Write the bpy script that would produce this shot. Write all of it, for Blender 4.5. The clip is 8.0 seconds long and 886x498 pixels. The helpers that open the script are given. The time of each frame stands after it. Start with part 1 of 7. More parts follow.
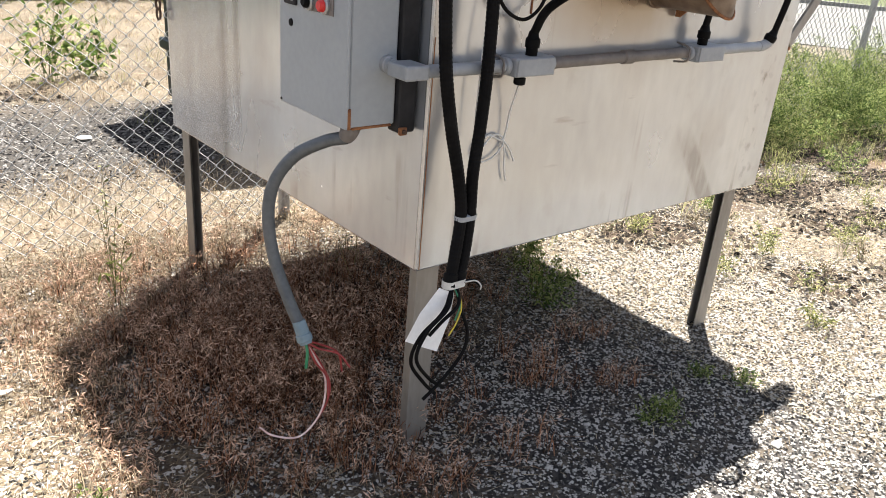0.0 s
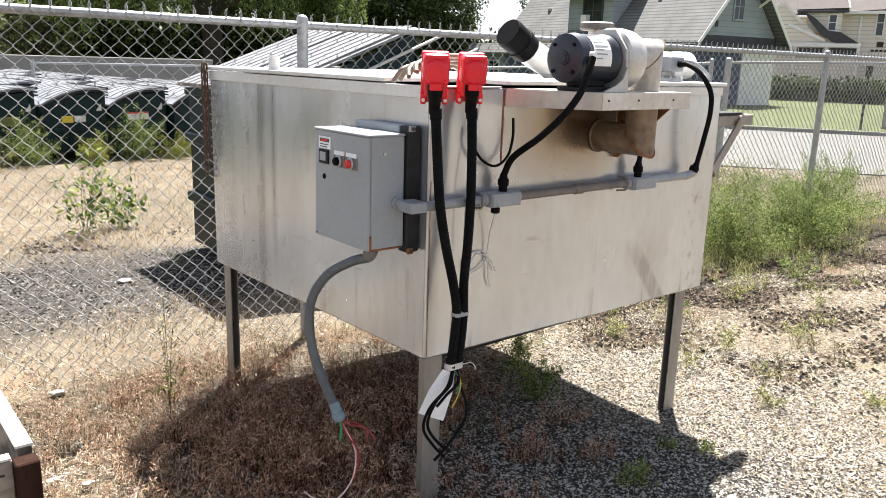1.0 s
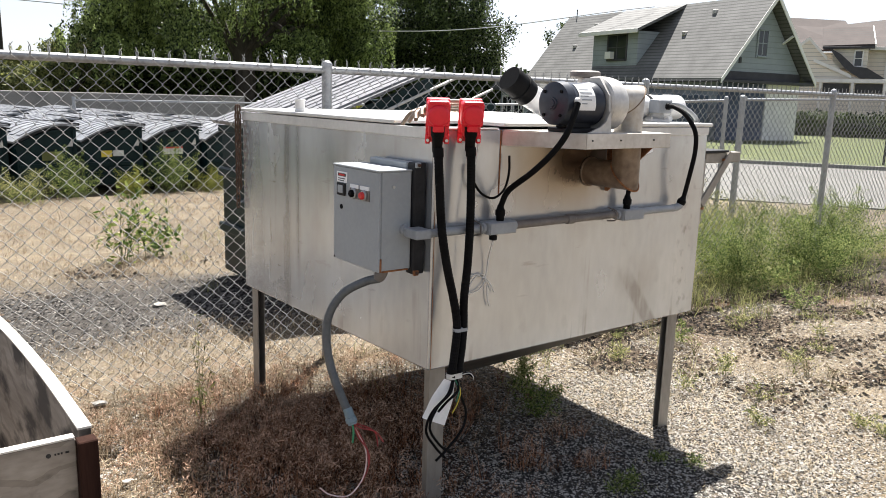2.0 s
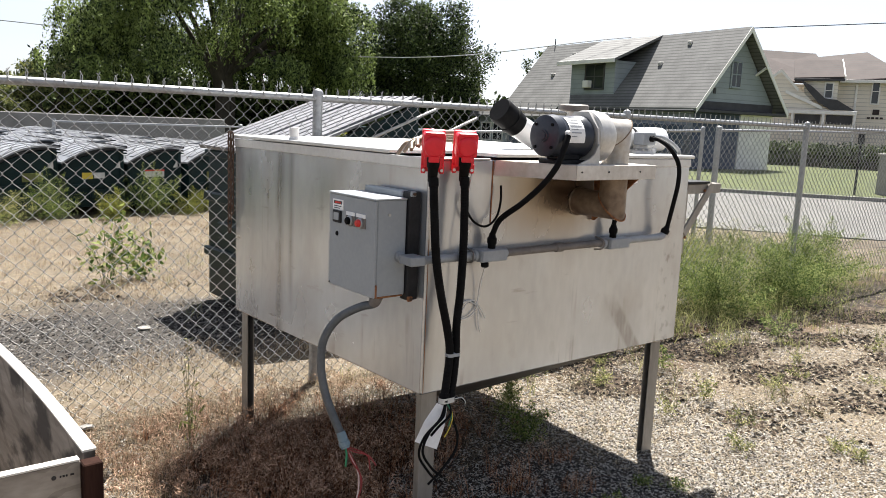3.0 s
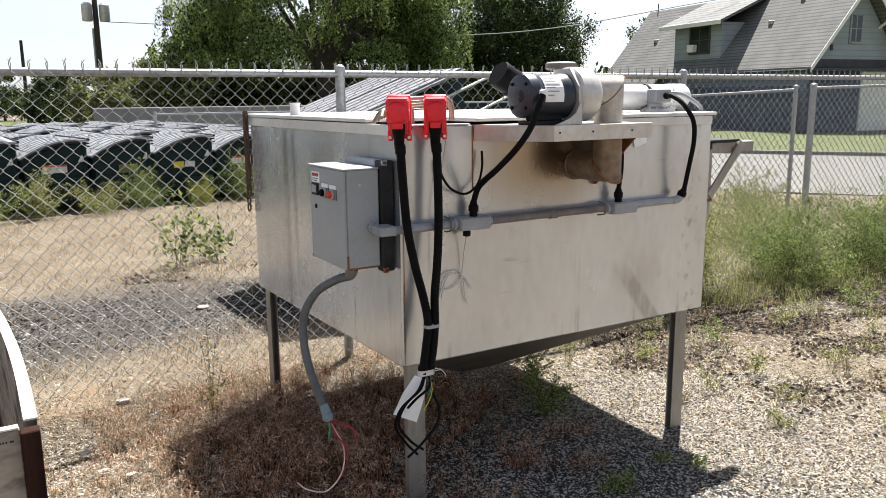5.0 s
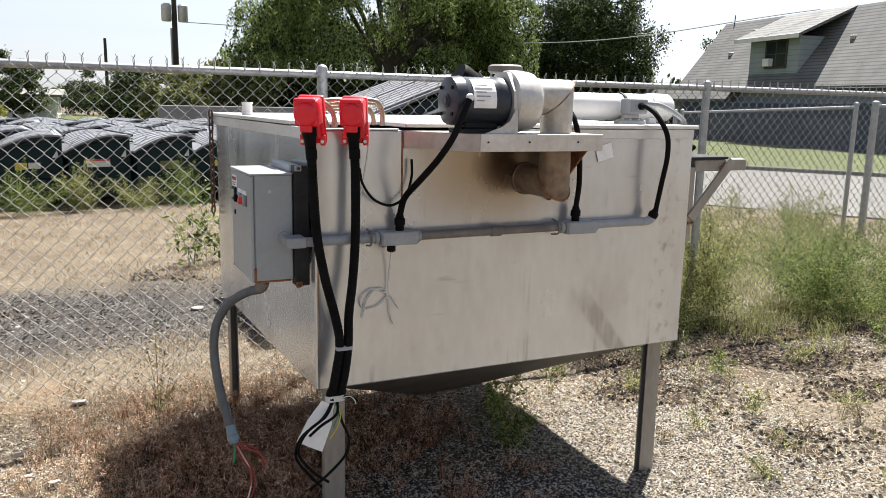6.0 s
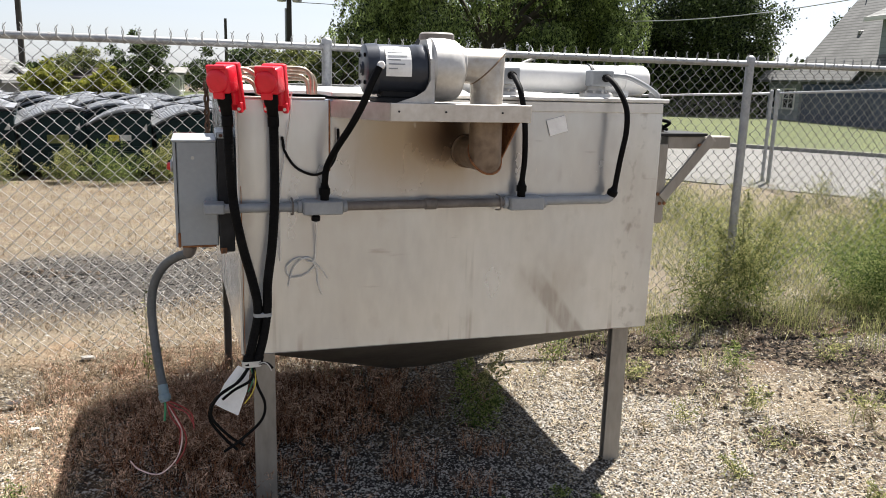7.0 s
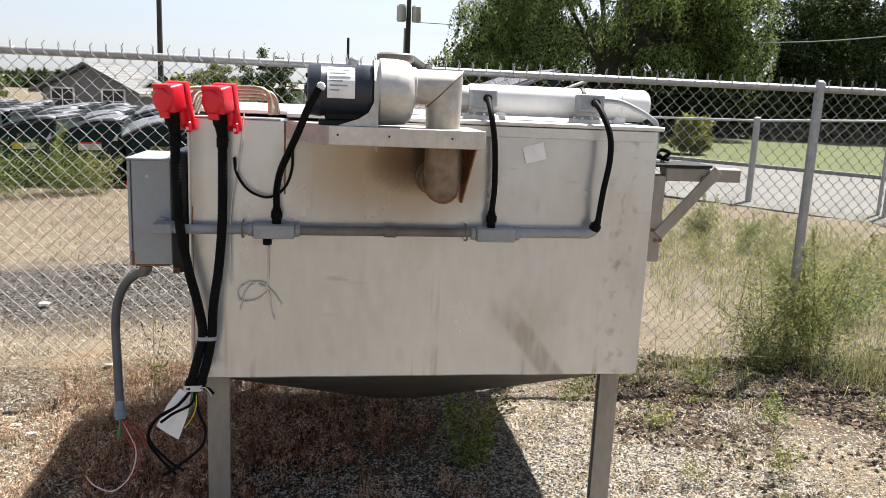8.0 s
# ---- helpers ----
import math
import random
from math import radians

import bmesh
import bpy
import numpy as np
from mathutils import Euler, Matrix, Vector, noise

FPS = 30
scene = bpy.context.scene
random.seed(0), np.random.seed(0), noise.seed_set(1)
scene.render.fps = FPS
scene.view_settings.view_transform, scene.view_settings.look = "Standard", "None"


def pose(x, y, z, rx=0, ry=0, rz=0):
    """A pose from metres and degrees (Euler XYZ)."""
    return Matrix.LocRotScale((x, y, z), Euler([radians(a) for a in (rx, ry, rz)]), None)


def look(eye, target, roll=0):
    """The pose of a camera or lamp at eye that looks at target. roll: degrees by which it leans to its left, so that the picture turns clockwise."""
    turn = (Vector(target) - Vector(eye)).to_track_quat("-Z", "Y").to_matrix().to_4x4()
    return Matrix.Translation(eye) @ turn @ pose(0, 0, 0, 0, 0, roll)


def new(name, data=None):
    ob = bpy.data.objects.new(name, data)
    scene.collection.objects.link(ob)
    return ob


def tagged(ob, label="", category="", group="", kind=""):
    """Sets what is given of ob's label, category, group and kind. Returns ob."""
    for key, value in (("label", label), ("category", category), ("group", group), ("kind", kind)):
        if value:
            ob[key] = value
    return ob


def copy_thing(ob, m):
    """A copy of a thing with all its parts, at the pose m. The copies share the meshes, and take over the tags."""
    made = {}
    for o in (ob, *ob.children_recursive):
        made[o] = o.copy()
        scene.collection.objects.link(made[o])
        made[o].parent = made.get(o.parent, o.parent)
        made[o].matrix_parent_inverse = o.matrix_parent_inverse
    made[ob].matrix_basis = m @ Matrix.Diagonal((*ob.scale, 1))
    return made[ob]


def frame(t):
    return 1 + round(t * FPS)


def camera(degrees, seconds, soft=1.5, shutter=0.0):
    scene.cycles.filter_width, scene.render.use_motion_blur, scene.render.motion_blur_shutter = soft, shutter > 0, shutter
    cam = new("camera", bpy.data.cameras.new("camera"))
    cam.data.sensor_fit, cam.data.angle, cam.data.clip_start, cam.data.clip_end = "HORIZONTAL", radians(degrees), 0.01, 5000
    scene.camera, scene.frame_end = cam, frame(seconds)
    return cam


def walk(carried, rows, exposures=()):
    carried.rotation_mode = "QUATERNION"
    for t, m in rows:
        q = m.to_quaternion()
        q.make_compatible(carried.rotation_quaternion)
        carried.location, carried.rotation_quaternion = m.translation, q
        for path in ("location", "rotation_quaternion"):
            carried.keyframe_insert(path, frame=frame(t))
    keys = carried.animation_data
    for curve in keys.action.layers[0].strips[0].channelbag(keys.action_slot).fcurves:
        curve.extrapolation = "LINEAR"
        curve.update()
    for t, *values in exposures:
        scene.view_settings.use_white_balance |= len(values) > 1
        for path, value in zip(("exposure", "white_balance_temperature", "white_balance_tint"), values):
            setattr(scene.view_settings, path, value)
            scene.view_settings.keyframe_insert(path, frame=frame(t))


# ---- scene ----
cam = camera(58.8, 8.0, soft=0.58)
PATH = [
    (0, (-1.2, -1.539, 1.537), (-0.02, -0.133, 0.745), 4.8),
    (0.5, (-1.413, -1.749, 1.58), (-0.192, -0.3, 0.939), 3.2),
    (1, (-1.602, -2.039, 1.645), (-0.368, -0.536, 1.178), 1.8),
    (1.5, (-1.683, -2.317, 1.67), (-0.51, -0.753, 1.25), 1.6),
    (3, (-1.837, -2.375, 1.705), (-0.596, -0.84, 1.383), 2.5),
    (3.5, (-1.849, -2.38, 1.706), (-0.617, -0.835, 1.396), 2.6),
    (4, (-1.82, -2.408, 1.681), (-0.667, -0.795, 1.42), 2.0),
    (4.2, (-1.76, -2.456, 1.663), (-0.619, -0.838, 1.381), 1.5),
    (5.3, (-1.191, -2.627, 1.664), (-0.237, -0.913, 1.274), -0.2),
    (5.5, (-1.072, -2.622, 1.643), (-0.143, -0.893, 1.262), 0.5),
    (6, (-0.772, -2.632, 1.654), (0.082, -0.86, 1.29), 1.2),
    (6.5, (-0.434, -2.778, 1.639), (0.229, -0.918, 1.322), 0.6),
    (7, (-0.133, -2.836, 1.631), (0.457, -0.971, 1.213), 1.6),
    (7.5, (0.182, -2.782, 1.638), (0.586, -0.867, 1.228), 3.1),
    (8, (0.456, -2.799, 1.662), (0.761, -0.859, 1.28), 2.5),
]
EXPOSURES = [(0, 2.10), (0.5, 2.02), (1, 1.92), (1.5, 1.68), (3, 1.49), (4, 1.45), (5.5, 1.56), (6.5, 1.36), (7, 1.42), (8, 1.46)]
walk(cam, [(t, look(eye, target, roll)) for t, eye, target, roll in PATH], EXPOSURES)

# ---- light ----
world = bpy.data.worlds.new("sky")
scene.world = world
world.use_nodes = True
wn = world.node_tree
sky = wn.nodes.new("ShaderNodeTexSky")
sky.sky_type = "NISHITA"
sky.sun_disc = False
sky.sun_elevation = radians(60)
sky.sun_rotation = radians(49)
sky.dust_density = 0.8
wn.nodes["Background"].inputs["Strength"].default_value = 0.055
haze = wn.nodes.new("ShaderNodeHueSaturation")
haze.inputs["Saturation"].default_value = 0.36
wn.links.new(sky.outputs["Color"], haze.inputs["Color"])
cool = wn.nodes.new("ShaderNodeMix")
cool.data_type, cool.blend_type = "RGBA", "MULTIPLY"
cool.inputs[0].default_value = 1.0
cool.inputs[7].default_value = (0.955, 0.985, 1.08, 1)
wn.links.new(haze.outputs["Color"], cool.inputs[6])
wn.links.new(cool.outputs[2], wn.nodes["Background"].inputs["Color"])
sun_data = bpy.data.lights.new("sun", "SUN")
sun_data.energy, sun_data.angle, sun_data.color = 5.6, radians(0.53), (1.0, 0.96, 0.905)
sun = new("sun", sun_data)
sun.matrix_world = look((0, 0, 0), (-0.43, -0.37, -1.0))

rng = np.random.default_rng(11)


# ---- materials ----
def ramp_mat(name, dark, light, scale=8.0, rough=0.7, metal=0.0, bump=0.2, fine=60.0, stretch=(1, 1, 1), island=0.0, spec=0.5, objrand=0.0):
    """Two colours mixed by noise at two scales, with relief; island or objrand: how much single pieces differ."""
    m = bpy.data.materials.new(name)
    m.use_nodes = True
    nt = m.node_tree
    n, l = nt.nodes, nt.links
    bsdf = n["Principled BSDF"]
    tc = n.new("ShaderNodeTexCoord")
    mp = n.new("ShaderNodeMapping")
    mp.inputs["Scale"].default_value = stretch
    l.new(tc.outputs["Object"], mp.inputs["Vector"])
    big = n.new("ShaderNodeTexNoise")
    big.inputs["Scale"].default_value, big.inputs["Detail"].default_value = scale, 6
    small = n.new("ShaderNodeTexNoise")
    small.inputs["Scale"].default_value, small.inputs["Detail"].default_value = fine, 4
    l.new(mp.outputs[0], big.inputs["Vector"])
    l.new(mp.outputs[0], small.inputs["Vector"])
    mix = n.new("ShaderNodeMath")
    mix.operation = "MULTIPLY_ADD"
    mix.inputs[1].default_value, mix.inputs[2].default_value = 0.35, 0.0
    l.new(small.outputs["Fac"], mix.inputs[0])
    add = n.new("ShaderNodeMath")
    add.operation = "MULTIPLY_ADD"
    add.inputs[1].default_value = 0.65
    l.new(big.outputs["Fac"], add.inputs[0])
    l.new(mix.outputs[0], add.inputs[2])
    fac = add.outputs[0]
    if island or objrand:
        if island:
            src = n.new("ShaderNodeNewGeometry").outputs["Random Per Island"]
        else:
            src = n.new("ShaderNodeObjectInfo").outputs["Random"]
        k = island or objrand
        off = n.new("ShaderNodeMath")
        off.operation = "MULTIPLY_ADD"
        off.inputs[1].default_value, off.inputs[2].default_value = k, -k / 2
        l.new(src, off.inputs[0])
        tot = n.new("ShaderNodeMath")
        tot.operation = "ADD"
        l.new(off.outputs[0], tot.inputs[0])
        l.new(fac, tot.inputs[1])
        fac = tot.outputs[0]
    cr = n.new("ShaderNodeValToRGB")
    cr.color_ramp.elements[0].position, cr.color_ramp.elements[1].position = 0.33, 0.67
    cr.color_ramp.elements[0].color = (*dark, 1)
    cr.color_ramp.elements[1].color = (*light, 1)
    l.new(fac, cr.inputs["Fac"])
    l.new(cr.outputs["Color"], bsdf.inputs["Base Color"])
    bsdf.inputs["Roughness"].default_value = rough
    bsdf.inputs["Metallic"].default_value = metal
    bsdf.inputs["Specular IOR Level"].default_value = spec
    if bump:
        bp = n.new("ShaderNodeBump")
        bp.inputs["Strength"].default_value, bp.inputs["Distance"].default_value = bump, 0.01
        l.new(fac, bp.inputs["Height"])
        l.new(bp.outputs["Normal"], bsdf.inputs["Normal"])
    return m


def tint_layer(m, mask, color):
    """Lays a stain of that colour over a material's base colour where the mask socket is 1."""
    nt = m.node_tree
    bsdf = nt.nodes["Principled BSDF"]
    old = bsdf.inputs["Base Color"].links[0].from_socket
    mx = nt.nodes.new("ShaderNodeMix")
    mx.data_type = "RGBA"
    nt.links.new(mask, mx.inputs[0])
    nt.links.new(old, mx.inputs[6])
    mx.inputs[7].default_value = (*color, 1)
    nt.links.new(mx.outputs[2], bsdf.inputs["Base Color"])


def math_node(m, op, a, b=None, c=None, clamp=False):
    nd = m.node_tree.nodes.new("ShaderNodeMath")
    nd.operation, nd.use_clamp = op, clamp
    for i, v in enumerate((a, b, c)):
        if v is None:
            continue
        if isinstance(v, (int, float)):
            nd.inputs[i].default_value = v
        else:
            m.node_tree.links.new(v, nd.inputs[i])
    return nd.outputs[0]


def axes_of(m):
    """The object's x, y and z as sockets."""
    tc = m.node_tree.nodes.new("ShaderNodeTexCoord")
    sp = m.node_tree.nodes.new("ShaderNodeSeparateXYZ")
    m.node_tree.links.new(tc.outputs["Object"], sp.inputs[0])
    return sp.outputs


def noise_of(m, scale, stretch=(1, 1, 1), detail=5):
    nt = m.node_tree
    tc = nt.nodes.new("ShaderNodeTexCoord")
    mp = nt.nodes.new("ShaderNodeMapping")
    mp.inputs["Scale"].default_value = stretch
    nz = nt.nodes.new("ShaderNodeTexNoise")
    nz.inputs["Scale"].default_value, nz.inputs["Detail"].default_value = scale, detail
    nt.links.new(tc.outputs["Object"], mp.inputs["Vector"])
    nt.links.new(mp.outputs[0], nz.inputs["Vector"])
    return nz.outputs["Fac"]


STEEL = ramp_mat("dull_stainless_steel", (0.515, 0.54, 0.572), (0.655, 0.69, 0.728), 2.2, 0.52, 0.7, 0.008, 26, (1, 1, 0.35))
# vertical run-off streaks, a greasy patch and painted shade below the shelf, and scuffed bands
sx, sy, sz = axes_of(STEEL)
streak = math_node(STEEL, "MULTIPLY_ADD", noise_of(STEEL, 4.2, (1, 1, 0.09), 3), 2.4, -1.15, True)
tint_layer(STEEL, math_node(STEEL, "MULTIPLY", streak, 0.20), (0.37, 0.365, 0.365))
smudge = math_node(STEEL, "MULTIPLY_ADD", noise_of(STEEL, 11, (1, 1, 0.7), 8), 5.0, -3.1, True)
tint_layer(STEEL, math_node(STEEL, "MULTIPLY", smudge, 0.3), (0.27, 0.245, 0.21))
blot = math_node(STEEL, "MULTIPLY_ADD", noise_of(STEEL, 2.6, (1, 1, 0.8), 9), 5.0, -2.5, True)
tint_layer(STEEL, math_node(STEEL, "MULTIPLY", blot, 0.42), (0.42, 0.40, 0.39))
scr = math_node(STEEL, "MULTIPLY_ADD", noise_of(STEEL, 9, (0.5, 0.5, 2.4), 10), 9.0, -5.9, True)
tint_layer(STEEL, math_node(STEEL, "MULTIPLY", scr, 0.6), (0.30, 0.27, 0.24))
STEEL.node_tree.links.new(math_node(STEEL, "MULTIPLY_ADD", noise_of(STEEL, 3.4, (1, 1, 0.6), 6), 0.32, 0.07), STEEL.node_tree.nodes["Principled BSDF"].inputs["Roughness"])
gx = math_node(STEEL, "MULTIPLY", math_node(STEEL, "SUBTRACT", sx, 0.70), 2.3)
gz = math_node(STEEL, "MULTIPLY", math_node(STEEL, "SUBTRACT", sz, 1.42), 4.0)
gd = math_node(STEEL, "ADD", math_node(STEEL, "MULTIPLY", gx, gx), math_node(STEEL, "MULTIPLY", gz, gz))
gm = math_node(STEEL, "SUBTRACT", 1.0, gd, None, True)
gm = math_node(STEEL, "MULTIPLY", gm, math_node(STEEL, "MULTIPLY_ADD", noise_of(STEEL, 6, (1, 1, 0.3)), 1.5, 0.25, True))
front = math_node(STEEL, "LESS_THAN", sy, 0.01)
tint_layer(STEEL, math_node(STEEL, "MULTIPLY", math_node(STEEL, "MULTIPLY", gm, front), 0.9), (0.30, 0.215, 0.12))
# dark core of the grease stain, with the shelf's shade in its colour
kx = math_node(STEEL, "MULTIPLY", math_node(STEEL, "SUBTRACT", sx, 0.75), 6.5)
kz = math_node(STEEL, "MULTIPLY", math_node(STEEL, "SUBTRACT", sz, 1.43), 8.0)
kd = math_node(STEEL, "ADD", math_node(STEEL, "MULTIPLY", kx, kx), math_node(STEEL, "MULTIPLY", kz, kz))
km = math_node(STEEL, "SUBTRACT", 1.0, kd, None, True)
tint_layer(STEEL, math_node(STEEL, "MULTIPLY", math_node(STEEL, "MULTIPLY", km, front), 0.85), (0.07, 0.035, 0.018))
lside = math_node(STEEL, "LESS_THAN", sx, 0.01)
for yc, wd, amt in ((1.16, 22.0, 0.75), (1.05, 30.0, 0.5), (1.47, 14.0, 0.3)):
    ln = math_node(STEEL, "SUBTRACT", 1.0, math_node(STEEL, "MULTIPLY", math_node(STEEL, "ABSOLUTE", math_node(STEEL, "SUBTRACT", sy, yc)), wd), None, True)
    ln = math_node(STEEL, "MULTIPLY", ln, math_node(STEEL, "MULTIPLY_ADD", noise_of(STEEL, 7, (1, 1, 0.25)), 2.6, -0.75, True))
    tint_layer(STEEL, math_node(STEEL, "MULTIPLY", math_node(STEEL, "MULTIPLY", ln, lside), amt), (0.17, 0.16, 0.15))
# thin dark drips below the conduit
drip = math_node(STEEL, "MULTIPLY_ADD", noise_of(STEEL, 15, (1, 1, 0.05), 4), 14.0, -8.7, True)
drip = math_node(STEEL, "MULTIPLY", drip, math_node(STEEL, "MULTIPLY_ADD", noise_of(STEEL, 3.1, (1, 1, 1.4), 3), 5.0, -2.2, True))
tint_layer(STEEL, math_node(STEEL, "MULTIPLY", drip, 0.5), (0.27, 0.235, 0.20))
scf = math_node(STEEL, "MULTIPLY_ADD", noise_of(STEEL, 30, (1, 1, 0.35), 8), 12.0, -7.9, True)
scf = math_node(STEEL, "MULTIPLY", scf, math_node(STEEL, "MULTIPLY_ADD", noise_of(STEEL, 1.9), 6.0, -3.0, True))
tint_layer(STEEL, math_node(STEEL, "MULTIPLY", scf, 0.5), (0.80, 0.79, 0.78))
# a scuffed diagonal band low on the front
da = math_node(STEEL, "ADD", math_node(STEEL, "MULTIPLY", sx, 0.788), math_node(STEEL, "MULTIPLY", sz, 0.616))
band = math_node(STEEL, "SUBTRACT", 2.6, math_node(STEEL, "MULTIPLY", math_node(STEEL, "ABSOLUTE", math_node(STEEL, "SUBTRACT", da, 1.442)), 55.0), None, True)
low = math_node(STEEL, "MULTIPLY_ADD", sz, -9.0, 8.3, True)
rgt = math_node(STEEL, "MULTIPLY_ADD", sx, 8.0, -8.0, True)
bn = math_node(STEEL, "MULTIPLY_ADD", noise_of(STEEL, 14, (2, 1, 0.5)), 3.0, -0.8, True)
bm_ = math_node(STEEL, "MULTIPLY", math_node(STEEL, "MULTIPLY", band, low), math_node(STEEL, "MULTIPLY", rgt, bn))
tint_layer(STEEL, math_node(STEEL, "MULTIPLY", math_node(STEEL, "MULTIPLY", bm_, front), 0.6), (0.29, 0.275, 0.265))
cn = math_node(STEEL, "MULTIPLY_ADD", sx, -16.0, 1.0, True)
cn = math_node(STEEL, "MULTIPLY", cn, math_node(STEEL, "MULTIPLY_ADD", noise_of(STEEL, 5, (1, 1, 0.3)), 2.2, -0.5, True))
tint_layer(STEEL, math_node(STEEL, "MULTIPLY", math_node(STEEL, "MULTIPLY", cn, front), 0.75), (0.17, 0.135, 0.10))
# mottled dark spots down the right-hand end of the front
spot = math_node(STEEL, "MULTIPLY_ADD", noise_of(STEEL, 24, (1, 1, 0.8)), 6.0, -3.3, True)
edge = math_node(STEEL, "SUBTRACT", 1.0, math_node(STEEL, "MULTIPLY", math_node(STEEL, "ABSOLUTE", math_node(STEEL, "SUBTRACT", sx, 1.58)), 10.0), None, True)
tint_layer(STEEL, math_node(STEEL, "MULTIPLY", math_node(STEEL, "MULTIPLY", spot, edge), 0.6), (0.22, 0.20, 0.18))

STEEL_TOP = ramp_mat("bright_steel_sheet", (0.55, 0.54, 0.52), (0.72, 0.71, 0.69), 3, 0.42, 0.6, 0.04, 40)
LEG_STEEL = ramp_mat("leg_steel", (0.22, 0.2, 0.175), (0.36, 0.335, 0.3), 5, 0.55, 0.5, 0.06, 50, (1, 1, 0.3))
SHELF_STEEL = ramp_mat("shelf_steel", (0.44, 0.40, 0.35), (0.62, 0.59, 0.55), 5, 0.5, 0.45, 0.06, 40)
PAINT_GREY = ramp_mat("grey_enamel", (0.25, 0.272, 0.29), (0.305, 0.328, 0.345), 3, 0.42, 0.0, 0.03, 60)
RUST = ramp_mat("rust", (0.12, 0.045, 0.02), (0.30, 0.13, 0.05), 30, 0.9, 0.0, 0.5, 120)
CHAIN_RUST = ramp_mat("rusty_chain_iron", (0.05, 0.03, 0.022), (0.14, 0.08, 0.05), 40, 0.8, 0.3, 0.4, 120)
CONDUIT = ramp_mat("grey_plastic_conduit", (0.22, 0.235, 0.25), (0.30, 0.315, 0.33), 12, 0.5, 0.0, 0.05, 60)
CONDUIT_DARK = ramp_mat("weathered_conduit", (0.1, 0.088, 0.08), (0.18, 0.16, 0.146), 12, 0.6, 0.0, 0.1, 60)
FLEX_GREY = ramp_mat("grey_flexible_conduit", (0.055, 0.062, 0.066), (0.115, 0.122, 0.126), 14, 0.5, 0.0, 0.1, 90)
FIT_BLUE = ramp_mat("blue_grey_fitting", (0.13, 0.19, 0.225), (0.20, 0.27, 0.31), 14, 0.5, 0.0, 0.1, 90)
BLACK = ramp_mat("black_rubber", (0.0028, 0.0028, 0.003), (0.0075, 0.0073, 0.0075), 12, 0.6, 0.0, 0.08, 90, spec=0.07)
BLACK_METAL = ramp_mat("black_painted_steel", (0.012, 0.012, 0.013), (0.03, 0.03, 0.032), 10, 0.55, 0.0, 0.05, 60, spec=0.15)
MOTOR_BLUE = ramp_mat("dark_blue_motor_enamel", (0.022, 0.026, 0.036), (0.042, 0.048, 0.062), 9, 0.33, 0.1, 0.04, 60, spec=0.35)
CAST = ramp_mat("cast_aluminium", (0.40, 0.385, 0.36), (0.58, 0.565, 0.54), 7, 0.5, 0.5, 0.06, 60)
CAST_STAIN = ramp_mat("stained_cast_metal", (0.28, 0.24, 0.19), (0.52, 0.505, 0.48), 4.5, 0.5, 0.4, 0.08, 40)
PIPE_STAIN = ramp_mat("greasy_steel_pipe", (0.065, 0.036, 0.020), (0.31, 0.23, 0.16), 3.6, 0.5, 0.4, 0.06, 30)
RED = ramp_mat("red_plastic", (0.62, 0.006, 0.020), (0.78, 0.012, 0.035), 6, 0.38, 0.0, 0.02, 60)
WHITE = ramp_mat("white_plastic", (0.70, 0.69, 0.67), (0.82, 0.81, 0.79), 6, 0.4, 0.0, 0.02, 60)
PAPER_WHITE = ramp_mat("bright_white_paper", (0.74, 0.74, 0.73), (0.86, 0.86, 0.85), 20, 0.8, 0.0, 0.1, 90)
PAPER = ramp_mat("weathered_paper", (0.46, 0.45, 0.425), (0.62, 0.61, 0.58), 20, 0.9, 0.0, 0.1, 90)
INK = ramp_mat("printed_ink", (0.03, 0.03, 0.035), (0.07, 0.07, 0.08), 20, 0.7)
ORANGE = ramp_mat("orange_plastic", (0.5, 0.012, 0.012), (0.62, 0.03, 0.025), 20, 0.4)
RED_INK = ramp_mat("red_ink", (0.45, 0.02, 0.02), (0.60, 0.04, 0.03), 20, 0.6)
YELLOW = ramp_mat("yellow_insulation", (0.50, 0.38, 0.03), (0.62, 0.48, 0.05), 20, 0.5)
GREEN_WIRE = ramp_mat("green_insulation", (0.02, 0.16, 0.07), (0.03, 0.22, 0.10), 20, 0.5)
RED_WIRE = ramp_mat("red_insulation", (0.20, 0.016, 0.016), (0.33, 0.04, 0.035), 20, 0.5)
PINK_WIRE = ramp_mat("faded_pink_white_insulation", (0.52, 0.30, 0.28), (0.74, 0.62, 0.58), 40, 0.5)
BRASS = ramp_mat("tarnished_copper_pipe", (0.2, 0.15, 0.105), (0.42, 0.35, 0.28), 12, 0.4, 0.7, 0.05, 60)
GALV = ramp_mat("galvanised_steel", (0.27, 0.275, 0.28), (0.42, 0.425, 0.43), 26, 0.45, 0.65, 0.05, 90)
WIRE_GALV = ramp_mat("galvanised_wire", (0.27, 0.27, 0.265), (0.44, 0.44, 0.43), 9, 0.55, 0.2, 0.0, 60, spec=0.4)
PLY = ramp_mat("weathered_plywood", (0.15, 0.125, 0.1), (0.36, 0.315, 0.265), 3.0, 0.85, 0.0, 0.3, 22, (1, 0.35, 2.2))
pw = math_node(PLY, "MULTIPLY_ADD", noise_of(PLY, 9, (1, 1, 0.16), 3), 9.0, -5.7, True)
tint_layer(PLY, math_node(PLY, "MULTIPLY", pw, 0.8), (0.035, 0.028, 0.022))
pv = math_node(PLY, "FRACT", math_node(PLY, "ADD", math_node(PLY, "MULTIPLY", axes_of(PLY)[2], 9.0), math_node(PLY, "MULTIPLY", noise_of(PLY, 2.2), 5.0)))
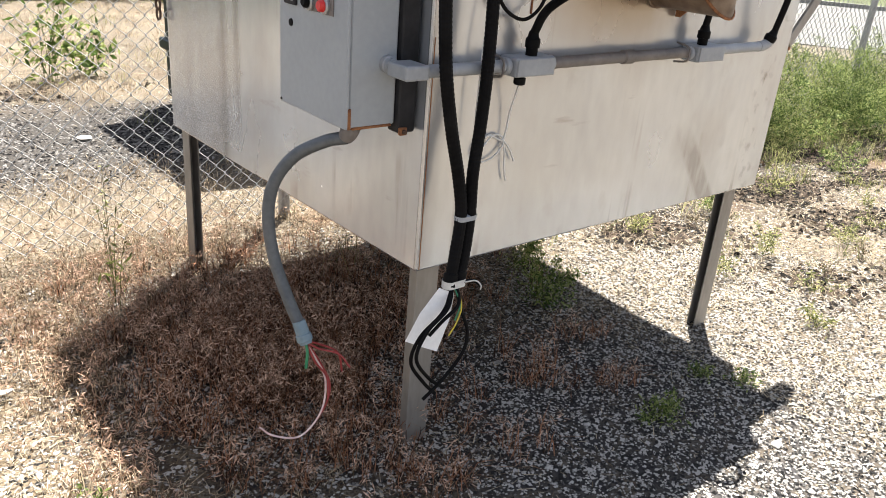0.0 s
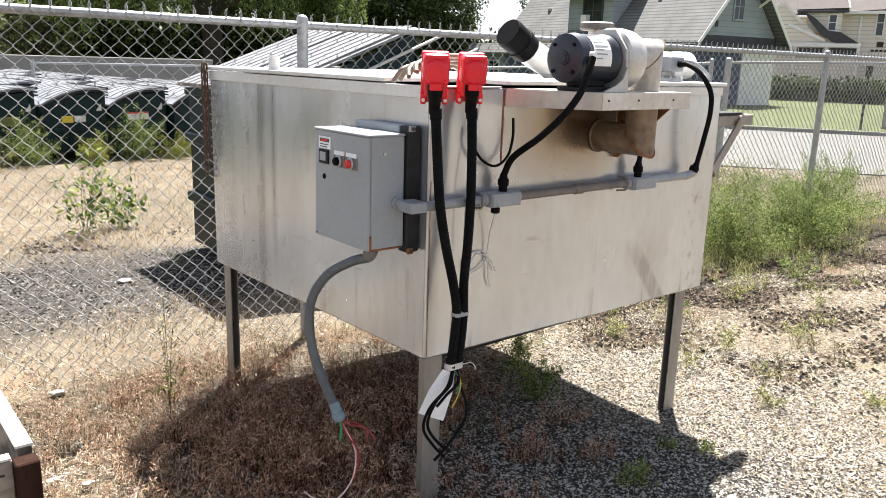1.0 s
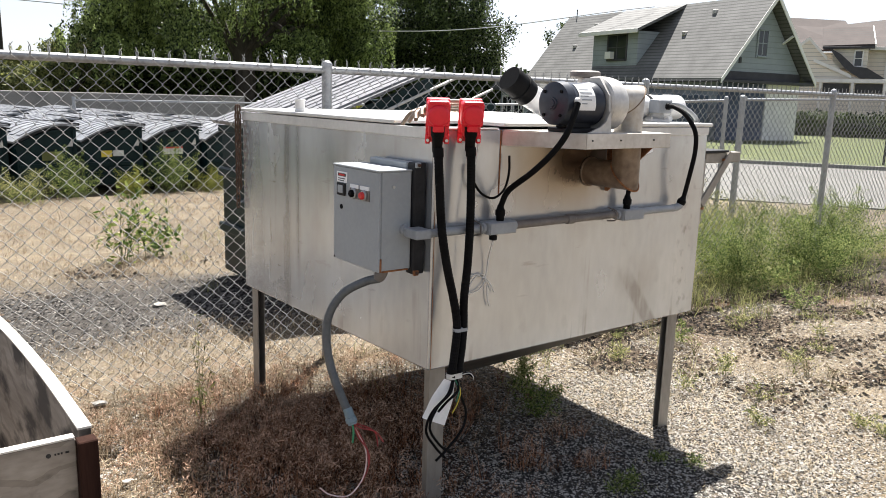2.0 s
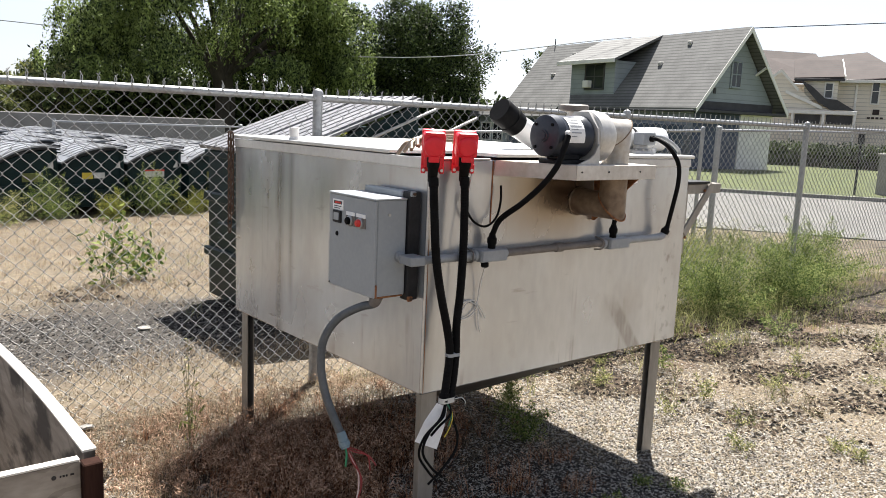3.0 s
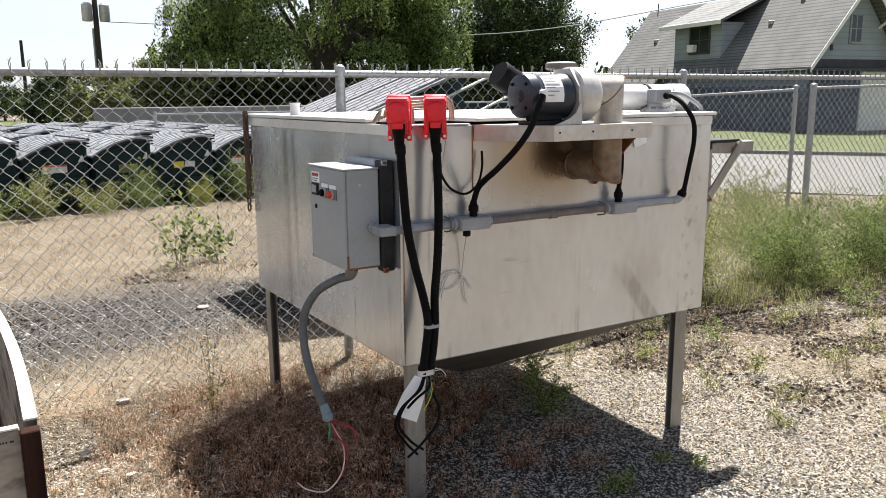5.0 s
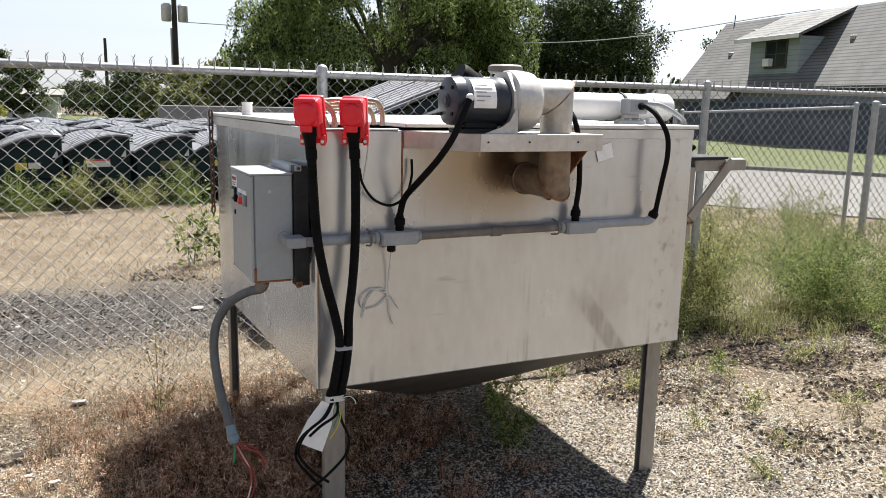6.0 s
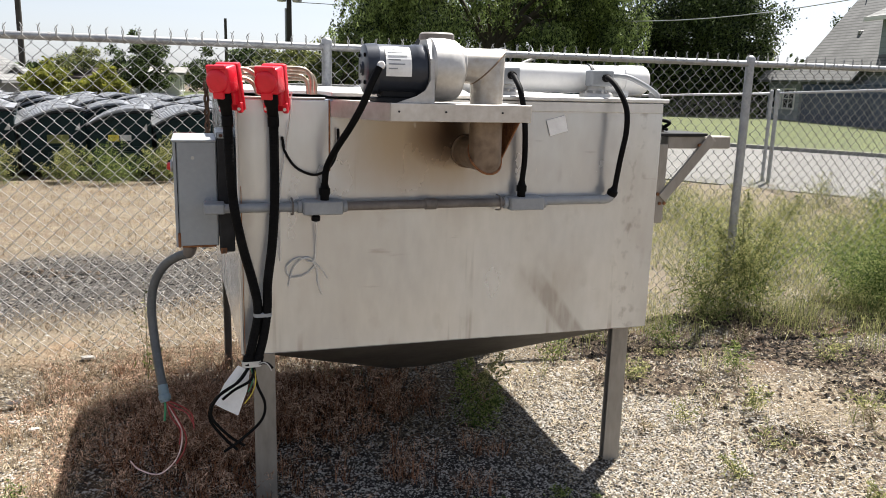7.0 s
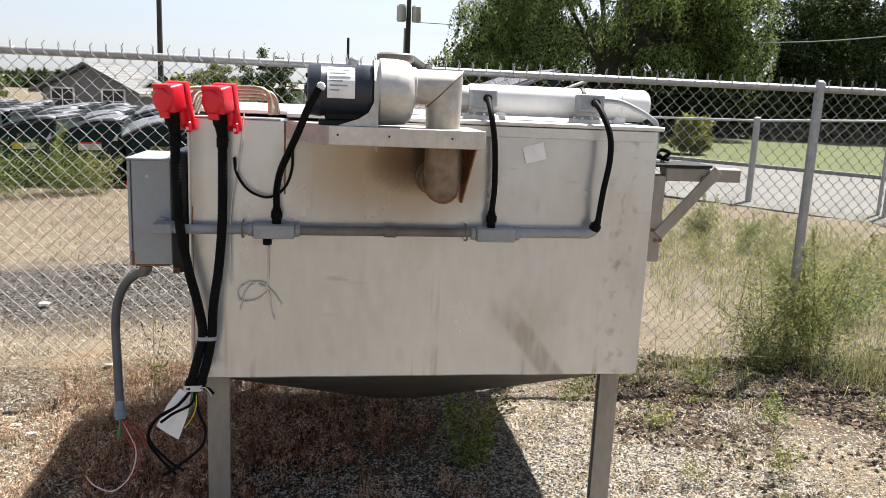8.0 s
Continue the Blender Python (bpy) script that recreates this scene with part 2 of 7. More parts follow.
tint_layer(PLY, math_node(PLY, "MULTIPLY", math_node(PLY, "LESS_THAN", pv, 0.22), 0.35), (0.12, 0.095, 0.07))
rot = math_node(PLY, "MULTIPLY_ADD", noise_of(PLY, 5.5, (1, 0.6, 1.3), 7), 10.0, -5.0, True)
tint_layer(PLY, math_node(PLY, "MULTIPLY", rot, 0.85), (0.018, 0.014, 0.012))
# paler plywood: sunlight on the crate's top edges put into colour
PLY_EDGE_LIT = ramp_mat("sunlit_plywood_edge", (0.52, 0.49, 0.44), (0.70, 0.67, 0.62), 6, 0.8, 0.0, 0.2, 50, (1, 0.3, 6))
MARK_INK = ramp_mat("faded_black_ink", (0.02, 0.019, 0.018), (0.06, 0.055, 0.05), 60, 0.9)
POST_RED = ramp_mat("red_brown_stained_wood", (0.014, 0.006, 0.0045), (0.038, 0.018, 0.013), 6, 0.95, 0.0, 0.2, 60, (3, 3, 0.3), spec=0.1)
DUMP_GREEN = ramp_mat("dark_green_painted_steel", (0.0018, 0.0105, 0.0125), (0.005, 0.022, 0.024), 3, 0.42, 0.0, 0.06, 30, spec=0.18)
LID_BLACK = ramp_mat("grey_black_plastic_lid", (0.12, 0.125, 0.135), (0.30, 0.305, 0.315), 3, 0.32, 0.0, 0.1, 25)
LID_METAL = ramp_mat("ribbed_grey_metal_lid", (0.13, 0.13, 0.14), (0.24, 0.24, 0.25), 2.5, 0.5, 0.4, 0.06, 30)
CONCRETE = ramp_mat("grey_concrete", (0.15, 0.147, 0.138), (0.23, 0.225, 0.21), 2.5, 0.9, 0.0, 0.2, 40)
CONCRETE_PALE = ramp_mat("pale_stone", (0.22, 0.21, 0.19), (0.38, 0.36, 0.33), 20, 0.9, 0.0, 0.3, 80)
ROAD = ramp_mat("pale_road_surface", (0.095, 0.092, 0.085), (0.145, 0.139, 0.128), 1.2, 0.95, 0.0, 0.3, 30)
LAWN = ramp_mat("mown_lawn", (0.022, 0.034, 0.005), (0.084, 0.098, 0.016), 2.6, 0.95, 0.0, 0.5, 45)
GROUND = ramp_mat("gravel_and_straw_soil", (0.06, 0.044, 0.028), (0.185, 0.142, 0.09), 1.1, 0.95, 0.0, 0.7, 48, spec=0.2)
# a bare track of dark grey gravel behind the fence
qx, qy, qz = axes_of(GROUND)
wob = math_node(GROUND, "MULTIPLY_ADD", noise_of(GROUND, 0.9), 1.6, -0.8)
trk = math_node(GROUND, "ABSOLUTE", math_node(GROUND, "ADD", math_node(GROUND, "SUBTRACT", qy, 3.75), wob))
trk = math_node(GROUND, "MULTIPLY_ADD", trk, -1.6, 2.0, True)
trk = math_node(GROUND, "MULTIPLY", trk, math_node(GROUND, "MULTIPLY_ADD", qx, -0.9, 2.4, True))
tint_layer(GROUND, math_node(GROUND, "MULTIPLY", trk, math_node(GROUND, "MULTIPLY_ADD", noise_of(GROUND, 60), 2.6, -0.15, True)), (0.033, 0.029, 0.026))
off_track = math_node(GROUND, "MULTIPLY_ADD", trk, -0.8, 1.0, True)
# single stones and straw bits, as cells of two sizes
for cells, dark_c, light_c, share in ((150.0, (0.02, 0.018, 0.016), (0.27, 0.25, 0.22), 0.45), (85.0, (0.03, 0.026, 0.021), (0.22, 0.185, 0.135), 0.3)):
    vor = GROUND.node_tree.nodes.new("ShaderNodeTexVoronoi")
    vor.inputs["Scale"].default_value = cells
    GROUND.node_tree.links.new(GROUND.node_tree.nodes.new("ShaderNodeTexCoord").outputs["Object"], vor.inputs["Vector"])
    sepc = GROUND.node_tree.nodes.new("ShaderNodeSeparateColor")
    GROUND.node_tree.links.new(vor.outputs["Color"], sepc.inputs[0])
    tint_layer(GROUND, math_node(GROUND, "MULTIPLY", math_node(GROUND, "LESS_THAN", sepc.outputs[0], 0.38), share), dark_c)
    tint_layer(GROUND, math_node(GROUND, "MULTIPLY", math_node(GROUND, "GREATER_THAN", sepc.outputs[0], 0.72), math_node(GROUND, "MULTIPLY", off_track, share)), light_c)
# dark grit between thick-lying stones, deepened here for the tank's shade
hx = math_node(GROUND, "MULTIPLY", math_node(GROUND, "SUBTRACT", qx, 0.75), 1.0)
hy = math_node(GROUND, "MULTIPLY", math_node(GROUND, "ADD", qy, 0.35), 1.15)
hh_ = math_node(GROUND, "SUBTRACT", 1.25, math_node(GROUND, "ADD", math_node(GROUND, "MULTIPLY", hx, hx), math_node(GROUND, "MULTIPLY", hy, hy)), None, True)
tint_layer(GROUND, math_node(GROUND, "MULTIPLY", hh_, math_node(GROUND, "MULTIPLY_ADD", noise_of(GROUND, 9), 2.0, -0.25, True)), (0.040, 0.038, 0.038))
# dark litter by the fence, with the weeds' shadow painted into the soil
mw = math_node(GROUND, "MULTIPLY_ADD", noise_of(GROUND, 2.6), 0.9, -0.45)
mo = math_node(GROUND, "ABSOLUTE", math_node(GROUND, "ADD", math_node(GROUND, "SUBTRACT", qy, 1.25), mw))
mo = math_node(GROUND, "MULTIPLY_ADD", mo, -2.6, 1.7, True)
mo = math_node(GROUND, "MULTIPLY", mo, math_node(GROUND, "MULTIPLY_ADD", qx, 3.0, -5.7, True))
mo = math_node(GROUND, "MULTIPLY", mo, math_node(GROUND, "MULTIPLY_ADD", noise_of(GROUND, 22), 6.0, -2.0, True))
tint_layer(GROUND, math_node(GROUND, "MULTIPLY", mo, 0.95), (0.022, 0.017, 0.014))
# dark soil under the dead grass, darkened further for shade between tufts
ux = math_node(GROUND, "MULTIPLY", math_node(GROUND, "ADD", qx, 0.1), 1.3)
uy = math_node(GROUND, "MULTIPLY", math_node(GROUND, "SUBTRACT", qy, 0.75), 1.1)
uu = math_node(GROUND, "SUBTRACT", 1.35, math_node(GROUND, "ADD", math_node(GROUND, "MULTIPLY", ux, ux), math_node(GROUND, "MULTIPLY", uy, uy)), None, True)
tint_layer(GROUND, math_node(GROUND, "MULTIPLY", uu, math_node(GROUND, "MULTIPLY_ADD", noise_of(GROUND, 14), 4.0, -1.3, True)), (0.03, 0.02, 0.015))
far_f = math_node(GROUND, "MULTIPLY_ADD", qy, 1.0, -4.3, True)
pat = math_node(GROUND, "MULTIPLY_ADD", noise_of(GROUND, 1.3, (0.6, 1.6, 1), 8), 7.0, -3.6, True)
tint_layer(GROUND, math_node(GROUND, "MULTIPLY", math_node(GROUND, "MULTIPLY", pat, far_f), 0.5), (0.085, 0.055, 0.036))
# broken mats of brown straw over the far yard
mat_ = math_node(GROUND, "MULTIPLY_ADD", noise_of(GROUND, 17, (0.45, 1.5, 1), 6), 9.0, -4.6, True)
tint_layer(GROUND, math_node(GROUND, "MULTIPLY", math_node(GROUND, "MULTIPLY", mat_, far_f), 0.85), (0.07, 0.052, 0.030))
pale_ = math_node(GROUND, "MULTIPLY_ADD", noise_of(GROUND, 23, (0.4, 1.7, 1), 6), 9.0, -5.2, True)
tint_layer(GROUND, math_node(GROUND, "MULTIPLY", math_node(GROUND, "MULTIPLY", pale_, far_f), 0.8), (0.32, 0.275, 0.19))
# red-brown litter where the grass has died
lit = math_node(GROUND, "MULTIPLY_ADD", noise_of(GROUND, 1.7), 4.0, -2.1, True)
near_f = math_node(GROUND, "MULTIPLY_ADD", math_node(GROUND, "ABSOLUTE", math_node(GROUND, "SUBTRACT", qy, 1.6)), -1.1, 1.4, True)
tint_layer(GROUND, math_node(GROUND, "MULTIPLY", math_node(GROUND, "MULTIPLY", lit, near_f), 0.6), (0.20, 0.105, 0.05))
STONE = ramp_mat("gravel_stone", (0.022, 0.021, 0.020), (0.42, 0.40, 0.365), 30, 0.9, 0.0, 0.2, 120, island=1.05, spec=0.25)
TRACK_STONE = ramp_mat("dark_crushed_stone", (0.009, 0.0085, 0.0085), (0.165, 0.155, 0.145), 30, 0.9, 0.0, 0.2, 120, island=1.2, spec=0.15)
STRAW = ramp_mat("bleached_straw", (0.13, 0.098, 0.06), (0.46, 0.385, 0.27), 20, 0.85, 0.0, 0.0, 60, island=1.2, spec=0.2)
BROWN_GRASS = ramp_mat("dry_red_brown_grass", (0.030, 0.012, 0.006), (0.36, 0.175, 0.095), 9, 0.85, 0.0, 0.0, 60, island=1.1, spec=0.2)
SEED_HEAD = ramp_mat("faded_tan_seed_heads", (0.13, 0.068, 0.038), (0.74, 0.52, 0.38), 30, 0.85, 0.0, 0.0, 140, island=0.3, spec=0.2)
BLUE_BOARD_SHADE = ramp_mat("dark_blue_boards_and_shade", (0.035, 0.05, 0.085), (0.065, 0.088, 0.14), 1.5, 0.7, 0.0, 0.1, 20)
TAN_GRASS = ramp_mat("dead_tan_grass", (0.12, 0.08, 0.048), (0.5, 0.4, 0.275), 9, 0.85, 0.0, 0.0, 60, island=1.2, spec=0.2)
GREEN_WEED = ramp_mat("green_weed", (0.055, 0.095, 0.02), (0.27, 0.31, 0.10), 9, 0.7, 0.0, 0.0, 60, island=1.0, spec=0.2)
PALE_WEED = ramp_mat("pale_green_weed", (0.09, 0.11, 0.034), (0.40, 0.39, 0.165), 9, 0.75, 0.0, 0.0, 60, island=1.2, spec=0.2)
FEATHER_WEED = ramp_mat("feathery_green_weed", (0.055, 0.095, 0.022), (0.31, 0.36, 0.13), 9, 0.75, 0.0, 0.0, 60, island=1.1, spec=0.2)
LEAF_WILLOW = ramp_mat("willow_leaves", (0.010, 0.022, 0.008), (0.25, 0.32, 0.095), 0.45, 0.6, 0.0, 0.0, 6, island=0.5, spec=0.2)
LEAF_DARK = ramp_mat("dark_green_leaves", (0.006, 0.014, 0.005), (0.095, 0.13, 0.042), 0.6, 0.6, 0.0, 0.0, 6, island=0.6, spec=0.2)
LEAF_OLIVE = ramp_mat("olive_green_leaves", (0.05, 0.065, 0.022), (0.19, 0.2, 0.065), 0.6, 0.7, 0.0, 0.0, 6, island=0.9)
LEAF_YELLOW = ramp_mat("yellow_green_leaves", (0.1, 0.115, 0.014), (0.24, 0.24, 0.04), 0.6, 0.7, 0.0, 0.0, 6, island=0.8)
LITTER_SHADE = ramp_mat("dark_litter_and_shade", (0.012, 0.010, 0.008), (0.10, 0.075, 0.055), 12, 0.95, 0.0, 0.0, 60, island=1.2, spec=0.2)


def translucent(m, share):
    """Thin leaves let part of the light through."""
    nt = m.node_tree
    bsdf, out = nt.nodes["Principled BSDF"], nt.nodes["Material Output"]
    tr = nt.nodes.new("ShaderNodeBsdfTranslucent")
    nt.links.new(bsdf.inputs["Base Color"].links[0].from_socket, tr.inputs["Color"])
    mx = nt.nodes.new("ShaderNodeMixShader")
    mx.inputs[0].default_value = share
    nt.links.new(bsdf.outputs[0], mx.inputs[1])
    nt.links.new(tr.outputs[0], mx.inputs[2])
    nt.links.new(mx.outputs[0], out.inputs["Surface"])


for leafy, share in ((LEAF_WILLOW, 0.24), (LEAF_DARK, 0.2), (LEAF_OLIVE, 0.35), (LEAF_YELLOW, 0.4), (GREEN_WEED, 0.4), (PALE_WEED, 0.4), (FEATHER_WEED, 0.4), (BROWN_GRASS, 0.12), (SEED_HEAD, 0.18), (TAN_GRASS, 0.3)):
    translucent(leafy, share)
BARK = ramp_mat("bark", (0.028, 0.022, 0.017), (0.075, 0.062, 0.048), 6, 0.9, 0.0, 0.4, 50, (1, 1, 0.3))
POLE_WOOD = ramp_mat("weathered_pole_wood", (0.03, 0.026, 0.023), (0.07, 0.06, 0.05), 6, 0.9, 0.0, 0.3, 50, (1, 1, 0.2))
# hopper steel darkened to carry the shade below the tank
HOPPER_STEEL = ramp_mat("shade_dark_steel", (0.05, 0.043, 0.036), (0.11, 0.098, 0.085), 4, 0.7, 0.3, 0.1, 30)
SHINGLE = ramp_mat("grey_asphalt_shingle", (0.11, 0.11, 0.107), (0.185, 0.185, 0.18), 1.2, 0.9, 0.0, 0.3, 14)
SHINGLE_BROWN = ramp_mat("brown_asphalt_shingle", (0.032, 0.022, 0.020), (0.064, 0.046, 0.042), 1.2, 0.9, 0.0, 0.3, 14)
SIDING = ramp_mat("pale_blue_grey_siding", (0.22, 0.255, 0.275), (0.31, 0.345, 0.365), 1.0, 0.7, 0.0, 0.1, 20)
CREAM = ramp_mat("cream_siding", (0.66, 0.60, 0.51), (0.76, 0.71, 0.62), 1.0, 0.7, 0.0, 0.1, 20)
TRIM_WHITE = ramp_mat("white_trim_paint", (0.66, 0.65, 0.62), (0.80, 0.79, 0.76), 3, 0.6, 0.0, 0.05, 40)
# dark paint of trim parts; also painted shade on eave and porch
DARK_TRIM_SHADE = ramp_mat("dark_trim_and_shade", (0.03, 0.03, 0.034), (0.06, 0.06, 0.065), 3, 0.7)
GLASS = bpy.data.materials.new("dark_window_glass")
GLASS.use_nodes = True
gb = GLASS.node_tree.nodes["Principled BSDF"]
gb.inputs["Base Color"].default_value = (0.02, 0.024, 0.03, 1)
gb.inputs["Roughness"].default_value = 0.06

for roofmat, size in ((SHINGLE, 0.3), (SHINGLE_BROWN, 0.3)):
    zz = axes_of(roofmat)[2]
    fr = math_node(roofmat, "FRACT", math_node(roofmat, "MULTIPLY", zz, 1 / (size * 0.5)))
    tint_layer(roofmat, math_node(roofmat, "MULTIPLY", math_node(roofmat, "LESS_THAN", fr, 0.28), 0.6), (0.04, 0.04, 0.038))
for sidemat in (SIDING, CREAM):
    zz = axes_of(sidemat)[2]
    fr = math_node(sidemat, "FRACT", math_node(sidemat, "MULTIPLY", zz, 1 / 0.24))
    tint_layer(sidemat, math_node(sidemat, "MULTIPLY", math_node(sidemat, "LESS_THAN", fr, 0.14), 0.5), (0.15, 0.16, 0.17))


# ---- building helpers ----
def thing(name, loc, label, category, group="", kind=""):
    ob = new(name)
    ob.empty_display_size = 0.05
    ob.matrix_basis = Matrix.Translation(loc)
    return tagged(ob, label, category, group, kind)


def link_mesh(name, me, material, parent=None, label=""):
    if material and not me.materials:
        me.materials.append(material)
    ob = new(name, me)
    if parent is not None:
        ob.parent = parent
        if parent.type == "EMPTY":
            ob.matrix_parent_inverse = parent.matrix_basis.inverted()
    if label:
        tagged(ob, label)
    return ob


def part(name, bm, material, parent=None, label="", smooth=False):
    """Links a bmesh, built in world places, as one mesh object under a thing or a part."""
    me = bpy.data.meshes.new(name)
    bm.normal_update()
    bm.to_mesh(me)
    bm.free()
    if smooth:
        me.polygons.foreach_set("use_smooth", [True] * len(me.polygons))
        me.set_sharp_from_angle(angle=radians(38))
    return link_mesh(name, me, material, parent, label)


def box(x0, x1, y0, y1, z0, z1, bevel=0.003, seg=1, bm=None):
    own = bmesh.new()
    bmesh.ops.create_cube(own, size=1.0)
    for v in own.verts:
        v.co = Vector(((x0 + x1) / 2 + v.co.x * (x1 - x0), (y0 + y1) / 2 + v.co.y * (y1 - y0), (z0 + z1) / 2 + v.co.z * (z1 - z0)))
    if bevel:
        bmesh.ops.bevel(own, geom=own.edges[:], offset=bevel, segments=seg, affect="EDGES", profile=0.5)
    return join(bm, own)


def join(bm, own):
    if bm is None:
        return own
    me = bpy.data.meshes.new("tmp")
    own.to_mesh(me)
    own.free()
    bm.from_mesh(me)
    bpy.data.meshes.remove(me)
    return bm


def turned(bm, m):
    bmesh.ops.transform(bm, matrix=m, verts=bm.verts)
    return bm


def lathe(p0, p1, profile, seg=24, bm=None):
    """A body turned round the line p0-p1: profile of (share of the way, radius), closed at both ends."""
    own = bmesh.new()
    p0, p1 = Vector(p0), Vector(p1)
    ax = (p1 - p0).normalized()
    u = ax.orthogonal().normalized()
    w = ax.cross(u)
    rings = []
    for s, r in profile:
        c = p0 + (p1 - p0) * s
        rings.append([own.verts.new(c + (u * math.cos(a) + w * math.sin(a)) * r) for a in [2 * math.pi * i / seg for i in range(seg)]])
    for a, b in zip(rings, rings[1:]):
        for i in range(seg):
            j = (i + 1) % seg
            own.faces.new((a[i], a[j], b[j], b[i]))
    own.faces.new(rings[0][::-1])
    own.faces.new(rings[-1])
    return join(bm, own)


def rod(p0, p1, r, seg=16, chamfer=0.0, bm=None):
    d = (Vector(p1) - Vector(p0)).length
    c = min(chamfer / d, 0.4) if d else 0
    prof = [(0, r), (1, r)] if not c else [(0, r - chamfer), (c, r), (1 - c, r), (1, r - chamfer)]
    return lathe(p0, p1, prof, seg, bm)


def smooth_line(points, steps=6):
    """A Catmull-Rom line through the points."""
    p = [Vector(q) for q in points]
    p = [2 * p[0] - p[1]] + p + [2 * p[-1] - p[-2]]
    out = []
    for i in range(1, len(p) - 2):
        a, b, c, d = p[i - 1:i + 3]
        for k in range(steps):
            t = k / steps
            out.append(0.5 * (2 * b + (c - a) * t + (2 * a - 5 * b + 4 * c - d) * t * t + (3 * b - a - 3 * c + d) * t ** 3))
    out.append(p[-2])
    return out


def tube(points, r, seg=10, steps=6, ribs=0.0, bm=None, smooth=True):
    """A round tube along a line; ribs: depth of its corrugation."""
    line = smooth_line(points, steps) if smooth else [Vector(q) for q in points]
    if ribs:
        fine = []
        for a, b in zip(line, line[1:]):
            n = max(1, round((b - a).length / (r * 0.34)))
            fine += [a + (b - a) * (k / n) for k in range(n)]
        line = fine + [line[-1]]
    own = bmesh.new()
    rings = []
    u = None
    for i, c in enumerate(line):
        d = (line[min(i + 1, len(line) - 1)] - line[max(i - 1, 0)]).normalized()
        u = d.orthogonal().normalized() if u is None else (u - d * u.dot(d)).normalized()
        w = d.cross(u)
        rr = r - (ribs if i % 2 else 0)
        rings.append([own.verts.new(c + (u * math.cos(a) + w * math.sin(a)) * rr) for a in [2 * math.pi * k / seg for k in range(seg)]])
    for a, b in zip(rings, rings[1:]):
        for i in range(seg):
            j = (i + 1) % seg
            own.faces.new((a[i], a[j], b[j], b[i]))
    own.faces.new(rings[0][::-1])
    own.faces.new(rings[-1])
    return join(bm, own)


def slab(poly, thick, bm=None):
    """A flat plate: its outline, in order, thickened by the vector thick."""
    own = bmesh.new()
    t = Vector(thick)
    a = [own.verts.new(Vector(p)) for p in poly]
    b = [own.verts.new(Vector(p) + t) for p in poly]
    n = len(a)
    own.faces.new(a[::-1])
    own.faces.new(b)
    for i in range(n):
        j = (i + 1) % n
        own.faces.new((a[i], a[j], b[j], b[i]))
    bmesh.ops.recalc_face_normals(own, faces=own.faces[:])
    return join(bm, own)


def array_mesh(name, verts, faces, material, parent=None, label=""):
    me = bpy.data.meshes.new(name)
    me.from_pydata(np.asarray(verts).reshape(-1, 3).tolist(), [], np.asarray(faces).tolist())
    return link_mesh(name, me, material, parent, label)


def blades(base, height, lean, width, gen, curl=0.5):
    """Bent three-triangle blades: arrays of verts and faces. base n x 3, height n, lean n (share of the height), width n."""
    n = len(base)
    a = gen.uniform(0, 2 * np.pi, n)
    out = np.stack([np.cos(a), np.sin(a), np.zeros(n)], 1)
    b = a + gen.uniform(0.6, 2.5, n)
    side = np.stack([np.cos(b), np.sin(b), np.zeros(n)], 1) * (width[:, None] / 2)
    up = np.array([0, 0, 1.0])
    mid = base + up * (height * 0.55)[:, None] + out * (height * lean * curl * 0.6)[:, None]
    tip = base + up * height[:, None] * (1 - 0.35 * np.minimum(lean, 1.5))[:, None] + out * (height * lean)[:, None]
    v = np.stack([base - side, base + side, mid - side * 0.8, mid + side * 0.8, tip], 1)
    f = np.array([[0, 1, 3], [0, 3, 2], [2, 3, 4]])
    return v.reshape(-1, 3), (np.arange(n)[:, None, None] * 5 + f).reshape(-1, 3)


def stones(base, size, gen):
    """Angular stones sunk in the ground: only their upper faces are built."""
    n = len(base)
    oct_ = np.array([[1, 0, 0], [-1, 0, 0], [0, 1, 0], [0, -1, 0], [0, 0, 1], [0, 0, -1.0]])
    v = oct_ * gen.uniform(0.65, 1.35, (n, 6, 1)) + gen.normal(0, 0.16, (n, 6, 3))
    v *= size[:, None, None] * np.stack([gen.uniform(0.7, 1.3, n), gen.uniform(0.7, 1.3, n), gen.uniform(0.4, 0.75, n)], 1)[:, None, :]
    a = gen.uniform(0, 2 * np.pi, n)
    c, s = np.cos(a)[:, None], np.sin(a)[:, None]
    x, y = v[..., 0] * c - v[..., 1] * s, v[..., 0] * s + v[..., 1] * c
    v = np.stack([x, y, v[..., 2]], 2) + base[:, None, :]
    f = np.array([[0, 2, 4], [2, 1, 4], [1, 3, 4], [3, 0, 4]])
    return v.reshape(-1, 3), (np.arange(n)[:, None, None] * 6 + f).reshape(-1, 3)


def leaves(centres, size, droop, gen, slim=0.0):
    """Four-cornered pointed leaves at the centres; droop 0 to 1: how far they hang."""
    n = len(centres)
    d = gen.normal(0, 1, (n, 3))
    d /= np.linalg.norm(d, axis=1)[:, None]
    d = d * (1 - droop) + np.array([0, 0, -1.0]) * droop
    d /= np.linalg.norm(d, axis=1)[:, None]
    e = np.cross(d, gen.normal(0, 1, (n, 3)))
    e /= np.linalg.norm(e, axis=1)[:, None]
    L = (size * gen.uniform(0.6, 1.4, n))[:, None]
    w = L * (slim or (0.30 if droop < 0.5 else 0.16))
    v = np.stack([centres, centres + d * L * 0.5 + e * w, centres + d * L, centres + d * L * 0.5 - e * w], 1)
    f = np.array([[0, 1, 2, 3]])
    return v.reshape(-1, 3), (np.arange(n)[:, None, None] * 4 + f).reshape(-1, 4)


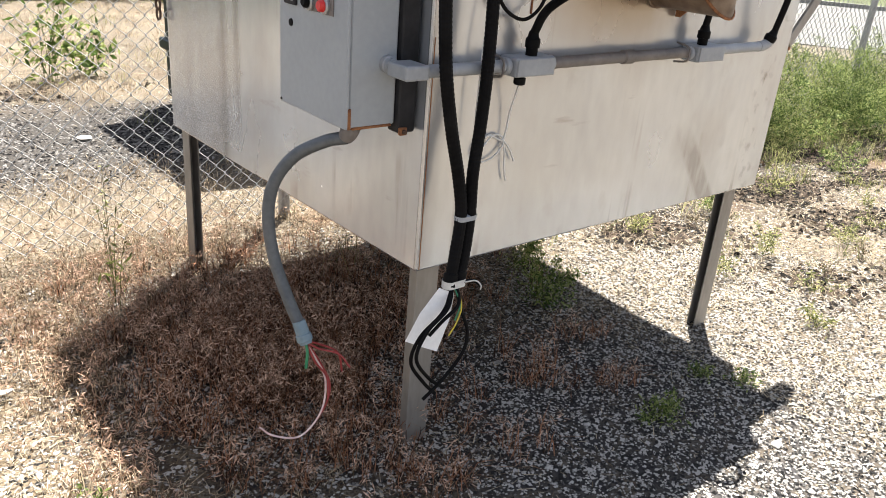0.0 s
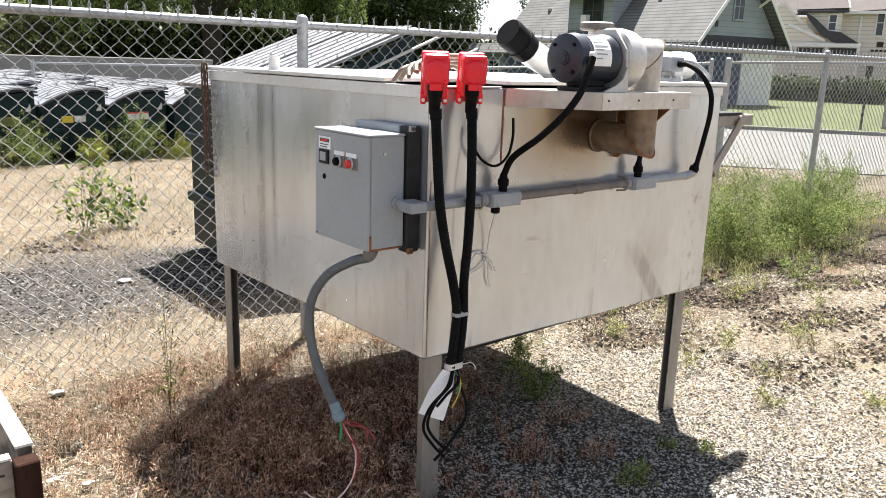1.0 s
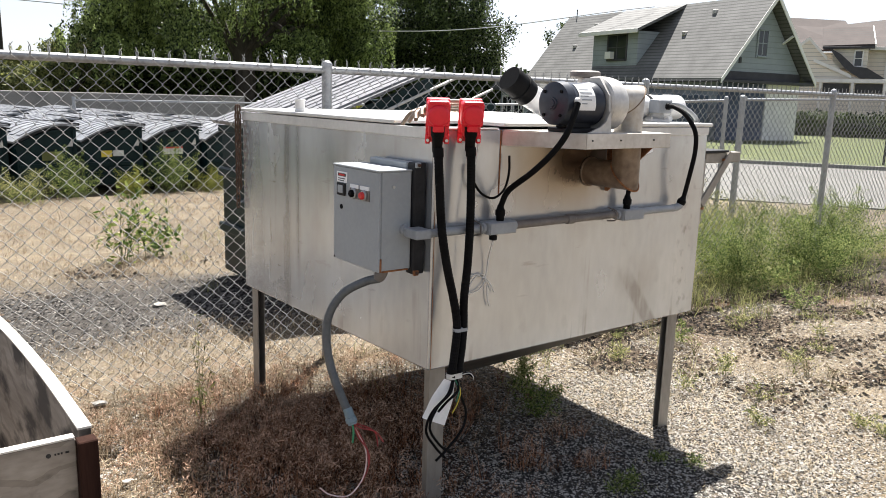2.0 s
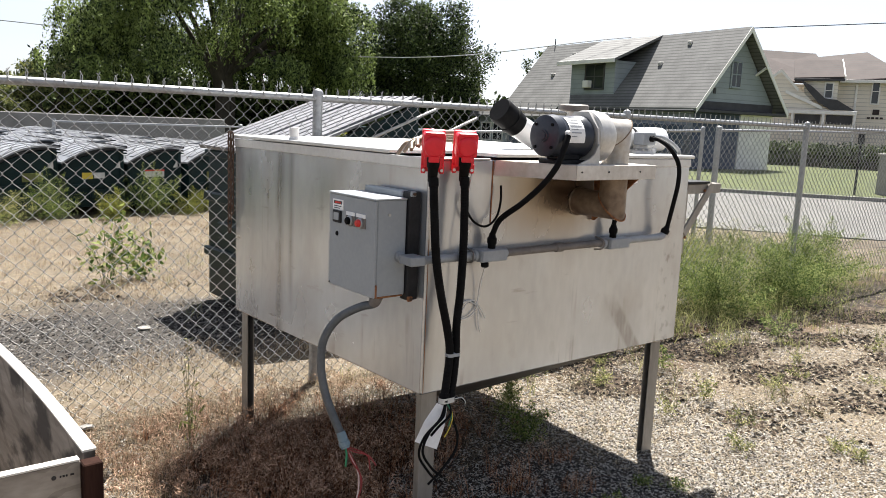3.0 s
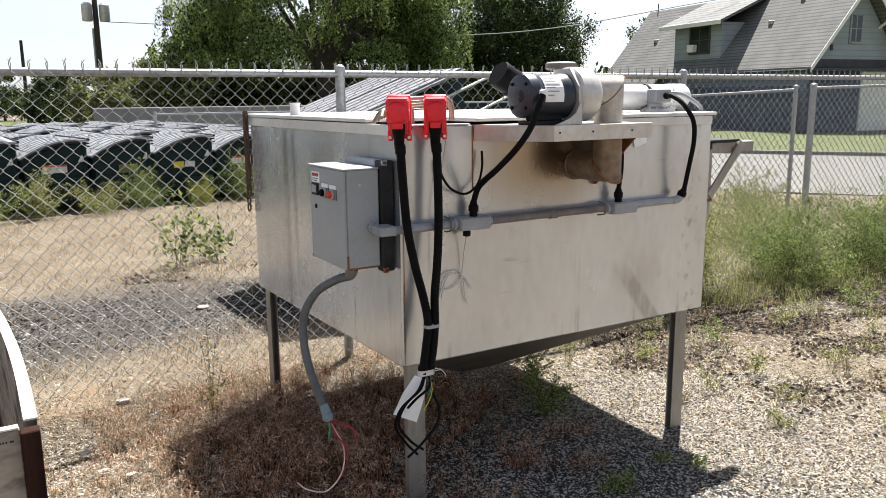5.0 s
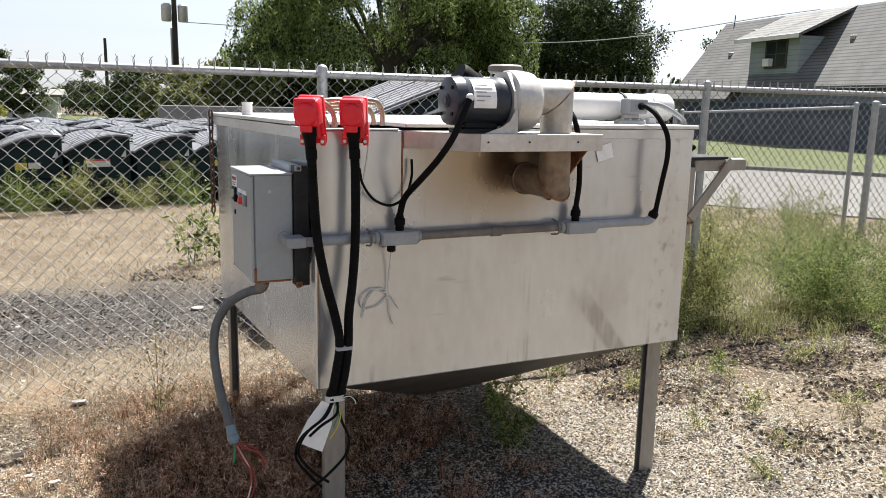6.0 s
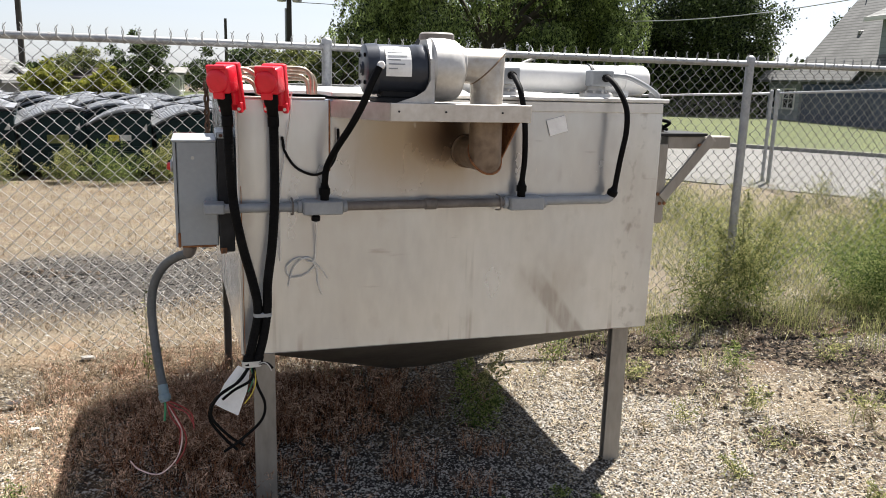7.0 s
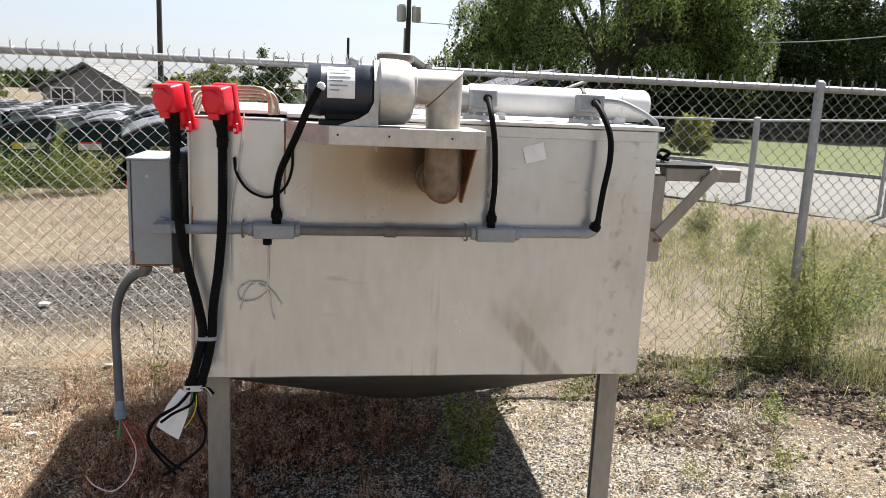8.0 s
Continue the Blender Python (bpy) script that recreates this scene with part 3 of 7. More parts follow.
# ---- ground ----
def ground_height(x, y):
    return 0.012 * np.sin(1.7 * x + 0.6 * y) + 0.010 * np.sin(2.9 * y - 1.1 * x) + 0.006 * np.sin(7.3 * x + 2.0) * np.sin(6.1 * y)


fx = np.concatenate([-np.geomspace(1500, 8, 24), np.linspace(-7, 10, 171), np.geomspace(11, 1500, 24)])
fy = np.concatenate([-np.geomspace(1500, 6, 24), np.linspace(-5, 12, 171), np.geomspace(13, 1500, 24)])
GX, GY = np.meshgrid(fx, fy)
near = np.clip((14 - np.maximum(np.abs(GX - 1.5), np.abs(GY - 3.5))) / 4, 0, 1)
GZ = ground_height(GX, GY) * near - 0.012
nx, ny = len(fx), len(fy)
gi = np.arange(nx * ny).reshape(ny, nx)
gf = np.stack([gi[:-1, :-1], gi[:-1, 1:], gi[1:, 1:], gi[1:, :-1]], -1).reshape(-1, 4)
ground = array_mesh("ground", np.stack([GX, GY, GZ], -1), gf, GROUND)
ground.data.polygons.foreach_set("use_smooth", [True] * len(ground.data.polygons))
tagged(ground, "dry yard of gravel, straw and bare soil", "ground", kind="structure")

# the road beyond the yard runs along RD, across RN
RD, RN = Vector((0.58, -0.81, 0)).normalized(), Vector((0.81, 0.58, 0)).normalized()


def strip(n0, n1, d0, d1, z0, z1):
    c = [RN * n + RD * d for n, d in ((n0, d0), (n0, d1), (n1, d1), (n1, d0))]
    return slab([(p.x, p.y, z0) for p in c], (0, 0, z1 - z0))


road = part("road", strip(12.0, 21.2, -60, 60, -0.05, 0.012), ROAD)
tagged(road, "pale sunlit concrete road beyond the fences", "road", kind="structure")
kerb = part("kerb", strip(21.2, 21.38, -60, 60, -0.05, 0.11), CONCRETE)
tagged(kerb, "concrete kerb along the lawn", "kerb", kind="structure")
lawn = part("lawn", strip(21.38, 44, -60, 60, -0.05, 0.08), LAWN)
tagged(lawn, "green mown lawn in front of the houses", "lawn", kind="structure")

# ---- the steel tank ----
X1, Y1, ZB, ZT = 1.69, 1.66, 0.619, 1.556
tank = thing("steel_tank", (0.85, 0.83, 0), "dull stainless steel tank on four square legs, stained", "tank")
SKEW = 0.0265


def skewed(bm):
    """The tank is not quite square: its left-hand side leans outward towards the back."""
    for v in bm.verts:
        if v.co.x < 0.5:
            v.co.x -= SKEW * v.co.y
    return bm


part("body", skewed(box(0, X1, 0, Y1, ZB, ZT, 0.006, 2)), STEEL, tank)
# pointed hopper below
bm = bmesh.new()
rim = [bm.verts.new(p) for p in ((0.05, 0.03, ZB), (X1 - 0.05, 0.03, ZB), (X1 - 0.05, Y1 - 0.03, ZB), (0.05, Y1 - 0.03, ZB))]
foot = [bm.verts.new(p) for p in ((0.74, 0.74, 0.235), (0.94, 0.74, 0.235), (0.94, 0.92, 0.235), (0.74, 0.92, 0.235))]
for i in range(4):
    j = (i + 1) % 4
    bm.faces.new((rim[i], rim[j], foot[j], foot[i]))
bm.faces.new(foot[::-1])
bm.faces.new(rim)
bmesh.ops.recalc_face_normals(bm, faces=bm.faces[:])
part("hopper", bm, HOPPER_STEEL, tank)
# lid with a notch at the pipe corner
LZ = 1.567
bm = slab([(-0.018, 0.24, LZ), (0.33, 0.24, LZ), (0.33, -0.015, LZ), (1.705, -0.015, LZ), (1.705, Y1 + 0.015, LZ), (-0.018, Y1 + 0.015, LZ)], (0, 0, 0.016))
bmesh.ops.bevel(bm, geom=bm.edges[:], offset=0.003, segments=1, affect="EDGES")
part("lid", skewed(bm), STEEL_TOP, tank, "flat bright steel lid")
bm = box(-0.014, -0.006, 0.02, Y1 - 0.02, ZT - 0.035, LZ - 0.004, 0.002)
part("side_lip", skewed(bm), STEEL_TOP, tank)
bm = box(0.62, X1 - 0.01, -0.012, -0.004, ZT - 0.03, LZ - 0.003, 0.002)
part("front_lip", bm, STEEL_TOP, tank)
bm = box(-0.003, 0.31, -0.004, 0.012, ZT, ZT + 0.006, 0.001)
part("corner_lip", bm, STEEL_TOP, tank)
part("corner_seam", rod((0.002, 0.002, ZB + 0.01), (0.002, 0.002, ZT - 0.04), 0.004, 8), STEEL_TOP, tank, "welded corner seam")
part("rust_line", box(0.010, 0.013, -0.0012, 0.002, ZB + 0.005, 1.25, 0.0004), RUST, tank, "thin rust line beside the corner")
part("panel_seam", box(0.322, 0.328, -0.003, 0.003, 1.30, ZT - 0.002, 0.0008), RUST, tank, "rusty vertical panel seam")
def channel_leg(lx, ly, wx, wy, opening):
    """A folded steel leg; opening: the side on which the channel is open."""
    t, z0, z1 = 0.004, -0.05, ZB - 0.001
    walls = {"-x": (lx, lx + t, ly + t, ly + wy - t), "+x": (lx + wx - t, lx + wx, ly + t, ly + wy - t), "-y": (lx, lx + wx, ly, ly + t), "+y": (lx, lx + wx, ly + wy - t, ly + wy)}
    bm = bmesh.new()
    for side, (x0, x1, y0, y1) in walls.items():
        if side != opening:
            box(x0, x1, y0, y1, z0, z1, 0.001, 1, bm)
    leg = part("leg", bm, LEG_STEEL, tank, "steel channel leg" if opening else "")
    part("weld_collar", box(lx - 0.004, lx + wx + 0.004, ly - 0.003, ly + wy + 0.004, ZB - 0.010, ZB - 0.002, 0.003), RUST, leg, "rusty weld line")



for lx, ly, wx, wy, opening in ((0.044, 0.050, 0.080, 0.034, ""), (1.558, 0.046, 0.078, 0.038, "-x"), (-0.020, 1.55, 0.040, 0.076, "-y"), (1.56, 1.53, 0.078, 0.034, "-x")):
    channel_leg(lx, ly, wx, wy, opening)

# small white stub on the lid
stub = thing("pipe_stub", (0.0, 1.08, LZ + 0.016), "short white plastic pipe stub on the tank lid", "pipe")
part("pipe", lathe((0.0, 1.08, LZ + 0.016), (0.0, 1.08, LZ + 0.075), [(0, 0.026), (0.15, 0.026), (0.2, 0.023), (0.85, 0.023), (0.9, 0.026), (1, 0.025)], 20), WHITE, stub, smooth=True)

# rusty chain hanging at the far corner of the tank
chain = thing("hanging_chain", (-0.03, 1.68, 1.58), "rusty iron chain hanging at the tank's corner", "chain")
for run, (cx, cy) in enumerate(((-0.068, 1.678), (-0.074, 1.636))):
    for k in range(15 if run == 0 else 12):
        zc = 1.575 - 0.036 * k
        ring = [Vector((0.011 * math.cos(a), 0, 0.024 * math.sin(a))) for a in [2 * math.pi * i / 10 for i in range(11)]]
        q = Matrix.Rotation(radians(90 if k % 2 else 0) + 0.5, 3, "Z")
        part("link", tube([Vector((cx, cy, zc)) + q @ p for p in ring], 0.0045, 6, 1, smooth=False), CHAIN_RUST, chain)

# ---- control enclosure on the left-hand side ----
EX0, EX1, EY0, EY1, EZ0, EZ1 = -0.212, -0.066, 0.044, 0.372, 1.030, 1.402
encl = thing("control_box", (-0.12, 0.21, 1.02), "grey painted steel control box with buttons and rust", "control box")
part("body", box(EX0 + 0.012, EX1, EY0, EY1, EZ0, EZ1, 0.004), PAINT_GREY, encl)
door = part("door", box(EX0, EX0 + 0.010, EY0 - 0.002, EY1 + 0.002, EZ0 - 0.001, EZ1 - 0.003, 0.002), PAINT_GREY, encl)
part("rust_edge", box(EX0 + 0.006, EX0 + 0.016, EY0 - 0.0035, EY0 + 0.006, EZ0 - 0.002, EZ0 + 0.05, 0.002), RUST, encl, "rusted lower corner")
part("rust_edge", box(EX0 + 0.02, EX1 - 0.01, EY0 - 0.002, EY0 + 0.02, EZ0 - 0.004, EZ0 + 0.003, 0.002), RUST, encl)
part("rain_lip", box(EX0 - 0.004, EX1, EY0 - 0.003, EY1 + 0.003, EZ1 - 0.002, EZ1 + 0.006, 0.002), PAINT_GREY, encl)
fxx = EX0 - 0.002
part("warning_label", box(fxx - 0.001, fxx + 0.002, 0.268, 0.344, 1.339, 1.380, 0), PAPER_WHITE, door, "white warning label with a red and black band")
part("label_band", box(fxx - 0.002, fxx + 0.002, 0.276, 0.336, 1.362, 1.374, 0), INK, door)
part("label_bar", box(fxx - 0.0025, fxx + 0.002, 0.284, 0.328, 1.3645, 1.3715, 0), RED_INK, door)
for k, (w0, w1) in enumerate(((0.280, 0.334), (0.290, 0.334))):
    part("label_bar", box(fxx - 0.002, fxx + 0.002, w0, w1, 1.352 - 0.008 * k, 1.355 - 0.008 * k, 0), INK, door)
part("meter", box(fxx - 0.006, fxx + 0.002, 0.279, 0.338, 1.288, 1.336, 0.002), BLACK_METAL, door, "small black meter window")
part("meter_pane", box(fxx - 0.008, fxx - 0.004, 0.290, 0.328, 1.298, 1.328, 0.001), PAINT_GREY, door)
for yc, mat, lab in ((0.212, BLACK, "black selector switch"), (0.138, ORANGE, "red push button")):
    part("legend_plate", box(fxx - 0.001, fxx + 0.002, yc - 0.034, yc + 0.034, 1.286, 1.326, 0.0005), CONDUIT_DARK, door)
    part("legend_bar", box(fxx - 0.002, fxx + 0.002, yc - 0.030, yc + 0.030, 1.326, 1.340, 0), PAPER_WHITE, door)
    part("bezel", lathe((fxx, yc, 1.306), (fxx - 0.010, yc, 1.306), [(0, 0.021), (0.7, 0.021), (1, 0.018)], 20), GALV, door, "bright metal bezel", smooth=True)
    part("button", lathe((fxx - 0.008, yc, 1.306), (fxx - 0.022, yc, 1.307), [(0, 0.015), (0.7, 0.014), (1, 0.010)], 18), mat, door, lab, smooth=True)
part("keyhole", lathe((fxx + 0.004, 0.312, 1.243), (fxx - 0.001, 0.312, 1.243), [(0, 0.010), (1, 0.009)], 14), BLACK, door, "black keyhole plug")
part("screw", rod((EX0 + 0.065, EY0 + 0.002, 1.345), (EX0 + 0.065, EY0 - 0.003, 1.345), 0.006, 10), CAST, encl)
part("bolt", rod((EX0 - 0.002, EY1 - 0.006, EZ0 + 0.006), (EX0 + 0.004, EY1 - 0.006, EZ0 + 0.006), 0.004, 8), BLACK, door)
# mounting strut and black channel that stand the box off the tank
part("back_strut", box(-0.066, -0.030, 0.082, 0.345, 1.405, 1.432, 0.004), PAINT_GREY, encl, "grey mounting strut")
part("channel", box(-0.064, -0.011, 0.030, 0.078, 1.008, 1.432, 0.004), BLACK_METAL, encl, "black mounting channel")
part("channel", box(-0.064, -0.013, 0.33, 0.365, 1.008, 1.40, 0.004), BLACK_METAL, encl)
for zc, bmat in ((1.424, PAINT_GREY), (1.014, RUST)):
    part("bracket", box(-0.062, -0.040, 0.022, 0.034, zc - 0.010, zc + 0.010, 0.002), bmat, encl)
    part("bracket_bolt", rod((-0.051, 0.024, zc), (-0.051, 0.015, zc), 0.006, 8), CHAIN_RUST, encl)

# grey flexible conduit hanging from the box, with loose wires
flex = thing("flexible_conduit", (-0.16, 0.10, 1.01), "grey flexible conduit hanging from the control box", "conduit")
part("elbow_fitting", lathe((-0.163, 0.080, EZ0 - 0.002), (-0.175, 0.10, 0.990), [(0, 0.020), (0.4, 0.023), (0.7, 0.023), (1, 0.019)], 16), CONDUIT_DARK, flex, smooth=True)
part("hose", tube([(-0.172, 0.098, 0.992), (-0.21, 0.14, 0.975), (-0.265, 0.20, 0.925), (-0.305, 0.235, 0.845), (-0.318, 0.24, 0.75), (-0.312, 0.22, 0.64), (-0.298, 0.17, 0.54), (-0.285, 0.125, 0.47)], 0.0165, 14, 8), FLEX_GREY, flex, smooth=True)
part("end_fitting", lathe((-0.287, 0.130, 0.485), (-0.278, 0.103, 0.425), [(0, 0.018), (0.3, 0.019), (0.55, 0.019), (0.6, 0.022), (0.85, 0.022), (0.9, 0.018), (1, 0.017)], 14), FIT_BLUE, flex, "blue-grey end fitting", smooth=True)
e = Vector((-0.279, 0.105, 0.43))
part("wire", tube([e, e + Vector((0.025, -0.005, -0.05)), e + Vector((0.055, -0.015, -0.13)), e + Vector((0.035, -0.03, -0.22)), e + Vector((-0.03, -0.03, -0.28)), e + Vector((-0.10, -0.01, -0.265)), e + Vector((-0.135, 0.01, -0.235))], 0.0029, 7, 8), PINK_WIRE, flex, "long faded pink and white wire")
part("wire", tube([e, e + Vector((0.03, -0.005, -0.05)), e + Vector((0.068, -0.015, -0.14)), e + Vector((0.06, -0.02, -0.20)), e + Vector((0.03, -0.02, -0.25))], 0.003, 7, 8), RED_WIRE, flex, "red wire")
part("wire", tube([e, e + Vector((0.03, -0.02, -0.02)), e + Vector((0.075, -0.05, -0.035)), e + Vector((0.10, -0.07, -0.075))], 0.003, 7, 8), RED_WIRE, flex)
part("wire", tube([e, e + Vector((0.035, 0.0, -0.015)), e + Vector((0.09, -0.02, -0.05)), e + Vector((0.10, -0.03, -0.11))], 0.003, 7, 8), RED_WIRE, flex)
part("wire", tube([e, e + Vector((0.02, -0.02, -0.06)), e + Vector((0.05, -0.03, -0.11)), e + Vector((0.045, -0.05, -0.16))], 0.003, 7, 8), RED_WIRE, flex)
part("wire", tube([e, e + Vector((0.0, -0.01, -0.03)), e + Vector((-0.005, -0.012, -0.075))], 0.0045, 7, 6), GREEN_WIRE, flex, "short green wire")

# ---- conduit run along the front ----
CY, CZ = -0.045, 1.178
run = thing("conduit_run", (0.6, CY, CZ), "grey plastic conduit with two junction boxes along the tank", "conduit")
part("entry_fitting", lathe((-0.098, 0.046, CZ + 0.004), (-0.098, 0.016, CZ + 0.004), [(0, 0.022), (0.5, 0.022), (0.55, 0.018), (1, 0.018)], 16), CONDUIT, run, smooth=True)
part("conduit_body", box(-0.116, -0.046, -0.064, 0.018, CZ - 0.018, CZ + 0.018, 0.006, 2), CONDUIT, run)
part("conduit", rod((-0.06, CY, CZ), (0.215, CY, CZ), 0.0165, 16), CONDUIT, run, smooth=True)
part("conduit", rod((0.36, CY, CZ), (0.70, CY, CZ + 0.002), 0.0165, 16), CONDUIT_DARK, run, smooth=True)
part("conduit", rod((0.69, CY, CZ + 0.002), (1.01, CY, CZ + 0.003), 0.0165, 16), CONDUIT_DARK, run, smooth=True)
part("coupling", lathe((0.672, CY, CZ + 0.002), (0.72, CY, CZ + 0.002), [(0, 0.017), (0.1, 0.021), (0.9, 0.021), (1, 0.017)], 16), CONDUIT_DARK, run, smooth=True)
part("conduit", rod((1.14, CY, CZ + 0.004), (1.40, CY, CZ + 0.006), 0.0165, 16), CONDUIT, run, smooth=True)
for x0 in (0.22, 1.006):
    jb = part("junction_box", box(x0, x0 + 0.142, CY - 0.032, CY + 0.034, CZ - 0.026, CZ + 0.024, 0.006, 2), CONDUIT, run, "grey junction box")
    part("cover", box(x0 + 0.004, x0 + 0.138, CY - 0.036, CY - 0.031, CZ - 0.024, CZ + 0.022, 0.002), CONDUIT, jb)
    for ex in (x0 - 0.018, x0 + 0.142):
        part("hub", rod((ex, CY, CZ), (ex + 0.018, CY, CZ), 0.022, 14, 0.003), CONDUIT, jb, smooth=True)
    px = x0 + (0.080 if x0 < 0.5 else 0.055)
    part("cord_grip", lathe((px, CY, CZ + 0.022), (px, CY, CZ + 0.085), [(0, 0.016), (0.35, 0.016), (0.36, 0.020), (0.7, 0.020), (0.75, 0.016), (1, 0.012)], 14), BLACK, jb, "black cord grip", smooth=True)
    part("strap", tube([(x0 - 0.035, CY + 0.030, CZ - 0.03), (x0 - 0.035, CY - 0.016, CZ - 0.021), (x0 - 0.035, CY - 0.022, CZ), (x0 - 0.035, CY - 0.016, CZ + 0.021), (x0 - 0.035, CY + 0.030, CZ + 0.03)], 0.0035, 6, 4), CONDUIT_DARK, jb, "dark conduit strap")
part("plug", lathe((0.268, CY, CZ - 0.024), (0.268, CY, CZ - 0.052), [(0, 0.012), (0.3, 0.012), (0.35, 0.016), (0.9, 0.016), (1, 0.012)], 12), BLACK, run, smooth=True)
part("end_elbow", tube([(1.395, CY, CZ + 0.006), (1.43, CY, CZ + 0.008), (1.452, CY - 0.005, CZ + 0.022)], 0.018, 14, 5), CONDUIT, run, smooth=True)
part("cord_grip", lathe((1.446, CY - 0.002, CZ + 0.014), (1.460, CY - 0.014, CZ + 0.060), [(0, 0.015), (0.3, 0.021), (0.6, 0.021), (0.7, 0.015), (1, 0.011)], 14), BLACK, run, smooth=True)

def cable(name, pts, r, mat, label, ribs=0.0, seg=10):
    ob = part(name, tube(pts, r, seg, 8, ribs), mat, None, smooth=not ribs)
    return tagged(ob, label, "cable")

cable("power_cable", [(0.30, CY, CZ + 0.08), (0.302, -0.085, 1.325), (0.320, -0.185, 1.40), (0.352, -0.252, 1.472), (0.384, -0.292, 1.545), (0.412, -0.300, 1.615), (0.440, -0.292, 1.668)], 0.0118, BLACK, "thick black power cable from junction box to motor")
cable("power_cable", [(1.061, CY, CZ + 0.08), (1.064, -0.055, 1.36), (1.058, -0.05, 1.50), (1.045, -0.03, 1.60), (1.045, 0.03, 1.648), (1.050, 0.07, 1.660)], 0.0108, BLACK, "black power cable running up over the lid")
cable("power_cable", [(1.458, CY - 0.01, CZ + 0.04), (1.462, -0.078, 1.345), (1.474, -0.088, 1.46), (1.470, -0.080, 1.55), (1.452, -0.03, 1.625), (1.447, 0.03, 1.658), (1.462, 0.075, 1.660)], 0.0108, BLACK, "black power cable bowed out from the tank")
cable("thin_wire", [(0.155, -0.02, 1.425), (0.165, -0.03, 1.37), (0.205, -0.035, 1.315), (0.27, -0.035, 1.292), (0.325, -0.035, 1.325), (0.35, -0.03, 1.39), (0.352, -0.025, 1.455)], 0.0048, BLACK, "thin black wire hung in a loop")
cable("cord", [(0.268, CY, CZ - 0.05), (0.27, -0.02, 1.05), (0.262, -0.012, 0.97), (0.21, -0.010, 0.985), (0.165, -0.010, 0.955), (0.175, -0.010, 0.915), (0.23, -0.010, 0.92), (0.27, -0.010, 0.96), (0.235, -0.010, 0.985), (0.19, -0.010, 0.95), (0.17, -0.010, 0.88)], 0.0026, PAPER, "thin white cord with a loose knot on the steel")
cable("cord", [(0.262, -0.012, 0.968), (0.275, -0.011, 0.93), (0.28, -0.010, 0.88), (0.292, -0.010, 0.845)], 0.0024, PAPER, "thin white cord end")
cable("cord", [(0.262, -0.012, 0.968), (0.29, -0.011, 0.94), (0.315, -0.010, 0.90)], 0.0024, PAPER, "thin white cord end")
cable("cord", [(0.19, -0.02, 1.58), (0.182, -0.035, 1.50), (0.165, -0.03, 1.38), (0.145, -0.03, 1.25), (0.14, -0.03, 1.10), (0.14, -0.03, 0.98)], 0.0024, PAPER, "thin white cord hanging from the tank lid")

# ---- red plugs on their cords ----
def plug_box(x, tilt, label):
    """A deep housing with a round face, on a longer flange with two ears; the cord leaves below the housing."""
    ob = thing("plug_connector", (x, -0.05, 1.60), label, "plug", "red plugs on the tank edge")
    m = Matrix.Translation((x, -0.056, 1.592)) @ Matrix.Rotation(radians(tilt), 4, "Z") @ Matrix.Rotation(radians(11), 4, "X")
    part("housing", turned(box(-0.041, 0.041, -0.052, 0.014, -0.014, 0.074, 0.010, 3), m), RED, ob, smooth=True)
    part("flange", turned(box(-0.043, 0.043, 0.012, 0.036, -0.084, 0.077, 0.006, 2), m), RED, ob, smooth=True)
    part("lower_housing", turned(box(-0.034, 0.034, -0.012, 0.014, -0.060, -0.012, 0.006, 2), m), RED, ob, smooth=True)
    bm = lathe((0, -0.046, 0.028), (0, -0.064, 0.028), [(0, 0.039), (0.55, 0.039), (0.85, 0.035), (1, 0.026)], 30)
    dome = part("dome", turned(bm, m), RED, ob, smooth=True)
    part("hinge_ridge", turned(box(-0.036, 0.036, -0.056, -0.040, 0.066, 0.080, 0.004, 2), m), RED, dome)
    part("latch", turned(box(-0.020, 0.020, -0.060, -0.048, -0.030, -0.006, 0.003), m), RED, dome)
    for s in (-1, 1):
        ear = part("ear", turned(box(s * 0.035 - 0.009, s * 0.035 + 0.009, 0.002, 0.016, -0.088, -0.052, 0.003), m), RED, ob)
        part("screw", turned(rod((s * 0.035, 0.003, -0.074), (s * 0.035, -0.001, -0.074), 0.0058, 10), m), WHITE, ear)
    bm = lathe((0, -0.026, -0.010), (0, -0.020, -0.110), [(0, 0.025), (0.4, 0.024), (0.5, 0.020), (1, 0.018)], 16)
    part("strain_relief", turned(bm, m), BLACK, ob, smooth=True)
    return ob

plug_box(-0.028, -34, "red plastic plug connector with a black cord, tilted")
plug_box(0.124, -30, "red plastic plug connector with a black cord")
def hose(pts, label):
    ob = thing("corrugated_hose", pts[-1], label, "hose")
    part("sheath", tube(pts, 0.0165, 14, 8, 0.0009), BLACK, ob)
    for a, b in ((pts[0], pts[1]), (pts[-1], pts[-2])):
        a, b = Vector(a), Vector(b)
        part("end_collar", rod(a, a + (b - a).normalized() * 0.035, 0.0195, 14, 0.002), BLACK, ob, smooth=True)


hose([(-0.030, -0.065, 1.495), (-0.028, -0.075, 1.38), (-0.018, -0.085, 1.20), (0.008, -0.092, 1.05), (0.040, -0.098, 0.92), (0.054, -0.105, 0.82), (0.034, -0.120, 0.72), (0.010, -0.134, 0.632)], "black corrugated hose hanging down the tank corner")
hose([(0.122, -0.065, 1.495), (0.123, -0.072, 1.38), (0.120, -0.08, 1.20), (0.108, -0.088, 1.05), (0.090, -0.096, 0.92), (0.085, -0.105, 0.82), (0.068, -0.118, 0.72), (0.042, -0.131, 0.632)], "black corrugated hose tied to its neighbour")
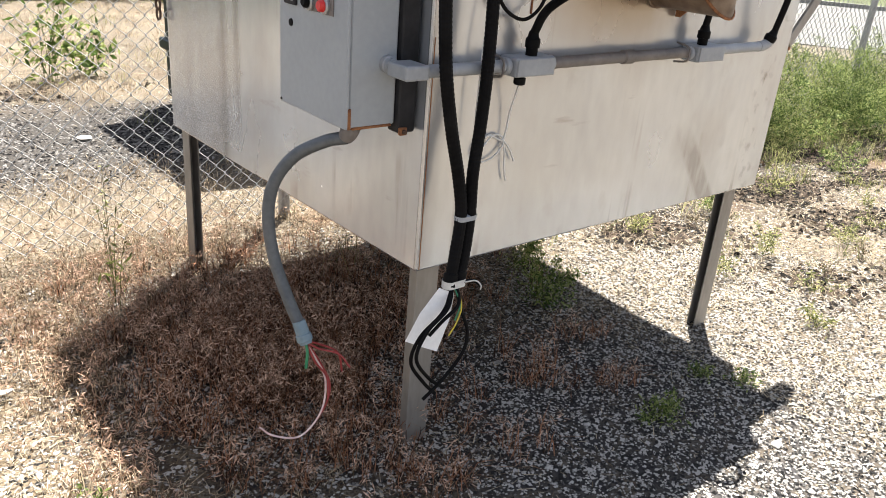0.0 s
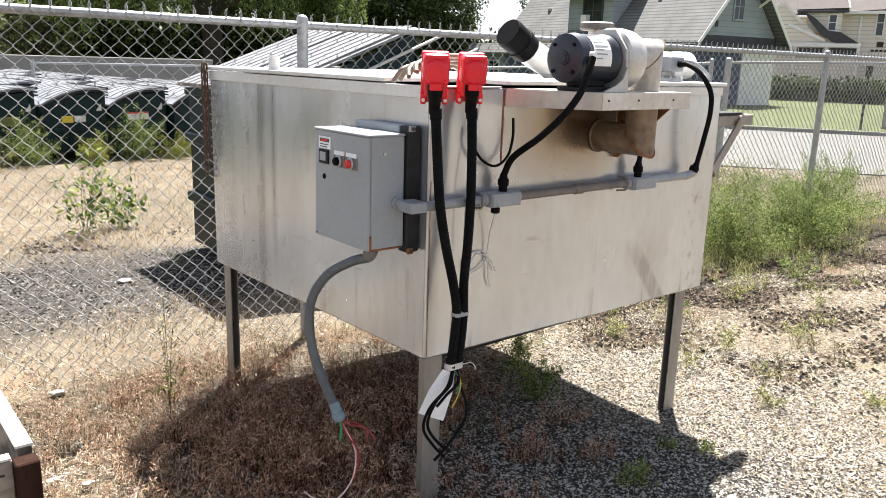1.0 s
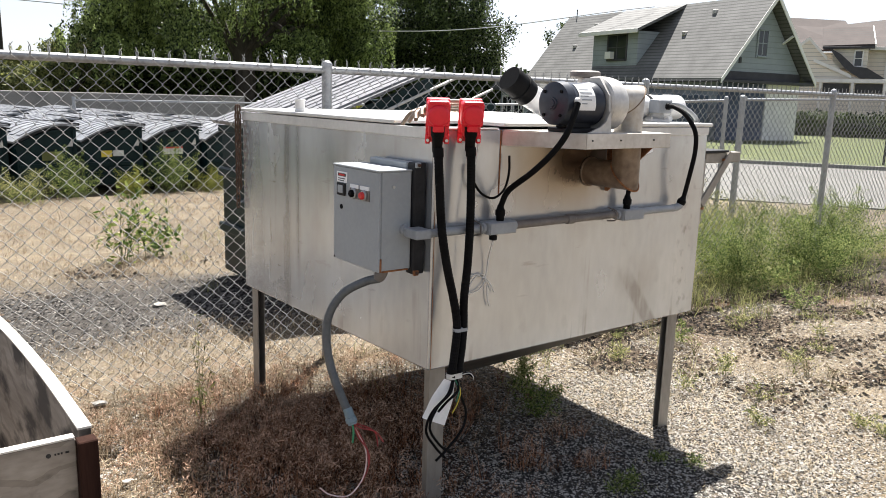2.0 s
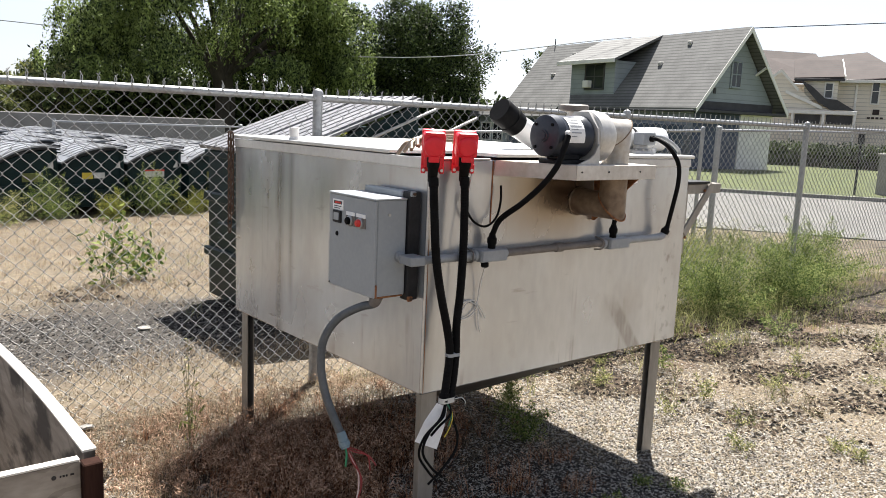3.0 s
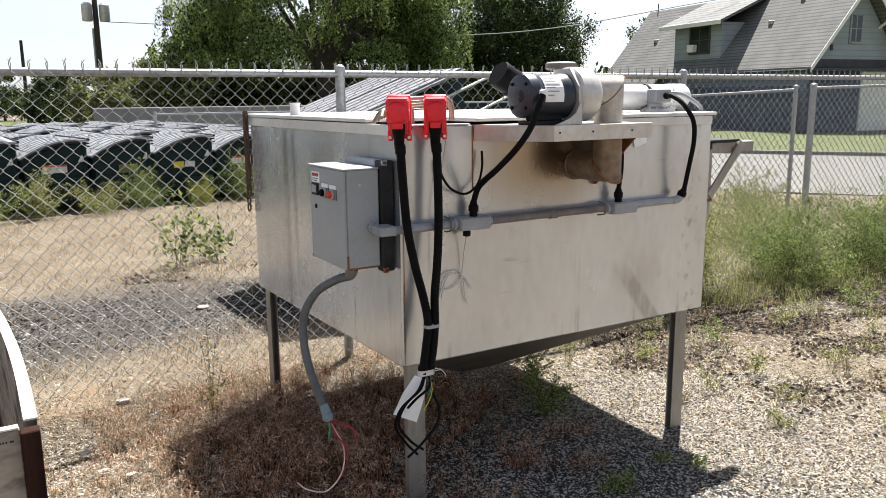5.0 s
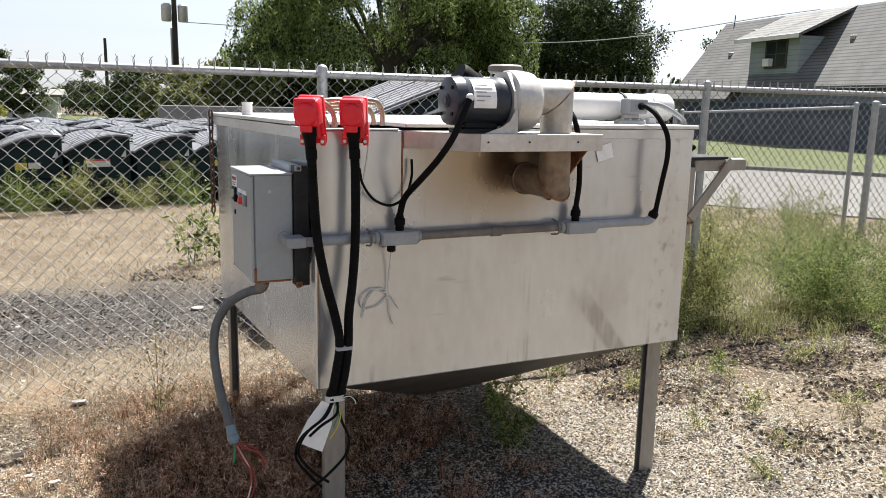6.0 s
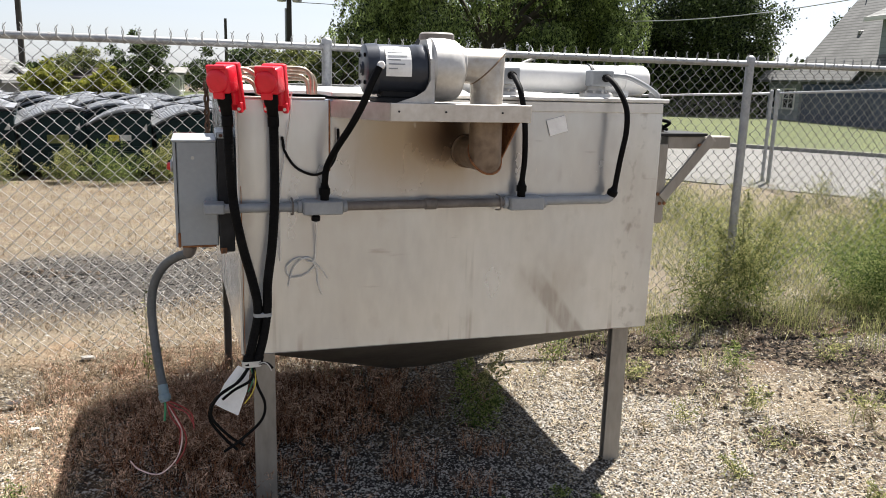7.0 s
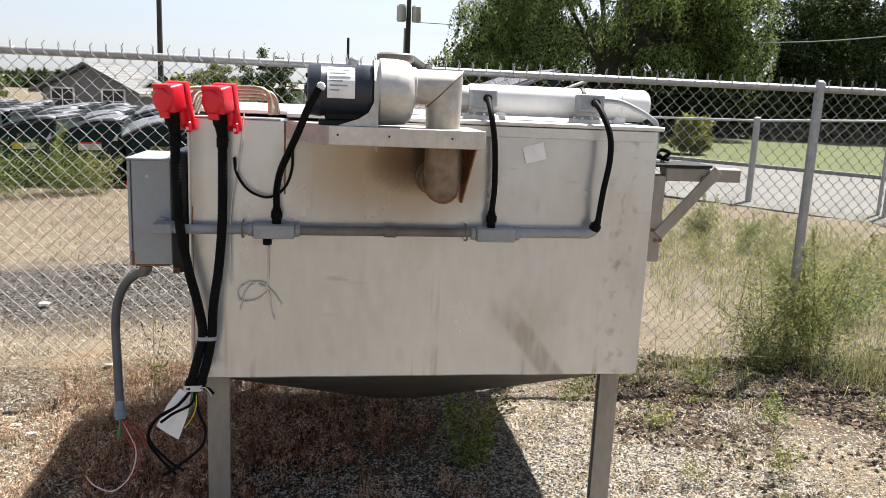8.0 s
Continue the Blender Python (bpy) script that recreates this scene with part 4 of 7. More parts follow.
def hose_band(x, y, z, w, d, h, mat, label):
    bm = box(x - w / 2, x + w / 2, y - d / 2, y + d / 2, z - h / 2, z + h / 2, min(w, d) * 0.42, 3)
    tagged(part("cable_tie", bm, mat, None, smooth=True), label, "cable tie")


hose_band(0.069, -0.106, 0.808, 0.064, 0.037, 0.018, CONDUIT, "grey tape wrapped round two black hoses")
hose_band(0.026, -0.133, 0.640, 0.068, 0.037, 0.010, PAPER, "white cable tie at the hose ends")
cable("tie_tail", [(0.05, -0.15, 0.642), (0.07, -0.17, 0.65), (0.085, -0.175, 0.635), (0.09, -0.17, 0.62)], 0.002, PAPER, "loose white tail of a cable tie")
bnd = thing("loose_wires", (0.02, -0.135, 0.62), "loose black and yellow wire ends below the hoses", "wires")
b = Vector((0.022, -0.135, 0.635))
for k, (pts, mat) in enumerate((
        ([(0, 0, 0), (-0.05, -0.03, -0.06), (-0.125, -0.035, -0.12), (-0.145, -0.03, -0.20), (-0.10, -0.03, -0.285), (-0.055, -0.03, -0.345)], BLACK),
        ([(0, 0, 0), (-0.04, -0.035, -0.05), (-0.11, -0.045, -0.10), (-0.140, -0.045, -0.18), (-0.085, -0.035, -0.275), (-0.03, -0.03, -0.33)], BLACK),
        ([(0.01, 0, 0), (0.02, -0.02, -0.08), (0.045, -0.025, -0.16), (0.03, -0.03, -0.23), (-0.04, -0.035, -0.30), (-0.10, -0.035, -0.345)], BLACK),
        ([(0.01, 0, 0), (0.0, -0.03, -0.05), (-0.06, -0.04, -0.085), (-0.10, -0.04, -0.12)], BLACK),
        ([(0.01, 0, 0), (0.015, -0.025, -0.06), (0.0, -0.03, -0.11), (-0.025, -0.03, -0.15)], YELLOW),
        ([(0.0, 0, 0), (0.005, -0.03, -0.05), (-0.012, -0.035, -0.10)], GREEN_WIRE),
        ([(0.0, 0, 0), (0.05, -0.02, 0.01), (0.075, -0.03, -0.01)], BLACK))):
    part("wire", tube([b + Vector((p[0], p[1], p[2] * 0.88)) for p in pts], 0.0050 if mat is BLACK else 0.0022, 7, 7), mat, bnd)
bm = slab([(0.030, 0, -0.005), (-0.012, 0, 0.012), (-0.060, -0.006, -0.055), (-0.098, -0.014, -0.132), (-0.055, -0.018, -0.150), (-0.010, -0.018, -0.168), (0.022, -0.008, -0.075)], (0, 0.0012, 0))
turned(bm, Matrix.Translation((-0.010, -0.137, 0.622)) @ Matrix.Rotation(radians(-22), 4, "Z"))
tg = part("paper_tag", bm, PAPER_WHITE)
tagged(tg, "creased white paper tag tied below the hoses", "tag")
bm = slab([(1.170, -0.004, 1.492), (1.188, -0.006, 1.432), (1.262, -0.006, 1.452), (1.248, -0.004, 1.512)], (0, -0.0012, 0))
tg = part("sticker", bm, PAPER_WHITE)
tagged(tg, "peeling white paper sticker on the tank front", "sticker")

# ---- copper pipes rising behind the plugs ----
pipes = thing("copper_pipes", (0.2, 0.12, 1.58), "tarnished copper pipes bent over at the tank corner", "pipes")
for k in range(4):
    yk, top, xr = 0.06 + 0.045 * k, 1.660 - 0.012 * k, 0.27 + 0.02 * (k % 2)
    part("pipe", tube([(xr, yk, 1.57), (xr, yk, top - 0.04), (xr - 0.012, yk, top - 0.012), (xr - 0.04, yk, top), (0.15, yk, top), (0.06, yk, top - 0.004), (0.02, yk, top - 0.02), (0.0, yk + 0.02, top - 0.06)], 0.0085, 10, 5), BRASS, pipes, smooth=True)
for k in range(3):
    yk, top, xr = 0.05 + 0.04 * k, 1.652 - 0.016 * k, 0.085 + 0.018 * (k % 2)
    part("pipe", tube([(xr, yk, 1.565), (xr, yk, top - 0.05), (xr - 0.014, yk, top - 0.018), (xr - 0.045, yk, top), (-0.005, yk - 0.02, top - 0.006), (-0.03, yk - 0.05, top - 0.03)], 0.0085, 10, 5), BRASS, pipes, smooth=True)

# ---- blower on its shelf ----
shelf = thing("equipment_shelf", (0.65, -0.15, 1.50), "stained folded steel shelf on the tank front", "shelf")
part("plate", slab([(0.336, -0.002, 1.548), (0.472, -0.314, 1.548), (0.963, -0.314, 1.548), (0.963, -0.002, 1.548)], (0, 0, 0.008)), SHELF_STEEL, shelf)
part("front_lip", box(0.472, 0.968, -0.322, -0.314, 1.498, 1.557, 0.002), SHELF_STEEL, shelf)
part("side_lip", slab([(0.330, -0.004, 1.494), (0.470, -0.318, 1.498), (0.470, -0.318, 1.555), (0.330, -0.004, 1.549)], (0.006, 0.004, 0)), SHELF_STEEL, shelf)
part("end_lip", box(0.960, 0.967, -0.316, -0.002, 1.500, 1.553, 0.002), SHELF_STEEL, shelf)
part("gusset", slab([(0.950, -0.305, 1.545), (0.950, -0.003, 1.545), (0.950, -0.003, 1.285), (0.950, -0.02, 1.285)], (0.006, 0, 0)), RUST, shelf, "rusty triangular bracket")
for bx in (0.50, 0.66, 0.86):
    part("bolt", rod((bx, -0.320, 1.530), (bx, -0.325, 1.530), 0.0035, 8), BLACK_METAL, shelf)

blower = thing("blower", (0.62, -0.2, 1.556), "electric blower with dark blue motor and cast housing", "blower")
MY, MZ = -0.198, 1.664
motor = part("motor", lathe((0.404, MY, MZ), (0.612, MY, MZ), [(0, 0.070), (0.02, 0.080), (0.20, 0.084), (0.22, 0.081), (0.80, 0.081), (0.82, 0.084), (0.97, 0.084), (1, 0.078)], 40), MOTOR_BLUE, blower, "dark blue electric motor", smooth=True)
part("end_hub", lathe((0.408, MY, MZ), (0.394, MY, MZ), [(0, 0.026), (0.7, 0.022), (0.72, 0.016), (1, 0.015)], 20), MOTOR_BLUE, motor, smooth=True)
for k in range(4):
    a = radians(45 + 90 * k)
    part("bolt", rod((0.409, MY + 0.062 * math.cos(a), MZ + 0.062 * math.sin(a)), (0.399, MY + 0.062 * math.cos(a), MZ + 0.062 * math.sin(a)), 0.0065, 8), BLACK, motor)
def curved_plate(a0, a1, x0, x1, r, thick=0.0016):
    bm = bmesh.new()
    rows = []
    for i in range(9):
        a = radians(a0 + (a1 - a0) * i / 8)
        rows.append([bm.verts.new((x, MY + rr * math.cos(a), MZ + rr * math.sin(a))) for x in (x0, x1) for rr in (r, r + thick)])
    for a, b in zip(rows, rows[1:]):
        bm.faces.new((a[1], a[3], b[3], b[1]))
        bm.faces.new((a[0], b[0], b[2], a[2]))
        bm.faces.new((a[0], a[1], b[1], b[0]))
        bm.faces.new((a[2], b[2], b[3], a[3]))
    bm.faces.new(rows[0][:1] + [rows[0][2], rows[0][3], rows[0][1]])
    bm.faces.new([rows[-1][0], rows[-1][1], rows[-1][3], rows[-1][2]])
    bmesh.ops.recalc_face_normals(bm, faces=bm.faces[:])
    return bm
lab = part("rating_label", curved_plate(118, 196, 0.466, 0.552, 0.0812), PAPER_WHITE, motor, "white rating label")
for k in range(6):
    part("label_bar", curved_plate(127 + 10 * k, 130 + 10 * k, 0.474, 0.474 + (0.06, 0.05, 0.064, 0.04, 0.055, 0.03)[k], 0.0828, 0.0006), CONDUIT, lab)
part("conduit_nipple", lathe((0.448, MY - 0.075, MZ + 0.01), (0.446, MY - 0.098, MZ + 0.012), [(0, 0.014), (0.6, 0.014), (1, 0.010)], 12), WHITE, motor, "white cable entry", smooth=True)
part("foot", box(0.44, 0.60, -0.255, -0.14, 1.556, 1.572, 0.003), BLACK_METAL, motor)
part("foot_web", box(0.46, 0.585, -0.235, -0.16, 1.570, 1.600, 0.006), BLACK_METAL, motor)
part("mounting_plate", slab([(0.612, -0.30, 1.557), (0.612, -0.10, 1.557), (0.612, -0.10, 1.72), (0.612, -0.16, 1.765), (0.612, -0.236, 1.765), (0.612, -0.29, 1.70)], (0.014, 0, 0)), CAST, blower, "cast mounting flange")
part("cradle", slab([(0.50, -0.300, 1.558), (0.615, -0.300, 1.558), (0.615, -0.300, 1.64), (0.595, -0.300, 1.60), (0.565, -0.300, 1.58)], (0, 0.008, 0)), CAST, blower)
part("fan_housing", lathe((0.626, MY, MZ + 0.002), (0.742, MY, MZ + 0.002), [(0, 0.098), (0.06, 0.106), (0.5, 0.106), (0.8, 0.101), (0.93, 0.090), (1, 0.07)], 44), CAST, blower, "round cast fan housing", smooth=True)
# discharge elbow: a mitred bend of sheet metal between housing and pipe
bm = bmesh.new()
RJ, rings = 0.060, [[], [], []]
for k in range(32):
    a = 2 * math.pi * k / 32
    cy, sv = MY + RJ * math.cos(a), RJ * math.sin(a)
    rings[0].append(bm.verts.new((0.735, cy, 1.684 + sv)))
    rings[1].append(bm.verts.new((0.846 + sv, cy, 1.684 + sv)))
    rings[2].append(bm.verts.new((0.846 + sv * 0.95, MY + RJ * 0.95 * math.cos(a), 1.554)))
for a, b in zip(rings, rings[1:]):
    for k in range(32):
        bm.faces.new((a[k], a[(k + 1) % 32], b[(k + 1) % 32], b[k]))
bm.faces.new(rings[0])
bm.faces.new(rings[2][::-1])
bmesh.ops.recalc_face_normals(bm, faces=bm.faces[:])
part("discharge_elbow", bm, CAST_STAIN, blower, "stained mitred elbow", smooth=True)
part("weld_bead", tube([(0.846 + 0.0605 * math.sin(a), MY + 0.0605 * math.cos(a), 1.684 + 0.0605 * math.sin(a)) for a in [2 * math.pi * i / 24 for i in range(25)]], 0.0028, 6, 1, smooth=False), PIPE_STAIN, blower, "brown weld seam")
part("neck_ring", rod((0.730, MY, 1.684), (0.752, MY, 1.684), 0.066, 32, 0.004), CAST, blower, smooth=True)
bm = bmesh.new()
RP, MZP, rings = 0.058, 1.374, [[], [], []]
for k in range(32):
    a = 2 * math.pi * k / 32
    px, sv = 0.848 + RP * math.cos(a), RP * math.sin(a)
    rings[0].append(bm.verts.new((px, MY + sv, 1.552)))
    rings[1].append(bm.verts.new((px, MY + sv, MZP + sv)))
    rings[2].append(bm.verts.new((px, -0.003, MZP + sv)))
for a, b in zip(rings, rings[1:]):
    for k in range(32):
        bm.faces.new((a[k], a[(k + 1) % 32], b[(k + 1) % 32], b[k]))
bm.faces.new(rings[0])
bm.faces.new(rings[2][::-1])
bmesh.ops.recalc_face_normals(bm, faces=bm.faces[:])
part("down_pipe", bm, PIPE_STAIN, blower, "greasy brown-stained mitred pipe", smooth=True)
part("pipe_flange", rod((0.848, -0.012, 1.374), (0.848, -0.002, 1.374), 0.064, 28, 0.003), PIPE_STAIN, blower, smooth=True)
part("weld_bead", tube([(0.848 + 0.0585 * math.cos(a), MY + 0.0585 * math.sin(a), 1.374 + 0.0585 * math.sin(a)) for a in [2 * math.pi * i / 28 for i in range(29)]], 0.0045, 6, 1, smooth=False), RUST, blower, "dark rusty weld bead round the mitre")

part("cap_stem", rod((0.692, -0.085, 1.70), (0.692, -0.085, 1.778), 0.03, 16), CAST, blower, smooth=True)
part("inlet_cap", lathe((0.692, -0.085, 1.766), (0.692, -0.085, 1.796), [(0, 0.056), (0.2, 0.062), (0.8, 0.062), (1, 0.054)], 28), CONDUIT_DARK, blower, "flat round inlet cap", smooth=True)

# white elbow pipe with a black rubber sleeve
elbow = thing("pipe_elbow", (0.95, 0.46, LZ + 0.016), "white plastic pipe elbow with black rubber sleeve", "pipe")
part("pipe", tube([(1.10, 0.46, LZ + 0.02), (1.04, 0.46, 1.632), (0.97, 0.46, 1.662), (0.885, 0.46, 1.700), (0.785, 0.46, 1.758)], 0.058, 24, 6), WHITE, elbow, smooth=True)
part("sleeve", lathe((0.885, 0.46, 1.700), (0.765, 0.46, 1.770), [(0, 0.063), (0.28, 0.063), (0.3, 0.068), (0.42, 0.068), (0.44, 0.063), (0.9, 0.065), (1, 0.060)], 26), BLACK, elbow, "black rubber sleeve", smooth=True)

# white pipe along the lid with two grey wiring boxes
wp = thing("heater_pipe", (1.36, 0.2, LZ + 0.016), "white horizontal pipe on the lid with grey wiring boxes", "pipe")
part("pipe", lathe((1.00, 0.215, 1.655), (1.44, 0.215, 1.655), [(0, 0.054), (0.02, 0.058), (1, 0.058)], 32), WHITE, wp, smooth=True)
part("pipe", lathe((1.452, 0.215, 1.655), (1.715, 0.215, 1.655), [(0, 0.059), (0.55, 0.059), (0.56, 0.062), (0.95, 0.062), (1, 0.054)], 32), WHITE, wp, smooth=True)
part("band", rod((1.440, 0.215, 1.655), (1.453, 0.215, 1.655), 0.063, 32), BLACK_METAL, wp, "dark clamp band", smooth=True)
part("collar", lathe((0.955, 0.215, 1.653), (1.01, 0.215, 1.653), [(0, 0.048), (0.2, 0.052), (1, 0.052)], 28), CAST, wp, smooth=True)
for bx in (1.04, 1.452):
    wb = part("wiring_box", box(bx - 0.050, bx + 0.050, 0.085, 0.150, 1.626, 1.691, 0.008, 2), CONDUIT, wp, "grey wiring box")
    part("gland", lathe((bx + 0.01, 0.087, 1.660), (bx + 0.01, 0.055, 1.660), [(0, 0.016), (0.5, 0.016), (0.6, 0.012), (1, 0.012)], 12), BLACK, wb, smooth=True)
    base = part("base", lathe((bx, 0.14, LZ + 0.016), (bx, 0.14, 1.632), [(0, 0.070), (0.3, 0.066), (0.55, 0.040), (1, 0.034)], 20), CAST, wp, smooth=True)
    for k in range(5):
        a = radians(200 + 35 * k)
        part("bolt", rod((bx + 0.056 * math.cos(a), 0.14 + 0.056 * math.sin(a), LZ + 0.02), (bx + 0.056 * math.cos(a), 0.14 + 0.056 * math.sin(a), LZ + 0.040), 0.006, 8), CAST, base)
for sx0 in (1.12, 1.60):
    part("saddle", box(sx0 - 0.02, sx0 + 0.02, 0.165, 0.265, LZ + 0.016, 1.61, 0.003), WHITE, wp)
cable("grey_lead", [(1.49, 0.11, 1.672), (1.56, 0.09, 1.668), (1.62, 0.08, 1.645), (1.68, 0.08, 1.615), (1.715, 0.09, 1.585), (1.73, 0.11, 1.50)], 0.010, CONDUIT, "grey lead bent over the lid's edge")

# bracket arm on the right-hand end
arm = thing("bracket_arm", (1.75, 0.08, 1.0), "grey bolted steel bracket arm on the tank's end", "bracket")
part("upright", box(1.694, 1.750, 0.035, 0.105, 1.065, 1.40, 0.003), LEG_STEEL, arm)
part("cross_bar", box(1.752, 2.058, 0.040, 0.100, 1.380, 1.432, 0.004), LEG_STEEL, arm)
part("cover_plate", box(1.692, 1.93, 0.025, 0.22, 1.433, 1.445, 0.002), BLACK_METAL, arm, "dark cover plate")
m = Matrix.Translation((1.735, 0.026, 1.17)) @ Matrix.Rotation(radians(-49), 4, "Y")
bm = turned(box(0.0, 0.34, 0.0, 0.012, -0.022, 0.022, 0.002), m)
part("brace", bm, LEG_STEEL, arm)
for bx, bz in ((1.715, 1.19), (1.728, 1.15), (1.90, 1.395), (1.93, 1.405), (1.965, 1.41), (1.75, 1.15)):
    part("bolt", rod((bx, 0.042, bz), (bx, 0.028, bz), 0.007, 8), RUST, arm)
coil = thing("dark_chain", (1.77, 0.06, 1.2), "dark chain bunched over the bracket arm", "chain")
for k in range(9):
    ring = [Vector((0.009 * math.cos(a), 0, 0.016 * math.sin(a))) for a in [2 * math.pi * i / 10 for i in range(11)]]
    q = Matrix.Rotation(radians(90 if k % 2 else 0) + 0.4, 3, "Z")
    part("link", tube([Vector((1.764 + 0.004 * (k % 3), 0.115, 1.44 - 0.022 * k)) + q @ p for p in ring], 0.0036, 6, 1, smooth=False), CHAIN_RUST, coil)
part("knot", tube([(1.71, 0.10, 1.452), (1.73, 0.08, 1.475), (1.76, 0.11, 1.462), (1.775, 0.08, 1.485), (1.755, 0.12, 1.492), (1.73, 0.10, 1.47), (1.79, 0.12, 1.455)], 0.0075, 8, 6), BLACK, coil)

# ---- open plywood crate ----
crate = thing("plywood_crate", (-1.9, 0.5, 0), "open weathered plywood crate with a stained corner post", "crate")
CX, CYF, CT, CB = -1.289, -0.27, 0.785, 1.74
def warped_strip(inner, outer, z0, z1):
    """A long board that warps away towards its back end."""
    bm = bmesh.new()
    rings = []
    for i in range(17):
        y = CYF + 0.03 + i / 16 * (CB - CYF - 0.03)
        x = CX - 0.037 * max(0.0, y) ** 2
        rings.append([bm.verts.new(p) for p in ((x + inner, y, z0), (x + outer, y, z0), (x + outer, y, z1), (x + inner, y, z1))])
    for a, b in zip(rings, rings[1:]):
        for i in range(4):
            j = (i + 1) % 4
            bm.faces.new((a[i], b[i], b[j], a[j]))
    bm.faces.new(rings[0])
    bm.faces.new(rings[-1][::-1])
    bmesh.ops.recalc_face_normals(bm, faces=bm.faces[:])
    return bm
part("side_wall", warped_strip(-0.030, 0.0, 0.0, CT), PLY, crate)
part("front_wall", box(-2.62, CX - 0.045, CYF, CYF + 0.022, 0.0, CT - 0.008, 0.002), PLY, crate)
part("back_wall", box(-2.62, CX - 0.115, CB, CB + 0.022, 0.0, CT - 0.01, 0.002), PLY, crate)
part("side_wall", box(-2.65, -2.62, CYF, CB + 0.022, 0.0, CT - 0.006, 0.002), PLY, crate)
part("floor_board", box(-2.62, CX - 0.15, CYF + 0.025, CB, 0.02, 0.04, 0.002), PLY, crate)
part("corner_post", box(CX - 0.045, CX + 0.004, CYF - 0.030, CYF + 0.016, 0.0, CT - 0.010, 0.003), POST_RED, crate, "red-brown stained corner post")
part("top_edge", box(-2.62, CX - 0.047, CYF - 0.002, CYF + 0.026, CT - 0.007, CT - 0.001, 0.001), PLY_EDGE_LIT, crate)
part("printed_mark", rod((-1.400, CYF - 0.0015, 0.746), (-1.400, CYF + 0.004, 0.746), 0.006, 14), MARK_INK, crate, "small dark printed mark")
for mx, mw in ((-1.386, 0.004), (-1.379, 0.005), (-1.371, 0.004), (-1.360, 0.009)):
    part("printed_mark", box(mx, mx + mw, CYF - 0.0015, CYF + 0.004, 0.7435, 0.7485, 0), MARK_INK, crate, "small dark printed mark")
part("top_edge", warped_strip(-0.033, 0.003, CT + 0.001, CT + 0.007), PLY_EDGE_LIT, crate, "top edge in a paler, sunlit colour")

# ---- chain-link fences ----
PITCH = 0.083

def link_panel(p0, p1, z0, z1, wire=0.0029, barbs=True, pitch=PITCH):
    """Interwoven zigzag wires between two points of the plan: arrays of verts and faces."""
    p0, p1 = np.array(p0, float), np.array(p1, float)
    L = np.linalg.norm(p1 - p0)
    d = (p1 - p0) / L
    nrm = np.array([-d[1], d[0]])
    cols = max(1, round(2 * L / pitch))
    step = L / cols
    rows = max(2, int(round((z1 - z0) / (pitch / 2))))
    V, F = [], []
    tri = np.array([[math.cos(a), math.sin(a)] for a in (0.5, 2.6, 4.7)]) * wire
    for c in range(cols):
        k = np.arange(rows + 1)
        flip = (k + c) % 2 == 0
        s = (c + 0.5 + 0.5 * np.where(flip, -1.0, 1.0)) * step + np.where(flip, -0.0012, 0.0012)
        z = z0 + (z1 - z0) * k / rows
        off = np.where(flip, wire, -wire)
        if barbs:
            s, off = np.repeat(s, 2), np.repeat(off, 2)
            z = np.repeat(z, 2) + np.tile([-0.003, 0.003], rows + 1)
        if barbs:
            e = 1.0 if flip[-1] else -1.0
            s = np.append(s, [s[-1] - 0.004 * e, s[-1] + (0.004 + 0.004 * ((c * 5) % 3)) * e])
            z = np.append(z, [z1 + 0.034, z1 + 0.048 + 0.006 * ((c * 7) % 3)])
            off = np.append(off, [0.0, 0.0])
        px, py = p0[0] + d[0] * s + nrm[0] * off, p0[1] + d[1] * s + nrm[1] * off
        n = len(s)
        v = np.zeros((n, 3, 3))
        for q in range(3):
            v[:, q, 0] = px + nrm[0] * tri[q, 1] + d[0] * tri[q, 0]
            v[:, q, 1] = py + nrm[1] * tri[q, 1] + d[1] * tri[q, 0]
            v[:, q, 2] = z
        base = len(V) * 0 + sum(len(a) for a in V)
        V.append(v.reshape(-1, 3))
        i = np.arange(n - 1)[:, None, None] * 3
        q = np.array([[0, 1, 4, 3], [1, 2, 5, 4], [2, 0, 3, 5]])[None]
        F.append((base + i + q).reshape(-1, 4))
    return np.concatenate(V), np.concatenate(F)


def weave(v, f, parent):
    ob = array_mesh("chain_link", v, f, WIRE_GALV, parent)
    ob.data.polygons.foreach_set("use_smooth", [True] * len(ob.data.polygons))
    return ob


def fence_post(x, y, z, r, parent):
    post = part("post", rod((x, y, -0.1), (x, y, z - 0.03), r, 18), GALV, parent, smooth=True)
    part("cap", lathe((x, y, z - 0.035), (x, y, z + 0.008), [(0, r * 1.12), (0.45, r * 1.12), (0.7, r * 0.95), (0.9, r * 0.6), (1, r * 0.2)], 18), GALV, post, "domed post cap", smooth=True)
    for zb in (0.45, 0.95, 1.4):
        part("tie", rod((x, y, zb), (x, y, zb + 0.008), r * 1.12, 14), WIRE_GALV, post)


FY, FT = 1.962, 1.858
fence = thing("chain_link_fence", (0.6, FY, 0), "galvanised chain-link fence with open twisted wire ends on top", "fence")
posts = [0.627 + 2.99 * k + (0.12 if k > 1 else 0.0) for k in range(-3, 5)]
for x in posts:
    fence_post(x, FY, FT, 0.030, fence)
for a, b in zip(posts, posts[1:]):
    part("top_rail", rod((a, FY, 1.808), (b, FY, 1.808), 0.0215, 16), GALV, fence, smooth=True)
    v, f = link_panel((a, FY - 0.028), (b, FY - 0.028), 0.03, 1.815)
    weave(v, f, fence)
